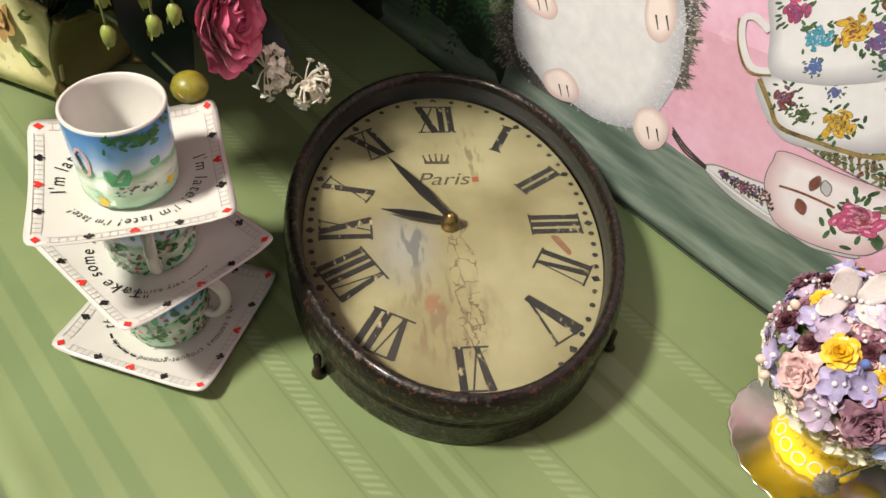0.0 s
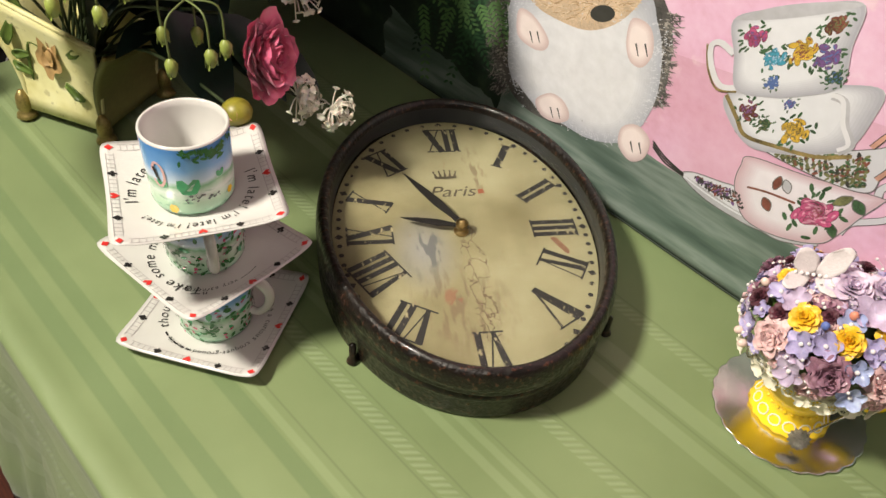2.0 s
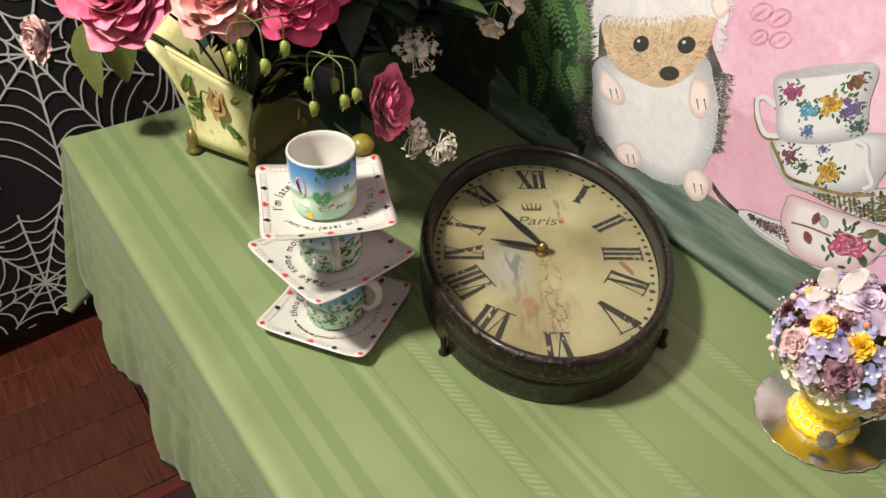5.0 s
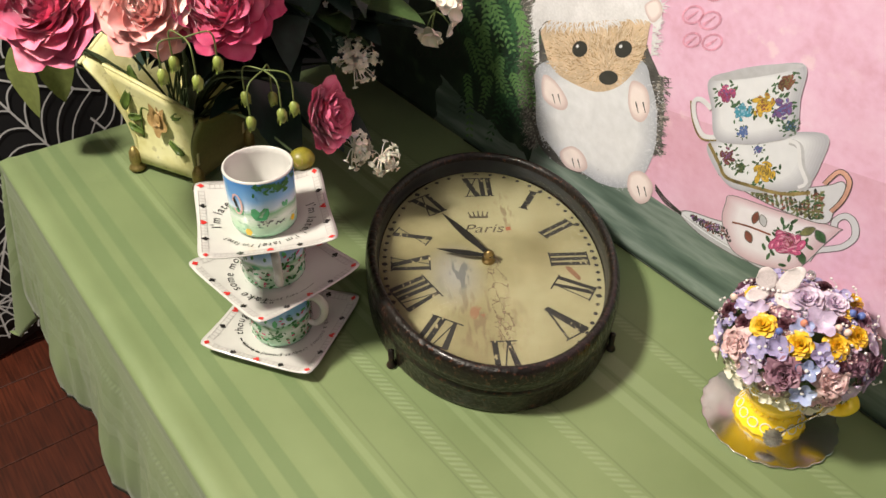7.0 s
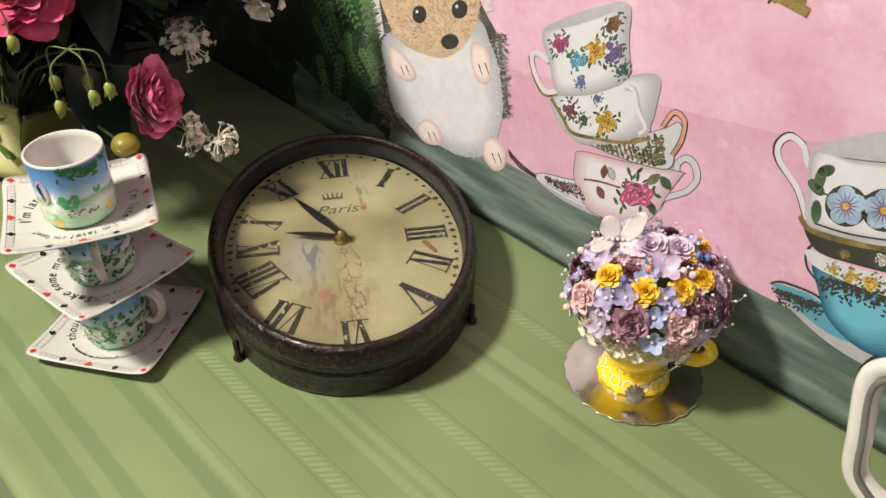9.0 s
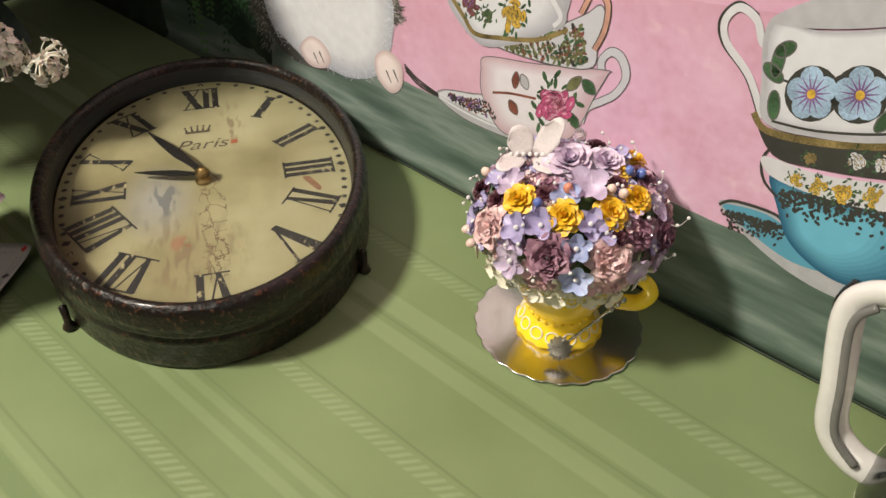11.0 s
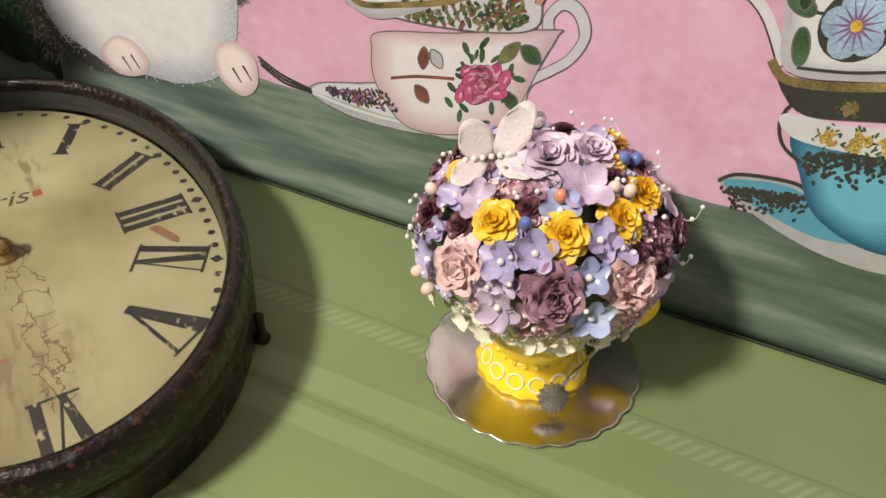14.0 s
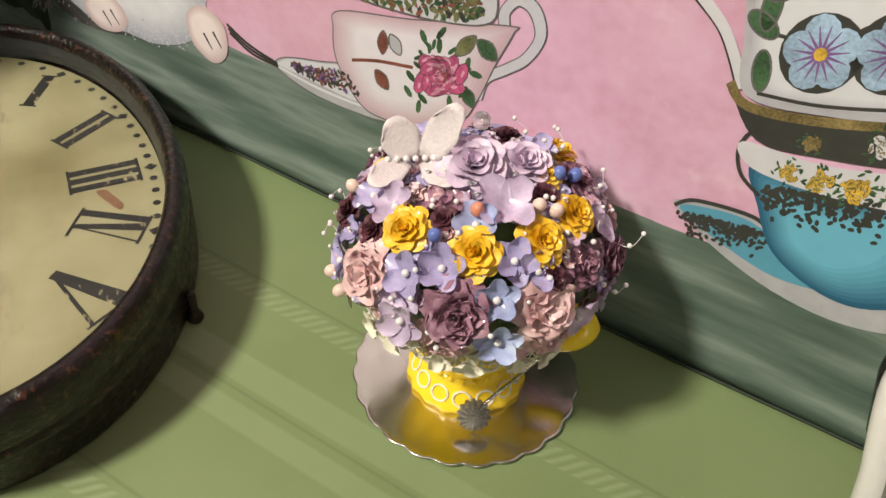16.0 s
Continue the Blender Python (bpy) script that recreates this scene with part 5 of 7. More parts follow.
def big_rose(at, normal, r, material, label, seed, leaves=()):
    rnd = random.Random(seed)
    g = thing("artificial_rose", label, "artificial flower", group="flowers in the planter")
    stalk(g, V(at) - V(normal).normalized() * r * 0.35)
    bloom = part("bloom", ball(r * 0.28, 10, 6, squash=0.7), material, g, m=facing(V(at) - V(normal).normalized() * r * 0.10, normal))
    turn = facing(at, normal, rnd.uniform(0, 6))
    for k in range(11):
        s = k / 10
        n = 6 + int(4 * s)
        for i in range(n):
            L = r * (0.44 + 0.44 * s) * rnd.uniform(0.86, 1.10)
            p = petal(L, r * (0.40 + 0.52 * s) * rnd.uniform(0.85, 1.15), 0.30 - 0.12 * s, 0.16 - 0.40 * s * s, 0.9, 8)
            for v in p.verts:
                f = v.co.y / L
                v.co.z += r * (0.20 - 0.04 * s) * f * noise.noise(v.co * (3.2 / r) + V((k * 5.3, i * 2.9, seed)))
                v.co.y += r * 0.10 * f * f * noise.noise(V((v.co.x * 6 / r, k * 3.7, i * 1.9 + seed)))
            a = 2 * math.pi * (i + 0.5 * (k % 2) + rnd.uniform(-0.3, 0.3)) / n
            part("petal", p, material, bloom, m=turn @ Matrix.Rotation(a, 4, "Z") @ Matrix.Translation((0, r * (0.03 + 0.27 * s), r * (-0.10 - 0.20 * s))) @ Matrix.Rotation(radians(92 - 54 * s + rnd.uniform(-13, 13)), 4, "X") @ Matrix.Rotation(rnd.uniform(-0.35, 0.35) * (1 - s), 4, "Y"))
    part("calyx", ball(r * 0.28, 10, 6, squash=0.7), M_STEM, g, m=facing(V(at) - V(normal).normalized() * r * 0.18, normal))
    for d, L, mat_ in leaves:
        base = V(at) - V(normal).normalized() * r * 0.35
        part("leaf", leaf_mesh(L, L * 0.48), mat_, g, m=Matrix.Translation(base) @ V(d).to_track_quat("Y", "Z").to_matrix().to_4x4())
    return g


CAMW = V((0.78, -0.35, 0.62))   # towards the room, where most blooms face
big_rose((-0.535, 0.158, 1.059), (0.72, -0.30, 0.50), 0.051, M_RASP, "raspberry red full-blown artificial rose above the planter", 1, [((0.3, 0.9, 0.25), 0.075, M_LEAF), ((-0.2, 0.8, -0.2), 0.08, M_LEAFD)])
big_rose((-0.560, 0.096, 1.064), (0.75, -0.45, 0.40), 0.047, M_PEACH, "peach pink full-blown artificial rose above the planter", 2)
big_rose((-0.645, 0.025, 1.054), (0.70, -0.55, 0.45), 0.060, M_HOT, "large hot pink artificial rose on the planter's edge", 3, [((-0.6, -0.7, 0.2), 0.08, M_LEAFL)])
big_rose((-0.482, 0.236, 0.937), (0.66, 0.34, 0.25), 0.037, M_HOT, "small hot pink artificial rose drooping beside the cups", 4)
big_rose((-0.945, -0.020, 0.888), (0.3, -0.9, 0.2), 0.032, M_PALE, "pale pink half-open artificial rose bud", 5, [((0.1, -0.2, -1.0), 0.05, M_LEAF)])
big_rose((-0.60, 0.20, 1.09), (0.5, -0.1, 0.9), 0.045, M_HOT, "hot pink artificial rose at the top of the bunch", 6, [((0.6, 0.6, 0.2), 0.09, M_LEAFD)])


def bud_spray(at, seed, count, droop=0.035):
    """A hanging spray of lime-green buds on thin arching stems."""
    rnd = random.Random(seed)
    g = thing("bud_spray", "drooping spray of lime green artificial flower buds", "artificial flower", group="flowers in the planter")
    top = V(at) + V((0, 0, droop))
    stalk(g, top)
    for k in range(count):
        a = 2 * math.pi * k / count + rnd.uniform(-0.3, 0.3)
        end = V(at) + V((0.026 * math.cos(a), 0.026 * math.sin(a), rnd.uniform(-0.008, 0.004)))
        b = part("bud", lathe([(0, -0.008), (0.0026, -0.007), (0.0046, -0.002), (0.0050, 0.003), (0.0030, 0.007), (0, 0.009)], 10, wave=lambda th, r, z: r * (1 + 0.10 * math.cos(5 * th))), M_BUD, g, "ribbed lime green bud", m=Matrix.Translation(end))
        part("stemlet", tube(smooth_line([top, top.lerp(end, 0.6) + V((0.008 * math.cos(a), 0.008 * math.sin(a), 0.020)), end + V((0, 0, 0.008))], 5), 0.0009, 5), M_STEM, b)
        for q in range(4):
            part("sepal", petal(0.016, 0.0034, 0.1, 0.05), M_BUD, b, m=Matrix.Translation(end + V((0, 0, 0.007))) @ Matrix.Rotation(q * 1.256, 4, "Z") @ Matrix.Rotation(radians(-78 + rnd.uniform(-6, 6)), 4, "X"))


bud_spray((-0.500, 0.105, 1.018), 3, 4, 0.032)
bud_spray((-0.488, 0.172, 0.964), 5, 5, 0.040)


def white_sprig(at, normal, seed, count, spread, kind):
    rnd = random.Random(seed)
    g = thing("white_blossom_sprig", "sprig of tiny white artificial blossoms", "artificial flower", group="flowers in the planter")
    stalk(g, at)
    for k in range(count):
        d = V((rnd.gauss(0, 1), rnd.gauss(0, 1), rnd.gauss(0, 1))).normalized()
        d = (d + V(normal).normalized() * 0.8).normalized()
        end = V(at) + d * spread * rnd.uniform(0.6, 1.0)
        st = part("stemlet", tube([V(at), V(at).lerp(end, 0.5) + V((0, 0, 0.003)), end], 0.0007, 4), M_STEM if kind else M_WHITE, g)
        part("blossom", flat_flower(0.0045 if not kind else kind, 5, rnd), M_WHITE, st, "tiny white blossom", m=facing(end, d, rnd.uniform(0, 6)))


white_sprig((-0.561, 0.317, 0.942), (0.5, 0.0, 0.5), 1, 70, 0.032, 0)
white_sprig((-0.480, 0.262, 0.889), (0.5, 0.4, -0.2), 2, 44, 0.024, 0)
white_sprig((-0.458, 0.284, 0.880), (0.6, 0.5, -0.2), 3, 40, 0.022, 0)
white_sprig((-0.500, 0.388, 1.008), (0.7, -0.3, 0.1), 4, 11, 0.034, 0.016)
white_sprig((-0.55, 0.30, 1.03), (0.5, 0.0, 0.5), 6, 14, 0.026, 0)


def yellow_bud(at):
    g = thing("flower_bud", "yellow-green artificial bud with a pink tip", "artificial flower", group="flowers in the planter")
    stalk(g, at)
    part("bud", ball(0.0135, 14, 10, squash=0.85), simple("yellow_green_bud", (0.30, 0.27, 0.03), 0.4, vary=0.4), g, m=Matrix.Translation(at))
    part("tip", petal(0.011, 0.009, 0.3, -0.3), M_PEACH, g, "pink petal tip", m=facing(V(at) + V((0.0095, -0.0075, 0.0)), (0.6, -0.6, 0.4), 0.4))


yellow_bud((-0.463, 0.191, 0.909))


def foliage(seed, count, centre, size, mats, lo=0.06, hi=0.11):
    """Loose leafy branches, each a stem with its leaves."""
    rnd = random.Random(seed)
    for k in range(count):
        g = thing("leaf_branch", "dark green artificial leaf branch in the planter", "artificial leaves", group="flowers in the planter")
        tip = V(centre) + V((rnd.gauss(0, size[0]), rnd.gauss(0, size[1]), rnd.gauss(0, size[2])))
        random.seed(seed * 50 + k)
        stalk(g, tip, 0.0014)
        root = P_C + V((0, 0, 0.07))
        for q in range(7):
            s = 0.45 + 0.55 * q / 6
            p = root.lerp(tip, s) + V((0, 0, 0.03 * 4 * s * (1 - s)))
            d = V((rnd.gauss(0, 1) + 0.4, rnd.gauss(0, 1), rnd.gauss(0, 0.6) - 0.1))
            L = rnd.uniform(lo, hi)
            part("leaf", leaf_mesh(L, L * 0.46, 0.2, rnd.uniform(-0.4, 0)), rnd.choice(mats), g, m=Matrix.Translation(p) @ d.to_track_quat("Y", "Z").to_matrix().to_4x4())


foliage(11, 8, (-0.57, 0.31, 1.02), (0.04, 0.05, 0.05), (M_LEAFD, M_LEAFD, M_LEAF))
foliage(12, 2, (-0.53, 0.27, 0.90), (0.02, 0.02, 0.02), (M_LEAFD,), 0.06, 0.08)
# Leaves behind the roses, thickened to cast shade on what lies behind.
foliage(15, 6, (-0.60, 0.26, 1.08), (0.03, 0.03, 0.04), (M_LEAFD, M_LEAFD, M_LEAF), 0.07, 0.11)
foliage(17, 6, (-0.55, 0.28, 1.10), (0.03, 0.03, 0.04), (M_LEAFD, M_LEAFD, M_LEAF), 0.07, 0.11)
# This higher set is unseen, added to shade the backdrop.
foliage(16, 5, (-0.64, 0.20, 1.24), (0.04, 0.05, 0.04), (M_LEAFD, M_LEAF), 0.08, 0.13)
foliage(13, 4, (-0.62, 0.32, 1.05), (0.05, 0.05, 0.03), (M_LEAF, M_LEAFD))

# Unseen top of the bunch, added to shade the table behind the clock.
foliage(14, 10, (-0.66, 0.27, 1.17), (0.07, 0.07, 0.05), (M_LEAF, M_LEAFD), 0.08, 0.13)
big_rose((-0.64, 0.24, 1.20), (0.3, -0.1, 0.9), 0.055, M_HOT, "hot pink artificial rose added unseen high in the bunch", 16)
big_rose((-0.70, 0.33, 1.17), (0.2, 0.4, 0.8), 0.055, M_PEACH, "peach artificial rose added unseen high in the bunch", 17)


# Two more unseen sets, added to keep lamp light off the far cloth.
foliage(19, 8, (-0.80, 0.31, 1.12), (0.05, 0.04, 0.04), (M_LEAF, M_LEAFD), 0.09, 0.14)
foliage(18, 6, (-0.60, 0.12, 1.22), (0.05, 0.04, 0.03), (M_LEAF, M_LEAFD), 0.08, 0.13)


def hanging_leaf(at, d, L, material):
    g = thing("rose_leaf", "olive green artificial rose leaf hanging from the bunch", "artificial leaf", group="flowers in the planter")
    stalk(g, at)
    part("leaf", leaf_mesh(L, L * 0.55, 0.25, -0.08), material, g, m=Matrix.Translation(at) @ V(d).to_track_quat("Y", "Z").to_matrix().to_4x4())


hanging_leaf((-0.870, 0.030, 0.930), (0.05, -0.12, -1.0), 0.105, M_LEAFL)
hanging_leaf((-0.858, 0.055, 0.928), (0.20, 0.05, -1.0), 0.082, M_LEAFL)
hanging_leaf((-0.900, 0.022, 0.962), (-0.15, -0.9, 0.1), 0.085, M_LEAFL)
hanging_leaf((-0.560, 0.190, 0.960), (0.55, 0.20, -0.85), 0.110, M_LEAFD)
hanging_leaf((-0.540, 0.225, 0.955), (0.65, 0.35, -0.75), 0.095, M_LEAFD)

# ---- black and white checked enamel jug ----


def jug_material():
    m, t, b = nodes("checked_enamel")
    tc = t.nodes.new("ShaderNodeTexCoord").outputs["Object"]
    sep = t.nodes.new("ShaderNodeSeparateXYZ")
    t.links.new(tc, sep.inputs[0])
    wob = math_node(t, "MULTIPLY", math_node(t, "SUBTRACT", noise_node(t, 30, 2), 0.5), 0.25)
    ang = math_node(t, "ADD", math_node(t, "MULTIPLY", math_node(t, "ARCTAN2", sep.outputs[1], sep.outputs[0]), 10 / (2 * math.pi)), wob)
    zz = math_node(t, "ADD", math_node(t, "DIVIDE", sep.outputs[2], 0.047), math_node(t, "ADD", wob, 0.25))
    par = math_node(t, "ADD", math_node(t, "FLOOR", ang), math_node(t, "FLOOR", zz))
    odd = math_node(t, "GREATER_THAN", math_node(t, "ABSOLUTE", math_node(t, "SUBTRACT", math_node(t, "MODULO", math_node(t, "ADD", par, 40), 2), 0.0)), 0.5)
    white = ramp(t, noise_node(t, 38, 4), [(0.42, (0.76, 0.74, 0.68)), (0.62, (0.70, 0.66, 0.42))])
    t.links.new(mix(t, odd, (0.012, 0.014, 0.012), white), b.inputs["Base Color"])
    b.inputs["Roughness"].default_value, b.inputs["Coat Weight"].default_value = 0.16, 0.5
    return m


def enamel_jug():
    g = thing("enamel_jug", "black and white checked enamel jug with white handle", "jug", (0.284, 0.430, TZ + 0.0012))
    white = simple("white_enamel_handle", (0.70, 0.69, 0.66), 0.22, vary=0.08, relief=0.05, coat=0.4)
    prof = [(0.0, 0.0), (0.072, 0.0), (0.078, 0.004), (0.083, 0.020), (0.084, 0.040), (0.080, 0.065), (0.070, 0.100), (0.058, 0.130), (0.050, 0.155), (0.049, 0.175), (0.053, 0.195), (0.055, 0.2), (0.052, 0.199), (0.046, 0.165), (0.06, 0.09), (0.075, 0.02), (0, 0.01)]
    part("body", lathe(prof, 64), jug_material(), g, "hand-painted check enamel body")
    pts = smooth_line([(-0.074, -0.008, 0.046), (-0.092, -0.012, 0.052), (-0.108, -0.013, 0.068), (-0.115, -0.011, 0.100), (-0.124, -0.005, 0.140), (-0.119, -0.001, 0.154), (-0.102, 0.0, 0.162), (-0.076, 0.0, 0.165), (-0.050, 0.0, 0.152)], 6)
    part("handle", tube(pts, 0.0098, 16, flat=0.70), white, g, "thick white enamel handle")
    dark = simple("black_enamel_band", (0.012, 0.012, 0.012), 0.2)
    part("handle_band", tube([(-0.080, 0.0, 0.1652), (-0.064, 0.0, 0.1605)], 0.0118, 16, flat=0.72), dark, g, "black band on the handle")
    rim = smooth_line([(-0.1215, -0.006, 0.112), (-0.1265, -0.003, 0.132), (-0.1285, -0.001, 0.144), (-0.1245, 0.002, 0.155)], 5)
    part("handle_stripe", tube(rim, 0.0062, 8, flat=0.8), dark, g, "black painted stripe on the handle's back")
    inner = smooth_line([(-0.088, -0.0190, 0.054), (-0.104, -0.0200, 0.070), (-0.111, -0.0180, 0.101), (-0.1195, -0.0120, 0.140), (-0.112, -0.0080, 0.154)], 6)
    part("handle_groove", tube(inner, 0.0026, 6), simple("grey_enamel_line", (0.16, 0.16, 0.15), 0.3), g, "dark line along the handle")


enamel_jug()

# ---- gift card with bow and roses ----


def gift_card():
    g = thing("gift_card", "cream card with a taupe ribbon bow and small roses", "card", (0.094, 0.214, TZ + 0.0012), 36)
    ivory = simple("ivory_card", (0.74, 0.68, 0.57), 0.6, vary=0.06)
    part("card", box(0.178, 0.125, 0.010, 0.001, (0, 0, 0.005)), ivory, g, "thick cream card")
    taupe = simple("taupe_satin_ribbon", (0.24, 0.19, 0.12), 0.35, vary=0.3, sheen=0.4)
    for s, x in ((-1, -0.064), (1, -0.048)):
        loop = smooth_line([(-0.056, 0.040, 0.011), (x + s * 0.008, 0.056, 0.020), (x + s * 0.014, 0.060, 0.014), (-0.056, 0.040, 0.014)], 6)
        part("bow_loop", tube(loop, 0.008, 8, flat=0.14), taupe, g, "loop of taupe satin ribbon")
    part("ribbon", box(0.016, 0.126, 0.0012, 0.0003, (-0.056, 0, 0.0108)), taupe, g)
    rnd = random.Random(3)
    for x, y, r, mm in ((-0.052, 0.030, 0.015, M_PALE), (-0.026, 0.032, 0.012, M_RASP), (-0.036, 0.012, 0.015, M_RASP)):
        part("ribbon_rose", rose_head(r, 5, rnd, 0.1), mm, g, m=Matrix.Translation((x, y, 0.014)))


gift_card()


# ---- cobweb cloth on the neighbouring stand, rug ----
def web_cloth():
    black = simple("black_polyester", (0.008, 0.008, 0.010), 0.7, scale=30, vary=0.4, relief=0.3)
    thread = simple("white_web_print", (0.62, 0.62, 0.62), 0.7, vary=0.1)
    bm, ny, nz = bmesh.new(), 70, 16

    def at(y, z):
        return V((-1.42 + 0.012 * math.sin(y * 17) + 0.02 * noise.noise((y * 3, z * 2, 5)), y, z))

    grid = [[bm.verts.new(at(-1.3 + 2.5 * i / ny, 0.035 + 0.02 * math.sin(i * 0.9) * (j == 0) + 1.25 * j / nz)) for j in range(nz + 1)] for i in range(ny + 1)]
    for i in range(ny):
        for j in range(nz):
            bm.faces.new((grid[i][j], grid[i + 1][j], grid[i + 1][j + 1], grid[i][j + 1]))
    cloth = solo("cobweb_cloth", bm, black, "black cloth printed with white cobwebs hanging to the floor", "cloth")
    cloth.modifiers.new("thickness", "SOLIDIFY").thickness = 0.002
    rnd = random.Random(5)
    for cy, cz, R in ((0.016, 0.669, 0.30), (-0.087, 0.150, 0.22), (0.30, 0.36, 0.24), (-0.42, 0.45, 0.30), (0.52, 0.85, 0.30), (-0.30, 0.95, 0.28), (-0.75, 0.22, 0.25), (0.62, 0.2, 0.24)):
        web = bmesh.new()
        spokes = 11
        offs = [2 * math.pi * k / spokes + rnd.uniform(-0.15, 0.15) for k in range(spokes)]
        far = [R * rnd.uniform(0.75, 1.15) for _ in offs]

        def strand(p, q, sag, width):
            n = 6
            for i in range(n):
                a, b = p.lerp(q, i / n), p.lerp(q, (i + 1) / n)
                mid = V((cy, cz))
                for s, w in ((a, i / n), (b, (i + 1) / n)):
                    s += (mid - s) * sag * 4 * w * (1 - w)
                d = (b - a).normalized()
                nn = V((-d.y, d.x)) * width
                f = [a + nn, a - nn, b - nn, b + nn]
                if all(0.05 < v.y < 1.27 for v in f):
                    web.faces.new([web.verts.new(at(v.x, v.y) + V((0.004, 0, 0))) for v in f])

        c = V((cy, cz))
        for o, r in zip(offs, far):
            strand(c.copy(), c + V((math.cos(o), math.sin(o))) * r, 0, 0.0022)
        for ring in range(1, 7):
            for k in range(spokes):
                j = (k + 1) % spokes
                f = ring / 6.5
                strand(c + V((math.cos(offs[k]), math.sin(offs[k]))) * far[k] * f, c + V((math.cos(offs[j]), math.sin(offs[j]))) * far[j] * f, 0.12, 0.0017)
        part("cobweb", web, thread, cloth, "white printed cobweb", smooth=False)


web_cloth()


def rug():
    g = thing("rug", "dark red patterned rug under the table", "rug", (0.05, -0.45, 0))
    m, t, b = nodes("woven_rug_border")
    tc = t.nodes.new("ShaderNodeTexCoord").outputs["Object"]
    v = t.nodes.new("ShaderNodeTexVoronoi")
    v.inputs["Scale"].default_value = 42
    v.distance = "MANHATTAN"
    t.links.new(tc, v.inputs["Vector"])
    col = ramp(t, v.outputs["Distance"], [(0.25, (0.22, 0.03, 0.03)), (0.4, (0.42, 0.34, 0.24)), (0.55, (0.05, 0.05, 0.05)), (0.8, (0.03, 0.05, 0.04))])
    t.links.new(col, b.inputs["Base Color"])
    b.inputs["Roughness"].default_value = 0.95
    bump(t, b, noise_node(t, 500, 3), 0.6, 0.002)
    part("pile", box(1.86, 1.9, 0.008, 0.003, (0.05, 0, 0.0045)), m, g, "dark patterned field")
    part("guard_band", box(0.034, 1.9, 0.0085, 0.003, (-0.8975, 0, 0.0048)), simple("maroon_band", (0.035, 0.010, 0.010), 0.95, scale=300, relief=0.6), g, "dark maroon guard band")
    part("edging", box(0.020, 1.9, 0.009, 0.003, (-0.9255, 0, 0.005)), simple("dark_red_edging", (0.11, 0.012, 0.016), 0.95, scale=300, relief=0.6), g, "plain dark red edge")


rug()

# floor boards
plank = bpy.data.meshes.new("plank")
pb = box(0.108, 2.99, 0.012, 0.0012, (0, 0, -0.006), 1)
pb.to_mesh(plank)
pb.free()
plank.materials.append(M_FLOOR)
for i in range(54):
    for j in (-1, 1):
        o = new("plank", plank)
        o.parent = floor
        o.location = (-2.94 + 0.11 * i, 1.5 * j + 0.0, 0.0)


# ---- pictures printed on the backdrop: flat shapes lying on the cloth ----
class Sheet:
    """A slanted drawing plane on the backdrop: o is its origin (x, height), ex and ey its unit steps."""

    def __init__(self, o, ex, ey):
        self.o, self.ex, self.ey = V(o), V(ex), V(ey)

    def at(self, p, layer):
        q = self.o + self.ex * p[0] + self.ey * p[1]
        return V((q.x, bd_y(q.y) - 0.0003 - 0.00006 * layer, TZ + q.y))

    def fill(self, outline, layer, bm=None):
        bm = bm or bmesh.new()
        f = bm.faces.new([bm.verts.new(self.at(p, layer)) for p in outline])
        f.normal_update()
        if f.normal.y > 0:
            f.normal_flip()
        if len(outline) > 4:
            bmesh.ops.triangulate(bm, faces=[f])
        return bm

    def stroke(self, points, width, layer, bm=None, taper=1.0, soft=True):
        bm = bm or bmesh.new()
        pts = [V((q[0], q[1])) for q in (smooth_line([(p[0], p[1], 0) for p in points], 6) if soft else points)]
        rows, n = [], len(pts)
        for i, p in enumerate(pts):
            d = (pts[min(i + 1, n - 1)] - pts[max(0, i - 1)]).normalized()
            s = V((-d.y, d.x)) * width / 2 * (1 + (taper - 1) * i / (n - 1))
            rows.append((bm.verts.new(self.at(p + s, layer)), bm.verts.new(self.at(p - s, layer))))
        for (a, b), (c, d) in zip(rows, rows[1:]):
            f = bm.faces.new((a, b, d, c))
            f.normal_update()
            if f.normal.y > 0:
                f.normal_flip()
        return bm


def oval(cx, cy, rx, ry, turn=0.0, n=18):
    c, s = math.cos(turn), math.sin(turn)
    return [(cx + rx * math.cos(q) * c - ry * math.sin(q) * s, cy + rx * math.cos(q) * s + ry * math.sin(q) * c) for q in [2 * math.pi * i / n for i in range(n)]]


def soft(points, steps=5):
    return [(p.x, p.y) for p in smooth_line([(a, b, 0) for a, b in points], steps, True)]


def ink(name, colour, vary=0.25, scale=60, rough=0.6):
    return simple(name, colour, rough, scale=scale, vary=vary, relief=0.1)


I_WHITE = ink("print_white", (0.72, 0.72, 0.76), 0.14, 25)
I_SHADE = ink("print_pale_grey", (0.50, 0.50, 0.54), 0.25, 40)
I_DARK = ink("print_dark_line", (0.045, 0.045, 0.04), 0.3)
I_GREEN = ink("print_leaf_green", (0.055, 0.125, 0.055), 0.9, 260)
I_OLIVE = ink("print_olive", (0.19, 0.20, 0.085), 0.8, 260)
I_PINK = ink("print_rose_pink", (0.56, 0.10, 0.24), 0.7, 220)
I_PINKL = ink("print_light_pink", (0.78, 0.36, 0.50), 0.5, 220)
I_RED = ink("print_brown_red", (0.26, 0.085, 0.06), 0.8, 240)
I_YELLOW = ink("print_yellow", (0.72, 0.45, 0.06), 0.7, 240)
I_BLUE = ink("print_mid_blue", (0.10, 0.17, 0.42), 0.5)
I_SKY = ink("print_sky_blue", (0.07, 0.36, 0.52), 0.3, 20)
I_PALEB = ink("print_pale_blue", (0.40, 0.56, 0.80), 0.6, 220)
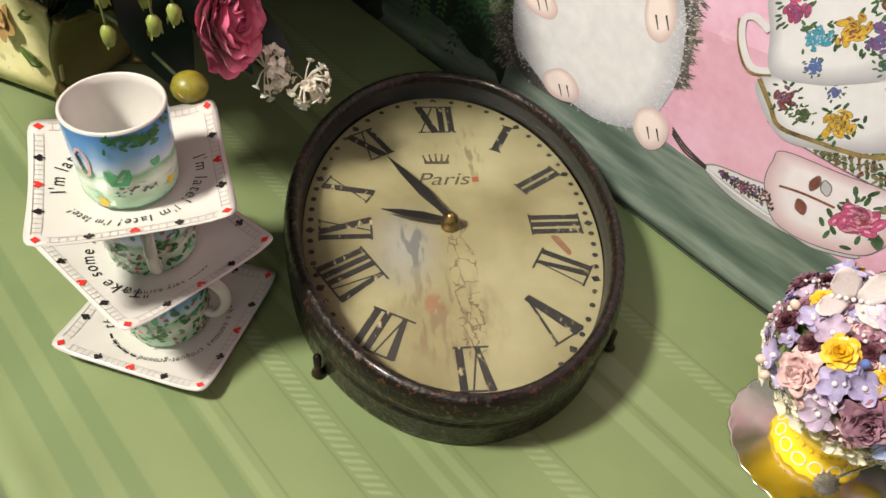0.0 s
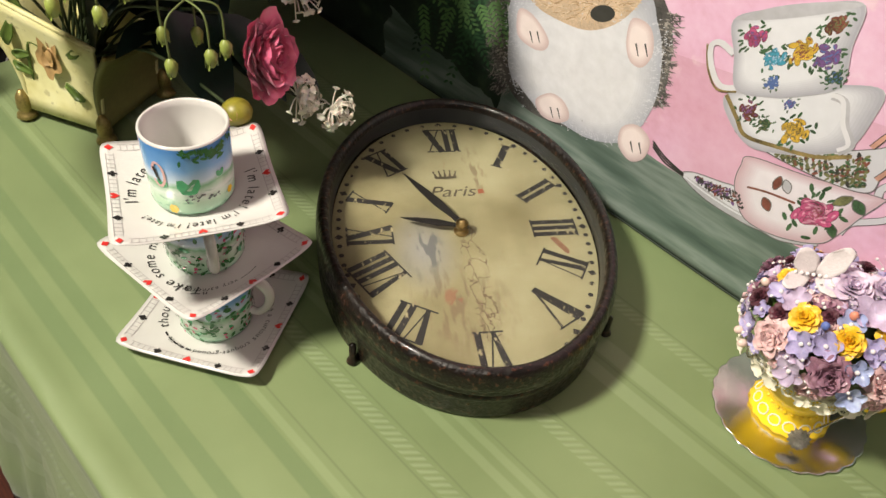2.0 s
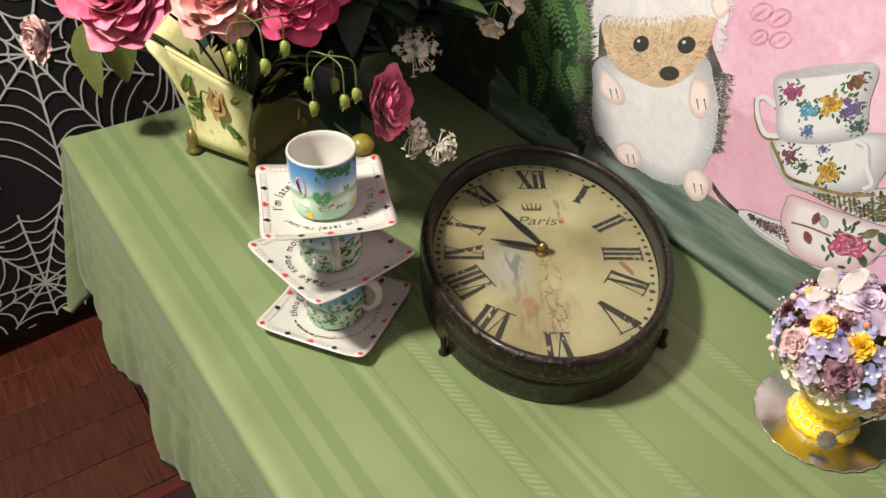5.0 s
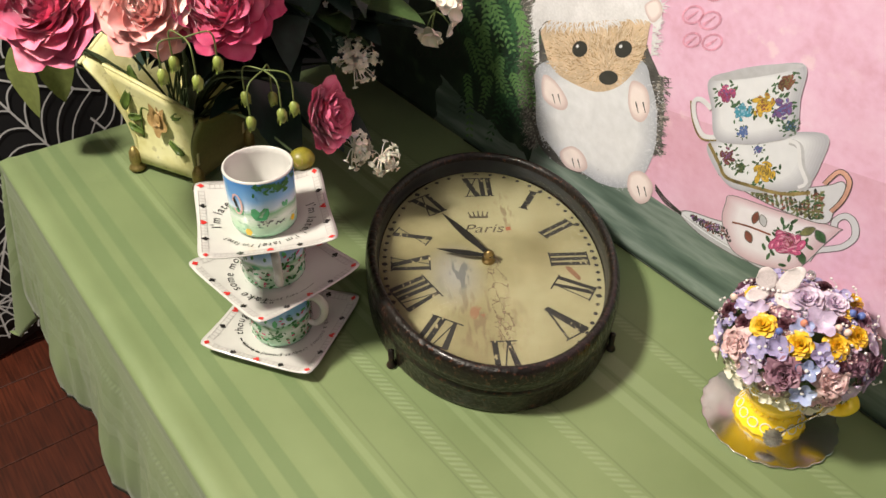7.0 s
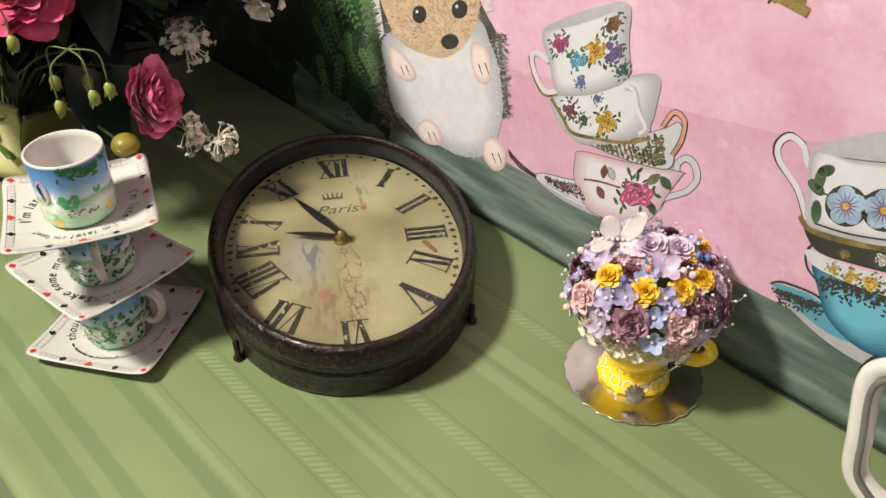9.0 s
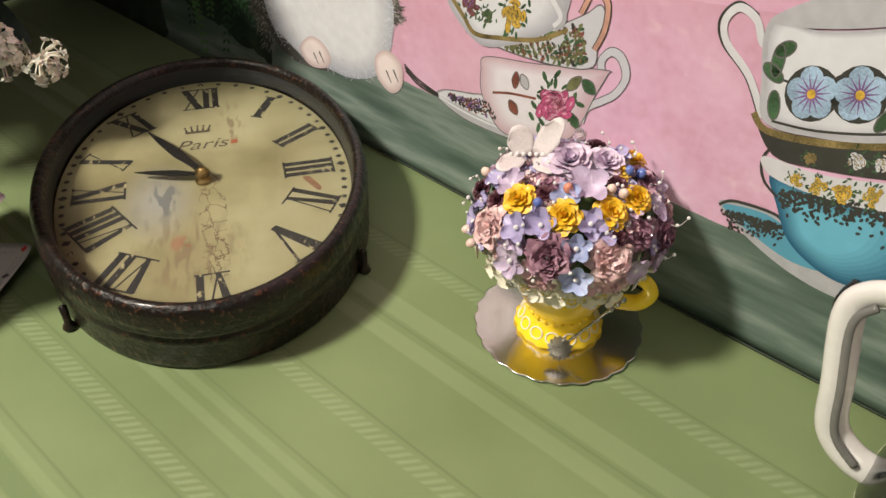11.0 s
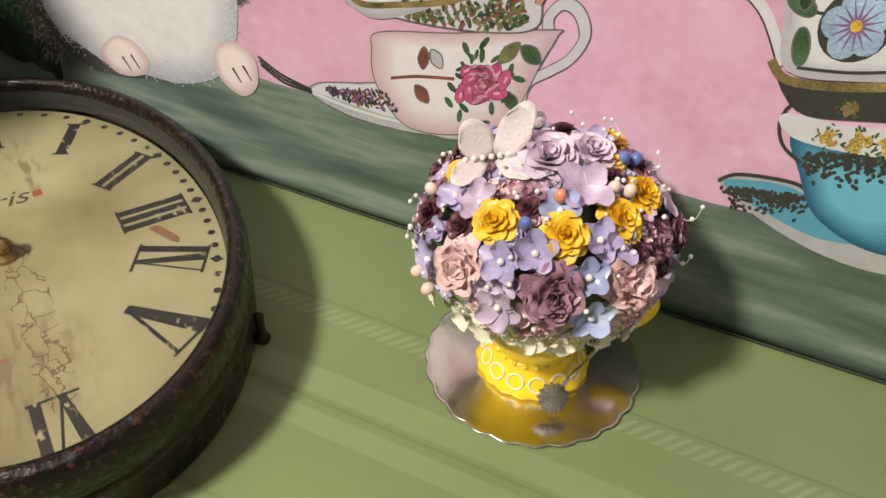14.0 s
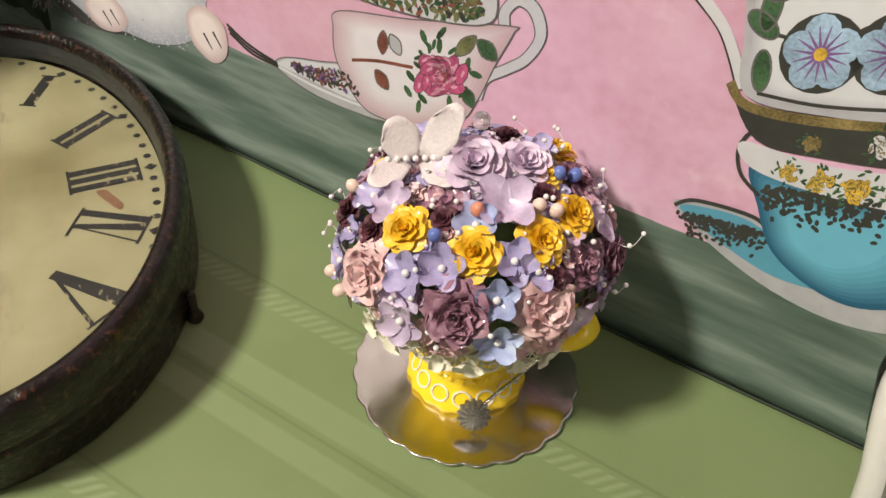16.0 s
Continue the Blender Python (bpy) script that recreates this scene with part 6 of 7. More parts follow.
I_PURP = ink("print_purple", (0.20, 0.10, 0.28), 0.4)
I_GOLD = ink("print_gold", (0.28, 0.21, 0.08), 0.9, 260)


def pic(name, bm, material, parent=None, label=""):
    return part(name, bm, material, parent or BACKDROP, label, smooth=False)


def tones(name, light, dark, steps=5, vary=0.1):
    return [ink(name, tuple(d + (l - d) * k / (steps - 1) for l, d in zip(light, dark)), vary, 30) for k in range(steps)]


T_CHINA = tones("print_china_tone", (0.74, 0.75, 0.80), (0.42, 0.42, 0.48), 9)
T_BLUE = tones("print_blue_tone", (0.16, 0.50, 0.68), (0.02, 0.12, 0.22), 9)
T_FUR = tones("print_fur_tone", (0.76, 0.77, 0.82), (0.46, 0.48, 0.55), 10, 0.16)
T_PAW = tones("print_paw_tone", (0.90, 0.79, 0.78), (0.66, 0.52, 0.52), 6)


def modelled(sheet, outline, layer, parent, inks, shift=(-0.06, 0.04), shrink=0.42, edge=None):
    """Printed roundness: the outline again and again, each smaller and lighter, drawn towards the light."""
    n = len(outline)
    cx, cy = sum(p[0] for p in outline) / n, sum(p[1] for p in outline) / n
    wide = max(p[0] for p in outline) - min(p[0] for p in outline)
    for k, tone in enumerate(inks):
        q = 1 - shrink * (k + 0.3) / len(inks)
        dx, dy = shift[0] * wide * (1 - q) * 3, shift[1] * wide * (1 - q) * 3
        pic("printed_tone", sheet.fill([(cx + dx + (x - cx) * q, cy + dy + (y - cy) * q) for x, y in outline], layer + 0.06 * (k + 1)), tone, parent)
    if edge:
        pic("printed_outline", sheet.stroke(list(outline) + [outline[0]], edge, layer + 0.9, soft=False), I_DARK, parent)


def posy(sheet, parent, flowers, layer, seed):
    """Printed flowers: (x, y, radius, petal ink, heart ink): ragged petals in two tones, with small leaves around."""
    rnd = random.Random(seed)
    for x, y, r, a, b in flowers:
        lv = bmesh.new()
        for k in range(14):
            q = rnd.uniform(0, 6.28)
            d = rnd.uniform(0.9, 1.45) * r
            sheet.fill(oval(x + d * math.cos(q), y + d * math.sin(q), 0.26 * r, 0.11 * r, q + rnd.gauss(0, 0.7), 7), layer + 0.02 * k, lv)
        pic("printed_leaves", lv, I_GREEN, parent)
        fl, tone, rim = bmesh.new(), bmesh.new(), bmesh.new()
        for ring, n in ((0.66, 11), (0.38, 8), (0.12, 4)):
            for k in range(n):
                q = k * 6.283 / n + rnd.uniform(-0.5, 0.5)
                s = rnd.uniform(0.55, 1.25)
                out = ring * rnd.uniform(0.7, 1.35)
                c = (x + out * r * math.cos(q), y + out * r * math.sin(q))
                way = q + rnd.uniform(0.4, 1.9)
                sheet.fill(oval(*c, 0.33 * r * s, 0.19 * r * s, way, 8), layer + 0.6 + 0.03 * k - ring * 0.5, fl)
                sheet.fill(oval(*c, 0.352 * r * s, 0.212 * r * s, way, 8), layer + 0.58 + 0.03 * k - ring * 0.5, rim)
                if rnd.random() < 0.75:
                    sheet.fill(oval(c[0] + rnd.uniform(-0.1, 0.1) * r, c[1] + rnd.uniform(-0.1, 0.1) * r, rnd.uniform(0.10, 0.22) * r, 0.06 * r, way + rnd.uniform(-0.4, 0.4), 6), layer + 1.1 + 0.02 * k, tone)
        pic("printed_petals", fl, a, parent)
        pic("printed_contour", rim, I_DARK, parent)
        pic("printed_shading", tone, b, parent)


def cup_shape(x, y, top, low, high, lean=0.0, lip=0.06):
    """Outline of a printed cup: centre of its lip, half widths above and below, height."""
    return soft([(x - top, y), (x - 0.45 * top, y + lip * 1.6), (x + 0.45 * top, y + lip * 1.6), (x + top, y), (x + 0.93 * top + 0.3 * lean, y - 0.45 * high), (x + low + lean, y - 0.92 * high), (x + lean + 0.3 * low, y - high - lip * 0.6), (x + lean - 0.3 * low, y - high - lip * 0.6), (x - low + lean, y - 0.92 * high), (x - 0.93 * top + 0.3 * lean, y - 0.45 * high)])


# stack of floral cups with a rose cup at its foot
S1 = Sheet((-0.1453, 0.1896), (0.0577, 0.0331), (-0.0105, 0.0604))
rr = random.Random(2)


def scatter(sheet, parent, upper, lower, count, size, layer, inks, dense=1.0):
    """Small printed strokes strewn over the strip between two lines."""
    up, lo = smooth_line([(x, y, 0) for x, y in upper], 8), smooth_line([(x, y, 0) for x, y in lower], 8)
    meshes = [bmesh.new() for _ in inks]
    for k in range(count):
        a = rr.random()
        p = up[int(a * (len(up) - 1))].lerp(lo[int(a * (len(lo) - 1))], rr.random() ** dense)
        q = size * rr.uniform(0.6, 1.3)
        sheet.fill(oval(p.x, p.y, q, q * 0.45, rr.uniform(0, 3.14), 6), layer + 0.002 * k, meshes[rr.randrange(len(inks))])
    for bm, tone in zip(meshes, inks):
        pic("printed_sprigs", bm, tone, parent)


I_LINE = ink("print_grey_contour", (0.16, 0.15, 0.15), 0.5, 200)


def edged(name, sheet, outline, layer, tone, parent, line=0.03, label=""):
    """A printed shape with its dark contour."""
    ob = pic(name, sheet.fill(outline, layer), tone, parent, label)
    pic("printed_contour", sheet.stroke(list(outline) + [outline[0]], line * 0.7, layer + 0.1, soft=False), I_LINE, ob)
    return ob


dish = soft([(-1.50, -0.74), (-1.3, -0.72), (-0.88, -0.84), (-0.4, -1.0), (0.3, -1.5), (0.72, -1.80), (0.2, -1.80), (-0.11, -1.67), (-0.42, -1.55), (-1.03, -1.22), (-1.43, -0.88)])
sauc = edged("printed_saucer", S1, dish, 0, I_SHADE, BACKDROP, 0.02, "printed white saucer")
pic("printed_well", S1.fill(soft([(-1.46, -0.76), (-1.28, -0.74), (-0.88, -0.86), (-0.4, -1.02), (-0.2, -1.40), (-0.5, -1.36), (-1.0, -1.06), (-1.36, -0.84)]), 1), T_CHINA[7], sauc)
pic("printed_rim", S1.stroke([(-1.46, -0.80), (-1.0, -1.12), (-0.45, -1.42), (0.0, -1.58)], 0.03, 1.4), T_CHINA[8], sauc)
scatter(S1, sauc, [(-1.25, -0.80), (-0.9, -0.90), (-0.52, -1.02)], [(-1.2, -0.90), (-0.85, -1.12), (-0.40, -1.34)], 190, 0.036, 2, (I_PURP, I_DARK, I_RED, I_DARK))
for off in (-0.05, 0.0, 0.05):
    pic("printed_spoon", S1.stroke([(-2.05, -0.24 + off), (-1.81, -0.53 + off), (-1.47, -0.78 + off * 0.4)], 0.03, 0.2), I_DARK, sauc, "dark printed spoon handle")
body = soft([(-0.43, -0.40), (0.38, -0.66), (1.36, -0.93), (1.39, -1.0), (1.2, -1.23), (0.95, -1.57), (0.72, -1.76), (0.2, -1.74), (-0.25, -1.58), (-0.48, -1.35), (-0.62, -0.88), (-0.56, -0.55)])
cd = edged("printed_cup", S1, body, 2, I_SHADE, BACKDROP, 0.02, "printed white cup with a pink rose")
modelled(S1, body, 2, cd, tones("print_rosy_tone", (0.80, 0.76, 0.82), (0.62, 0.44, 0.50), 9), (-0.03, 0.02), 0.40)
loop = [(1.31, -0.95), (1.33, -0.80), (1.47, -0.73), (1.6, -0.85), (1.63, -1.08), (1.48, -1.25), (1.29, -1.31), (1.06, -1.37), (0.95, -1.55)]
pic("printed_outline", S1.stroke(loop, 0.118, 1.5), I_LINE, cd)
pic("printed_handle", S1.stroke(loop, 0.095, 1.7), T_CHINA[5], cd)
posy(S1, cd, [(0.56, -1.26, 0.30, I_PINK, I_PINKL), (0.60, -1.24, 0.21, I_PINKL, I_PINK), (0.63, -1.25, 0.12, I_PINK, I_RED)], 4, 5)
for x, y, turn, r, tone in ((0.01, -0.81, 1.3, 0.12, I_RED), (0.15, -0.86, 1.9, 0.12, I_SHADE), (-0.10, -1.18, 2.0, 0.13, I_RED), (0.91, -1.02, 0.5, 0.14, I_OLIVE), (1.12, -1.10, 2.2, 0.14, I_GREEN), (0.86, -1.52, 1.9, 0.12, I_GREEN)):
    edged("printed_leaf", S1, soft([(x + math.cos(turn) * r, y + math.sin(turn) * r), (x - math.sin(turn) * r * 0.55, y + math.cos(turn) * r * 0.55), (x - math.cos(turn) * r, y - math.sin(turn) * r), (x + math.sin(turn) * r * 0.55, y - math.cos(turn) * r * 0.55)], 3), 3.2, tone, cd, 0.022)
pic("printed_stem", S1.stroke([(-0.42, -0.91), (-0.1, -0.98), (0.30, -1.12)], 0.035, 3.0), I_RED, cd)
band = soft([(-0.66, 0.02), (-0.04, -0.10), (0.63, -0.25), (1.14, -0.22), (1.36, -0.16), (1.42, -0.30), (1.30, -0.55), (1.20, -0.86), (0.73, -0.76), (0.04, -0.45), (-0.60, -0.08)])
cc = edged("printed_cup", S1, band, 5, T_CHINA[5], BACKDROP, 0.022, "printed cup with a dense green pattern")
scatter(S1, cc, [(-0.60, 0.0), (-0.04, -0.16), (0.63, -0.30), (1.12, -0.32)], [(-0.56, -0.06), (0.04, -0.42), (0.73, -0.72), (1.14, -0.80)], 420, 0.045, 6, (I_OLIVE, I_DARK, I_GREEN, I_OLIVE, I_RED))
edge_loop = [(1.10, -0.20), (1.30, 0.0), (1.46, -0.16), (1.40, -0.45), (1.24, -0.66)]
pic("printed_outline", S1.stroke(edge_loop, 0.09, 5.4), I_DARK, cc)
pic("printed_handle", S1.stroke(edge_loop, 0.065, 5.7), ink("print_peach", (0.62, 0.34, 0.26), 0.3), cc)
cb = pic("printed_cup", S1.fill(cup_shape(0.08, 0.58, 1.0, 0.66, 0.88, 0.10), 7), I_SHADE, label="printed white cup with burgundy and yellow flowers")
modelled(S1, cup_shape(0.08, 0.58, 1.0, 0.66, 0.88, 0.10), 7, cb, T_CHINA, (-0.04, 0.03), 0.34)
pic("printed_edge", S1.stroke([(-0.9, 0.58), (-0.7, 0.2), (-0.55, -0.06), (-0.1, -0.22), (0.45, -0.36), (0.9, -0.34)], 0.06, 8), I_GOLD, cb)
posy(S1, cb, [(-0.55, 0.34, 0.15, I_RED, I_PURP), (0.12, 0.02, 0.20, I_YELLOW, I_GOLD), (0.0, 0.42, 0.09, I_BLUE, I_PURP), (-0.30, 0.12, 0.12, I_GREEN, I_OLIVE)], 9, 6)
pic("printed_handle", S1.stroke([(0.52, 0.52), (0.68, 0.42), (0.74, 0.1), (0.86, -0.18), (0.72, -0.28)], 0.10, 10), I_SHADE, cb)
pic("printed_handle", S1.stroke([(0.50, 0.54), (0.65, 0.45), (0.71, 0.12), (0.82, -0.16), (0.70, -0.25)], 0.06, 11), I_WHITE, cb)
ca = pic("printed_cup", S1.fill(cup_shape(-0.12, 1.66, 0.80, 0.68, 1.10, 0.03), 12), I_SHADE, label="printed white cup with a colourful posy")
modelled(S1, cup_shape(-0.12, 1.66, 0.80, 0.68, 1.10, 0.03), 12, ca, T_CHINA, (-0.05, 0.01), 0.34)
pic("printed_inside", S1.fill(soft([(-0.90, 1.67), (-0.4, 1.77), (0.2, 1.76), (0.66, 1.67), (0.2, 1.61), (-0.4, 1.61)]), 12.8), I_SHADE, ca)
pic("printed_handle", S1.stroke([(-0.72, 0.68), (-1.0, 0.72), (-1.16, 1.0), (-1.20, 1.32), (-1.06, 1.36), (-0.86, 1.18)], 0.085, 11.5), I_WHITE, ca)
pic("printed_outline", S1.stroke([(-0.76, 0.62), (-1.06, 0.68), (-1.22, 1.0), (-1.26, 1.36)], 0.03, 11), I_GOLD, ca)
posy(S1, ca, [(-0.60, 1.40, 0.17, I_PINK, I_PURP), (0.05, 1.15, 0.20, I_YELLOW, I_RED), (0.40, 1.45, 0.15, I_RED, I_OLIVE), (0.36, 1.05, 0.17, I_PURP, I_BLUE), (-0.30, 1.08, 0.15, I_SKY, I_PALEB), (-0.28, 0.74, 0.10, I_BLUE, I_BLUE), (0.5, 0.78, 0.12, I_GREEN, I_BLUE)], 13, 7)

# stack of blue pansy cups
S2 = Sheet((0.0857, 0.1792), (0.0283, 0.0123), (-0.0083, 0.0344))
bs = pic("printed_saucer", S2.fill(soft([(-1.88, -1.36), (-1.5, -1.28), (-0.6, -1.5), (0.2, -2.2), (1.2, -2.75), (2.6, -2.9), (3.4, -2.6), (2.6, -3.25), (1.2, -3.35), (0.0, -2.95), (-1.1, -2.2)]), 0), I_SHADE, label="printed blue saucer")
pic("printed_well", S2.fill(soft([(-1.78, -1.42), (-1.45, -1.36), (-0.6, -1.58), (0.1, -2.2), (0.7, -2.7), (-0.2, -2.55), (-1.1, -2.0)]), 1), T_BLUE[5], bs)
pic("printed_outline", S2.stroke([(-1.88, -1.36), (-1.5, -1.26), (-0.6, -1.48), (-0.3, -1.75)], 0.07, 1.6), I_DARK, bs)
sp = bmesh.new()
for k in range(200):
    s = rr.random()
    S2.fill(oval(-1.7 + 1.3 * s + rr.gauss(0, 0.05), -1.48 - 0.25 * s - abs(rr.gauss(0, 0.16)), 0.05, 0.033, rr.uniform(0, 3), 6), 2 + 0.004 * k, sp)
pic("printed_sprigs", sp, I_DARK, bs)
bb = pic("printed_cup", S2.fill(soft([(-0.62, -0.60), (0.5, -1.0), (1.8, -1.15), (2.9, -1.0), (2.85, -1.8), (2.3, -2.6), (1.3, -2.95), (0.5, -2.75), (-0.25, -2.1), (-0.52, -1.3)]), 3), T_BLUE[0], label="printed blue cup")
modelled(S2, soft([(-0.62, -0.60), (0.5, -1.0), (1.8, -1.15), (2.9, -1.0), (2.85, -1.8), (2.3, -2.6), (1.3, -2.95), (0.5, -2.75), (-0.25, -2.1), (-0.52, -1.3)]), 3, bb, T_BLUE, (-0.07, 0.0), 0.6)
sp = bmesh.new()
for k in range(420):
    s = rr.random()
    S2.fill(oval(-0.45 + 3.2 * s, -0.95 - 0.38 * s - abs(rr.gauss(0, 0.24)), 0.055, 0.036, rr.uniform(0, 3), 6), 4 + 0.003 * k, sp)
pic("printed_sprigs", sp, I_DARK, bb)
pic("printed_handle", S2.stroke([(-0.55, -0.05), (-0.75, -0.2), (-0.85, -0.45), (-0.78, -0.8), (-0.5, -1.12)], 0.06, 4.6), I_DARK, bb)
yb = pic("printed_band", S2.fill(soft([(-0.78, -0.25), (0.4, -0.60), (1.8, -0.72), (3.0, -0.6), (2.95, -1.2), (1.8, -1.30), (0.5, -1.08), (-0.62, -0.68)]), 5), I_WHITE, bb, "cream band with yellow flowers")
posy(S2, yb, [(-0.1, -0.72, 0.16, I_YELLOW, I_OLIVE), (0.35, -0.85, 0.2, I_YELLOW, I_OLIVE), (0.85, -0.95, 0.22, I_YELLOW, I_GOLD), (1.4, -1.0, 0.2, I_YELLOW, I_OLIVE), (1.95, -1.02, 0.2, I_YELLOW, I_OLIVE), (2.4, -1.0, 0.2, I_YELLOW, I_GOLD)], 6, 9)
db = pic("printed_band", S2.fill(soft([(-0.98, 0.62), (-0.7, 0.30), (0.4, 0.08), (1.8, 0.02), (3.1, 0.1), (3.0, -0.55), (1.8, -0.66), (0.4, -0.50), (-0.6, -0.22)]), 7.5), I_DARK, label="printed dark cup with gold rim")
pic("printed_rim", S2.stroke([(-0.98, 0.62), (-0.7, 0.26), (0.4, 0.02), (1.8, -0.05), (3.1, 0.02)], 0.14, 8.5), I_GOLD, db)
posy(S2, db, [(1.1, -0.32, 0.2, I_WHITE, I_GOLD), (1.6, -0.36, 0.18, I_WHITE, I_GOLD), (0.2, -0.28, 0.14, I_GOLD, I_GOLD)], 8.6, 10)
wc = pic("printed_cup", S2.fill(soft([(-0.62, 2.25), (0.3, 2.02), (1.6, 1.95), (3.1, 2.1), (2.95, 1.2), (2.6, 0.2), (1.5, 0.02), (0.3, 0.12), (-0.75, 0.42), (-0.80, 1.2)]), 9), I_SHADE, label="printed white cup with blue pansies")
modelled(S2, soft([(-0.62, 2.25), (0.3, 2.02), (1.6, 1.95), (3.1, 2.1), (2.95, 1.2), (2.6, 0.2), (1.5, 0.02), (0.3, 0.12), (-0.75, 0.42), (-0.80, 1.2)]), 8.8, wc, T_CHINA, (-0.03, 0.02), 0.22)
pic("printed_inside", S2.fill(soft([(-0.6, 2.28), (0.6, 2.60), (2.0, 2.65), (3.1, 2.2), (1.8, 1.98), (0.3, 2.05)]), 9.5), I_SHADE, wc)
pic("printed_handle", S2.stroke([(-0.80, 0.52), (-1.05, 1.3), (-1.50, 1.95), (-1.52, 2.35), (-1.20, 2.55), (-0.86, 2.3), (-0.76, 1.9), (-0.5, 1.75)], 0.15, 8.2), I_WHITE, wc)
pic("printed_outline", S2.stroke([(-0.88, 0.52), (-1.13, 1.3), (-1.60, 1.95), (-1.62, 2.40), (-1.22, 2.64), (-0.82, 2.38)], 0.055, 8.0), I_DARK, wc)
pic("printed_outline", S2.stroke([(-0.5, 1.25), (0.3, 1.05), (0.9, 1.25), (1.8, 1.0), (2.8, 1.2)], 0.05, 9.8), I_DARK, wc)
pic("printed_outline", S2.stroke([(-0.6, 0.45), (0.3, 0.25), (1.5, 0.18), (2.6, 0.3)], 0.05, 9.8), I_DARK, wc)
for px, py in ((0.20, 0.93), (1.10, 0.88), (2.1, 0.93)):
    pe = bmesh.new()
    for k in range(5):
        q = 0.3 + k * 1.257
        S2.fill(oval(px + 0.25 * math.cos(q), py + 0.25 * math.sin(q), 0.25, 0.235, q, 12), 10.5 + 0.05 * k, pe)
    fl = pic("printed_pansy", pe, I_PALEB, wc, "pale blue pansy")
    pic("printed_outline", S2.fill(oval(px, py, 0.53, 0.51, 0, 20), 10.2), I_DARK, fl)
    ve = bmesh.new()
    for k in range(15):
        q = k * 0.419
        S2.stroke([(px + 0.08 * math.cos(q), py + 0.08 * math.sin(q)), (px + 0.36 * math.cos(q), py + 0.36 * math.sin(q))], 0.045, 11.2, ve, 0.2, False)
    pic("printed_veins", ve, I_PURP, fl)
    pic("printed_heart", S2.fill(oval(px, py, 0.09, 0.09, 0, 8), 11.6), I_YELLOW, fl)
for x, y, t, r in ((-0.45, 1.55, 1.3, 0.3), (-0.3, 1.75, 0.3, 0.22), (-0.55, 0.75, 1.5, 0.28), (1.6, 0.45, 0.8, 0.3), (-0.55, 1.35, 2.4, 0.25)):
    edged("printed_leaf", S2, oval(x, y, r, 0.13, t), 10, I_GREEN, wc, 0.04)

# brass key
S3 = Sheet((0.0061, 0.3747), (0.0385, 0.0133), (-0.0086, 0.0403))
sh = pic("printed_key", S3.stroke([(-0.42, -0.52), (0.25, 0.45), (0.9, 1.45)], 0.17, 1, soft=False), I_GOLD, label="printed brass key")
pic("printed_outline", S3.stroke([(-0.48, -0.55), (0.17, 0.45), (0.82, 1.46)], 0.045, 1.4, soft=False), I_DARK, sh)
pic("printed_bit", S3.fill([(-0.22, -0.12), (0.12, -0.16), (0.18, -0.32), (0.42, -0.30), (0.44, -0.50), (0.22, -0.52), (0.20, -0.62), (0.30, -0.68), (0.22, -0.84), (-0.38, -0.50)], 1.2), I_GOLD, sh)

# hedgehog toy picture
S4 = Sheet((-0.3701, 0.1614), (0.0865, 0.0382), (-0.0036, 0.0715))
F_WHITE = simple("print_white_fur", (0.76, 0.75, 0.78), 0.75, scale=120, vary=0.22, relief=0.5)
F_TAN = simple("print_tan_fur", (0.66, 0.50, 0.35), 0.75, scale=160, vary=0.4, relief=0.6)
F_PINK = simple("print_pink_felt", (0.72, 0.48, 0.44), 0.75, scale=80, vary=0.15)
F_QUILL = simple("print_grey_quills", (0.10, 0.095, 0.09), 0.7, scale=200, vary=0.8)
F_QUILL2 = simple("print_pale_quills", (0.36, 0.33, 0.30), 0.7, scale=200, vary=0.5)
back = pic("printed_toy", S4.fill(soft([(-1.12, 1.9), (-1.28, 1.0), (-1.30, 0.3), (-1.16, -0.4), (-0.80, -1.0), (-0.2, -1.3), (0.6, -1.35), (1.15, -0.8), (1.24, -0.2), (1.16, 0.4), (0.9, 1.0), (0.7, 1.9)]), 0), F_QUILL, label="printed picture of a white-bellied toy hedgehog")
for mat_, seed, lay in ((F_QUILL2, 1, 0.6), (F_QUILL, 2, 0.9)):
    q = bmesh.new()
    r2 = random.Random(seed)
    for k in range(850):
        s = r2.random()
        x, y = (-1.20 + 0.24 * abs(s - 0.55) + r2.gauss(0, 0.08), 1.9 - 2.75 * s) if k % 5 else (1.14 + r2.gauss(0, 0.05), 0.5 - 1.3 * s)
        a = r2.uniform(2.2, 4.6) if k % 5 else r2.uniform(-1.6, 0.2)
        S4.stroke([(x, y), (x + 0.10 * math.cos(a), y + 0.10 * math.sin(a))], 0.020, lay + 0.0003 * k, q, 0.2, False)
    pic("printed_quills", q, mat_, back)
pic("printed_belly", S4.fill(soft([(-0.86, 0.78), (-1.0, 0.1), (-0.98, -0.45), (-0.72, -0.98), (-0.2, -1.22), (0.35, -1.48), (0.85, -1.42), (1.12, -0.85), (1.14, -0.2), (1.02, 0.35), (0.7, 0.8)]), 2), T_FUR[0], back, "white fur belly")
modelled(S4, soft([(-0.86, 0.78), (-1.0, 0.1), (-0.98, -0.45), (-0.72, -0.98), (-0.2, -1.22), (0.35, -1.48), (0.85, -1.42), (1.12, -0.85), (1.14, -0.2), (1.02, 0.35), (0.7, 0.8)]), 2, back, T_FUR, (0.02, -0.02), 0.34)
edge_fur = bmesh.new()
r2 = random.Random(41)
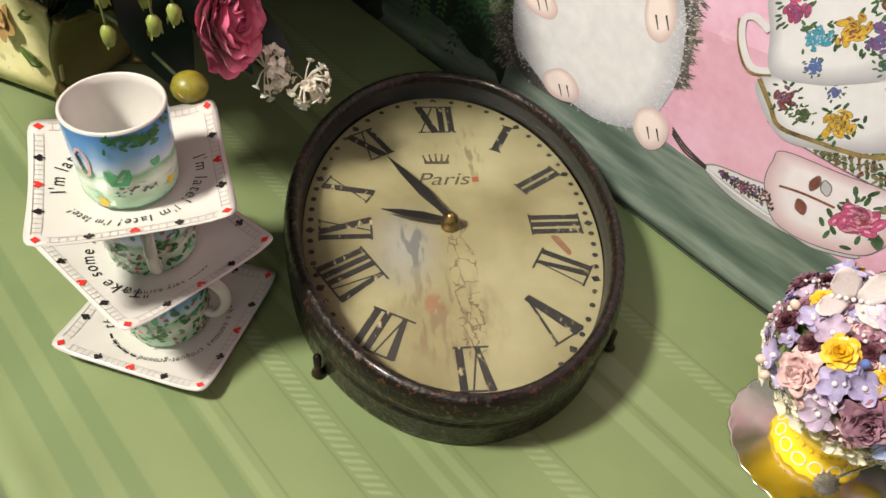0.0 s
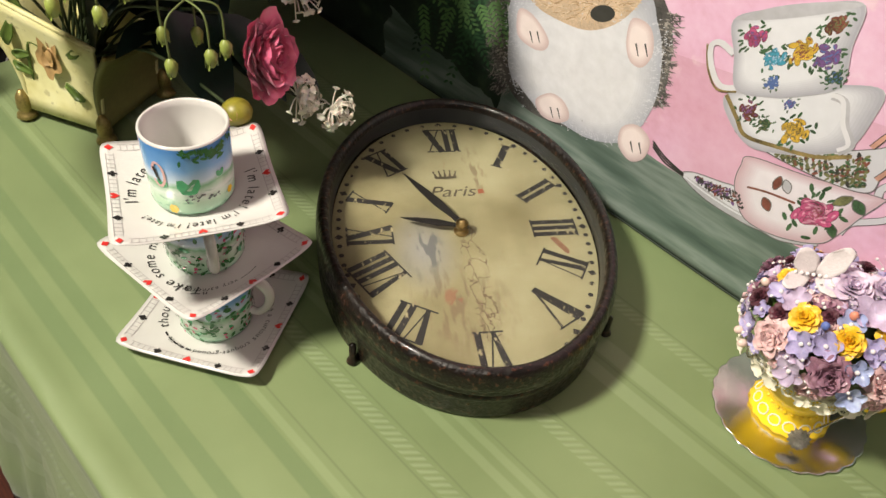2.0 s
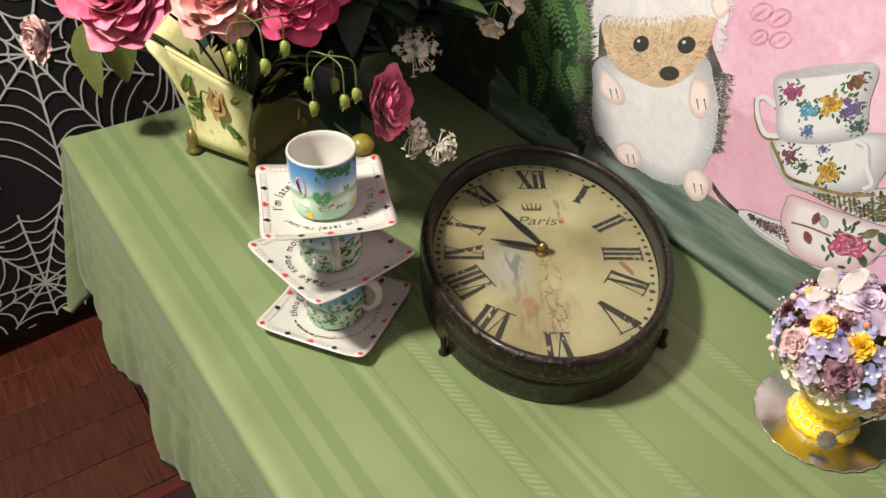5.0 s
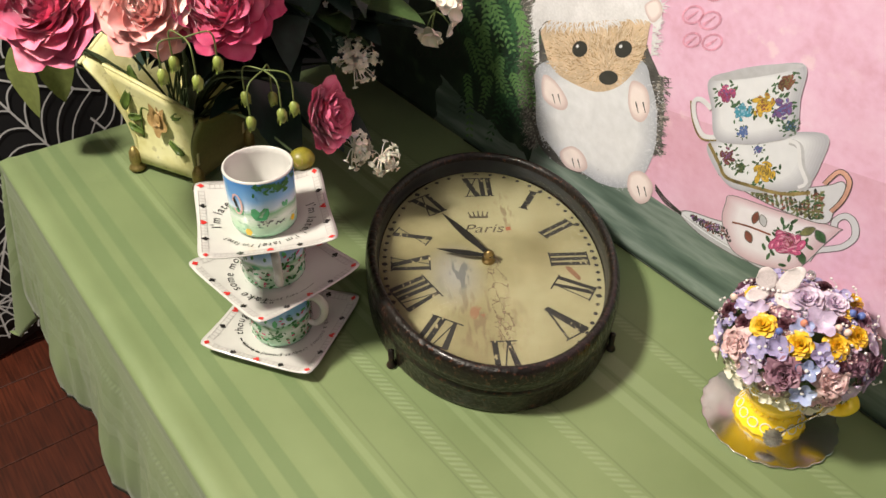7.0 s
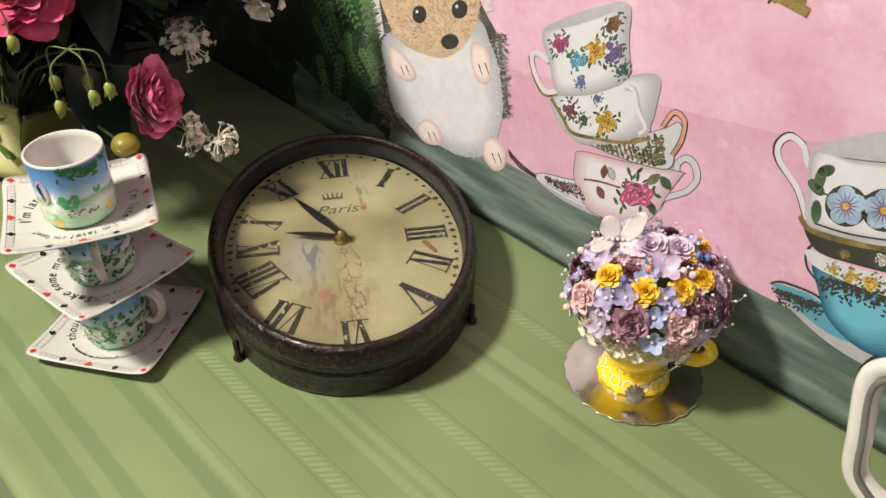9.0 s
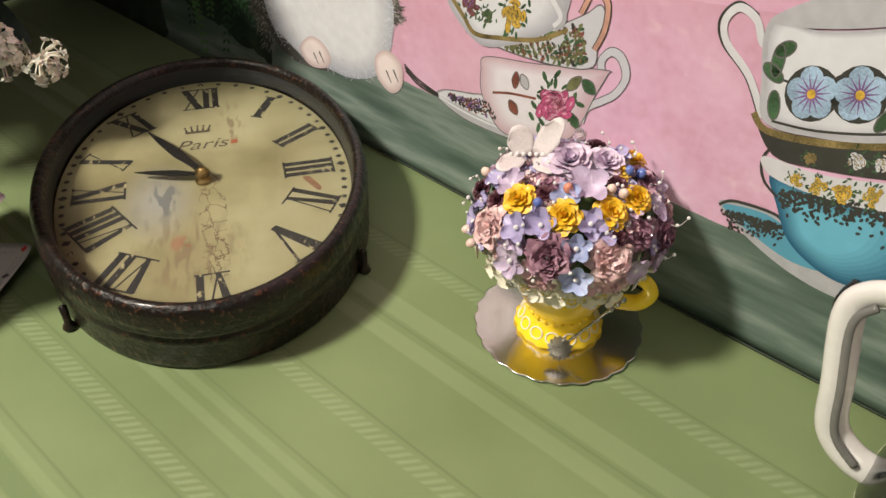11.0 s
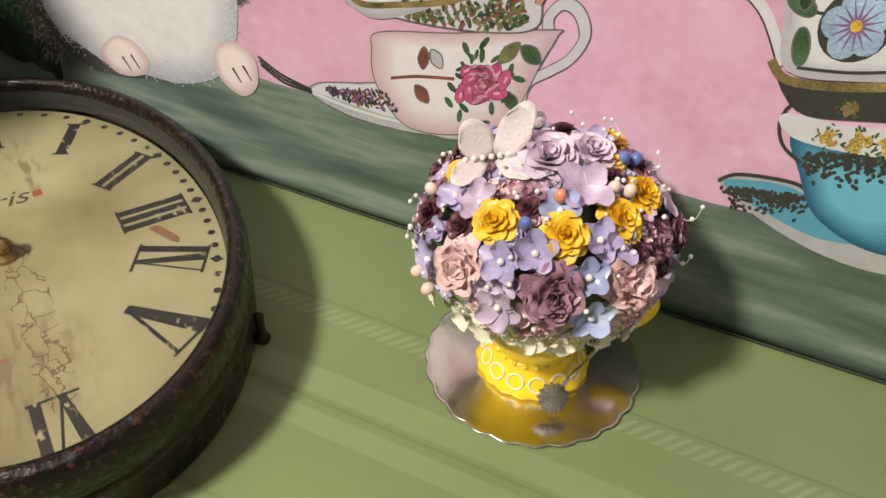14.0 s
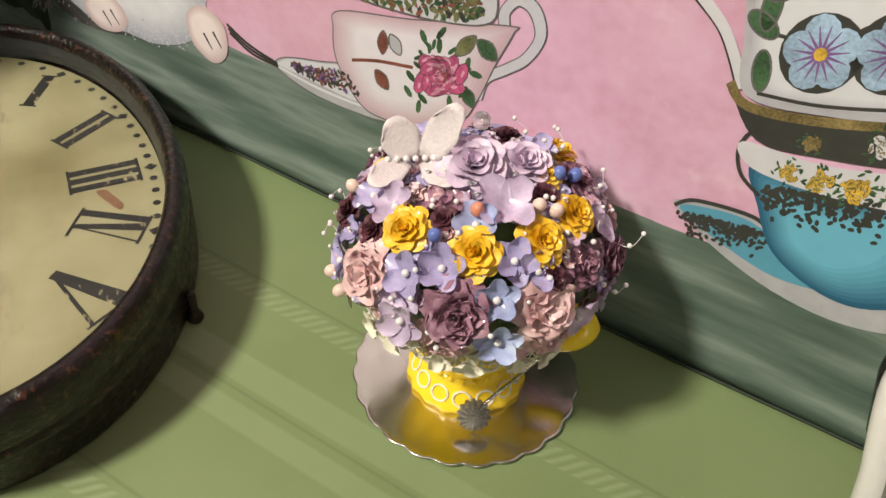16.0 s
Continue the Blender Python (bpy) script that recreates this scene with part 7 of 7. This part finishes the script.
rim_ = soft([(-0.86, 0.78), (-1.0, 0.1), (-0.98, -0.45), (-0.72, -0.98), (-0.2, -1.22), (0.35, -1.48), (0.85, -1.42), (1.12, -0.85), (1.14, -0.2), (1.02, 0.35)], 8)
for k in range(900):
    px, py = r2.choice(rim_)
    q = r2.uniform(0.0, 0.22)
    x, y = 0.08 + (px - 0.08) * (1.01 - q) + r2.gauss(0, 0.03), -0.35 + (py + 0.35) * (1.01 - q) + r2.gauss(0, 0.03)
    a = math.atan2(py + 0.35, px - 0.08) + r2.gauss(0, 0.6)
    S4.stroke([(x, y), (x + 0.035 * math.cos(a), y + 0.035 * math.sin(a))], 0.014, 2.75 + 0.0004 * k, edge_fur, 0.15, False)
pic("printed_fur", edge_fur, T_FUR[6], back, "short white fur")
pic("printed_seam", S4.stroke([(0.25, 0.1), (0.28, -0.5), (0.22, -1.2)], 0.02, 2.5), I_SHADE, back)
pic("printed_face", S4.fill(soft([(-0.82, 1.45), (-0.80, 1.0), (-0.62, 0.62), (-0.2, 0.36), (0.2, 0.24), (0.58, 0.38), (0.84, 0.75), (0.92, 1.15), (0.86, 1.5), (0.0, 1.6)]), 3), F_TAN, back, "tan fur face")
for mat_, seed in ((ink("print_fur_cream", (0.74, 0.60, 0.44), 0.3), 31), (ink("print_fur_brown", (0.42, 0.27, 0.14), 0.4), 32), (ink("print_fur_sand", (0.66, 0.48, 0.30), 0.3), 33)):
    q = bmesh.new()
    r2 = random.Random(seed)
    for k in range(330):
        w, d = r2.uniform(0, 6.283), math.sqrt(r2.random())
        x, y = 0.05 + 0.82 * d * math.cos(w), 0.92 + 0.62 * d * math.sin(w)
        if y < 0.36 + 0.45 * abs(x - 0.15) ** 1.5:
            continue
        a = math.atan2(y - 0.6, x - 0.3) + r2.gauss(0, 0.35)
        S4.stroke([(x, y), (x + 0.085 * math.cos(a), y + 0.085 * math.sin(a))], 0.016, 3.1 + 0.001 * k, q, 0.2, False)
    pic("printed_fur", q, mat_, back)
tuft = bmesh.new()
r2 = random.Random(9)
S4.fill(soft([(-0.95, 1.35), (-0.75, 1.5), (-0.3, 1.42), (0.3, 1.40), (0.85, 1.35), (1.08, 1.2), (1.02, 1.75), (0.6, 2.15), (-0.5, 2.2), (-1.0, 1.8)]), 4, tuft)
for k in range(520):
    x = r2.uniform(-1.0, 1.05)
    y = 1.47 - 0.12 * math.sin((x + 1) * 1.5) + r2.uniform(-0.03, 0.5)
    a = -1.57 + x * 0.9 + r2.gauss(0, 0.5)
    S4.stroke([(x, y), (x + 0.13 * math.cos(a) + 0.05 * x, y + 0.13 * math.sin(a))], 0.026, 4.2 + 0.001 * k, tuft, 0.1, False)
for k in range(150):
    side = -1 if k % 2 else 1
    x, y = side * 0.92 + (0.06 if side > 0 else 0), r2.uniform(0.8, 1.6)
    S4.stroke([(x, y), (x + side * r2.uniform(0.06, 0.18), y + r2.uniform(-0.12, 0.08))], 0.026, 4.7 + 0.001 * k, tuft, 0.1, False)
pic("printed_tuft", tuft, F_WHITE, back, "white shaggy hair")
for x, y in ((-0.16, 0.98), (0.56, 0.93)):
    e = pic("printed_eye", S4.fill(oval(x, y, 0.135, 0.135), 5), I_DARK, back, "black button eye")
    pic("printed_glint", S4.fill(oval(x - 0.04, y + 0.05, 0.028, 0.028, 0, 8), 5.6), I_WHITE, e)
pic("printed_nose", S4.fill(oval(0.34, 0.48, 0.16, 0.12, -0.1), 5), I_DARK, back, "black nose")
for pts in ([(-0.85, 0.55), (-0.62, 0.45), (-0.38, 0.1), (-0.42, -0.08), (-0.62, -0.06), (-0.86, 0.15)], [(0.72, 0.42), (0.95, 0.3), (1.02, -0.05), (0.92, -0.26), (0.76, -0.18), (0.68, 0.1)], [(-0.52, -0.92), (-0.28, -0.78), (-0.06, -0.92), (0.02, -1.18), (-0.16, -1.28), (-0.42, -1.18)], [(0.78, -1.2), (0.98, -1.14), (1.16, -1.36), (1.12, -1.66), (0.94, -1.74), (0.76, -1.5)], [(0.84, 1.55), (1.02, 1.62), (1.1, 1.42), (0.96, 1.3)]):
    paw = pic("printed_paw", S4.fill(soft(pts), 5.2), T_PAW[0], back, "pink felt paw")
    modelled(S4, soft(pts), 5.1, paw, T_PAW, (-0.04, 0.05), 0.4)
    cx, cy = sum(p[0] for p in pts) / len(pts), sum(p[1] for p in pts) / len(pts)
    ln = bmesh.new()
    for dx in (-0.04, 0.07):
        S4.stroke([(cx + dx, cy + 0.02), (cx + dx + 0.05, cy - 0.16)], 0.022, 5.8, ln, 0.5, False)
    if cy < 1:
        pic("printed_toe_line", ln, I_DARK, paw)

# ferns and dark ironwork of the garden picture
S5 = Sheet((-0.5505, 0.1064), (0.1182, 0.0466), (0.0027, 0.0836))
for mat_, seed, lay, n in ((ink("print_fern_dark", (0.016, 0.050, 0.024), 0.5), 21, 0.3, 34), (ink("print_fern_mid", (0.035, 0.10, 0.042), 0.5), 22, 0.8, 26), (ink("print_fern_light", (0.13, 0.26, 0.09), 0.5), 23, 1.3, 24)):
    q = bmesh.new()
    r2 = random.Random(seed)
    for k in range(n):
        x, y = r2.uniform(-0.62, 0.62), r2.uniform(-0.2, 2.2)
        a = -1.25 + r2.gauss(0, 0.35)
        L = r2.uniform(0.45, 0.8)
        for i in range(9):
            s = i / 8
            px, py = x + L * s * math.cos(a), y + L * s * math.sin(a) - 0.1 * s * s
            for side in (-1, 1):
                b = a + side * 0.75
                S5.fill(oval(px + 0.055 * math.cos(b), py + 0.055 * math.sin(b), 0.065 * (1.1 - 0.5 * s), 0.021, b, 6), lay + 0.002 * (k * 9 + i) / n, q)
    pic("printed_fern", q, mat_, label="printed fern fronds")
iron = bmesh.new()
for row in range(4):
    for k in range(7):
        S5.stroke([(-1.35 + 0.13 * k + 0.06 * math.cos(t), 0.6 + 0.17 * row + 0.075 * math.sin(t)) for t in [i * 0.785 for i in range(9)]], 0.03, 0.6, iron, 1.0, False)
pic("printed_ironwork", iron, ink("print_black_iron", (0.028, 0.034, 0.03), 0.4), label="printed dark ironwork")
# pale bubbles and folds on the pink
bub = bmesh.new()
for x, y, r in ((1.45, 1.75, 0.12), (1.75, 1.62, 0.12), (1.5, 1.35, 0.13), (1.72, 1.25, 0.13), (1.78, 0.95, 0.12), (1.52, 1.0, 0.11)):
    S4.stroke(oval(x, y, r, r * 0.9, 0, 14) + oval(x, y, r, r * 0.9, 0, 14)[:1], 0.03, 0.5, bub, 1.0, False)
    S4.stroke([(x - r * 0.6, y - r * 0.4), (x, y), (x + r * 0.5, y + r * 0.4)], 0.05, 0.6, bub, 0.3, False)
pic("printed_bubbles", bub, I_PINKL, label="pale printed bubbles")
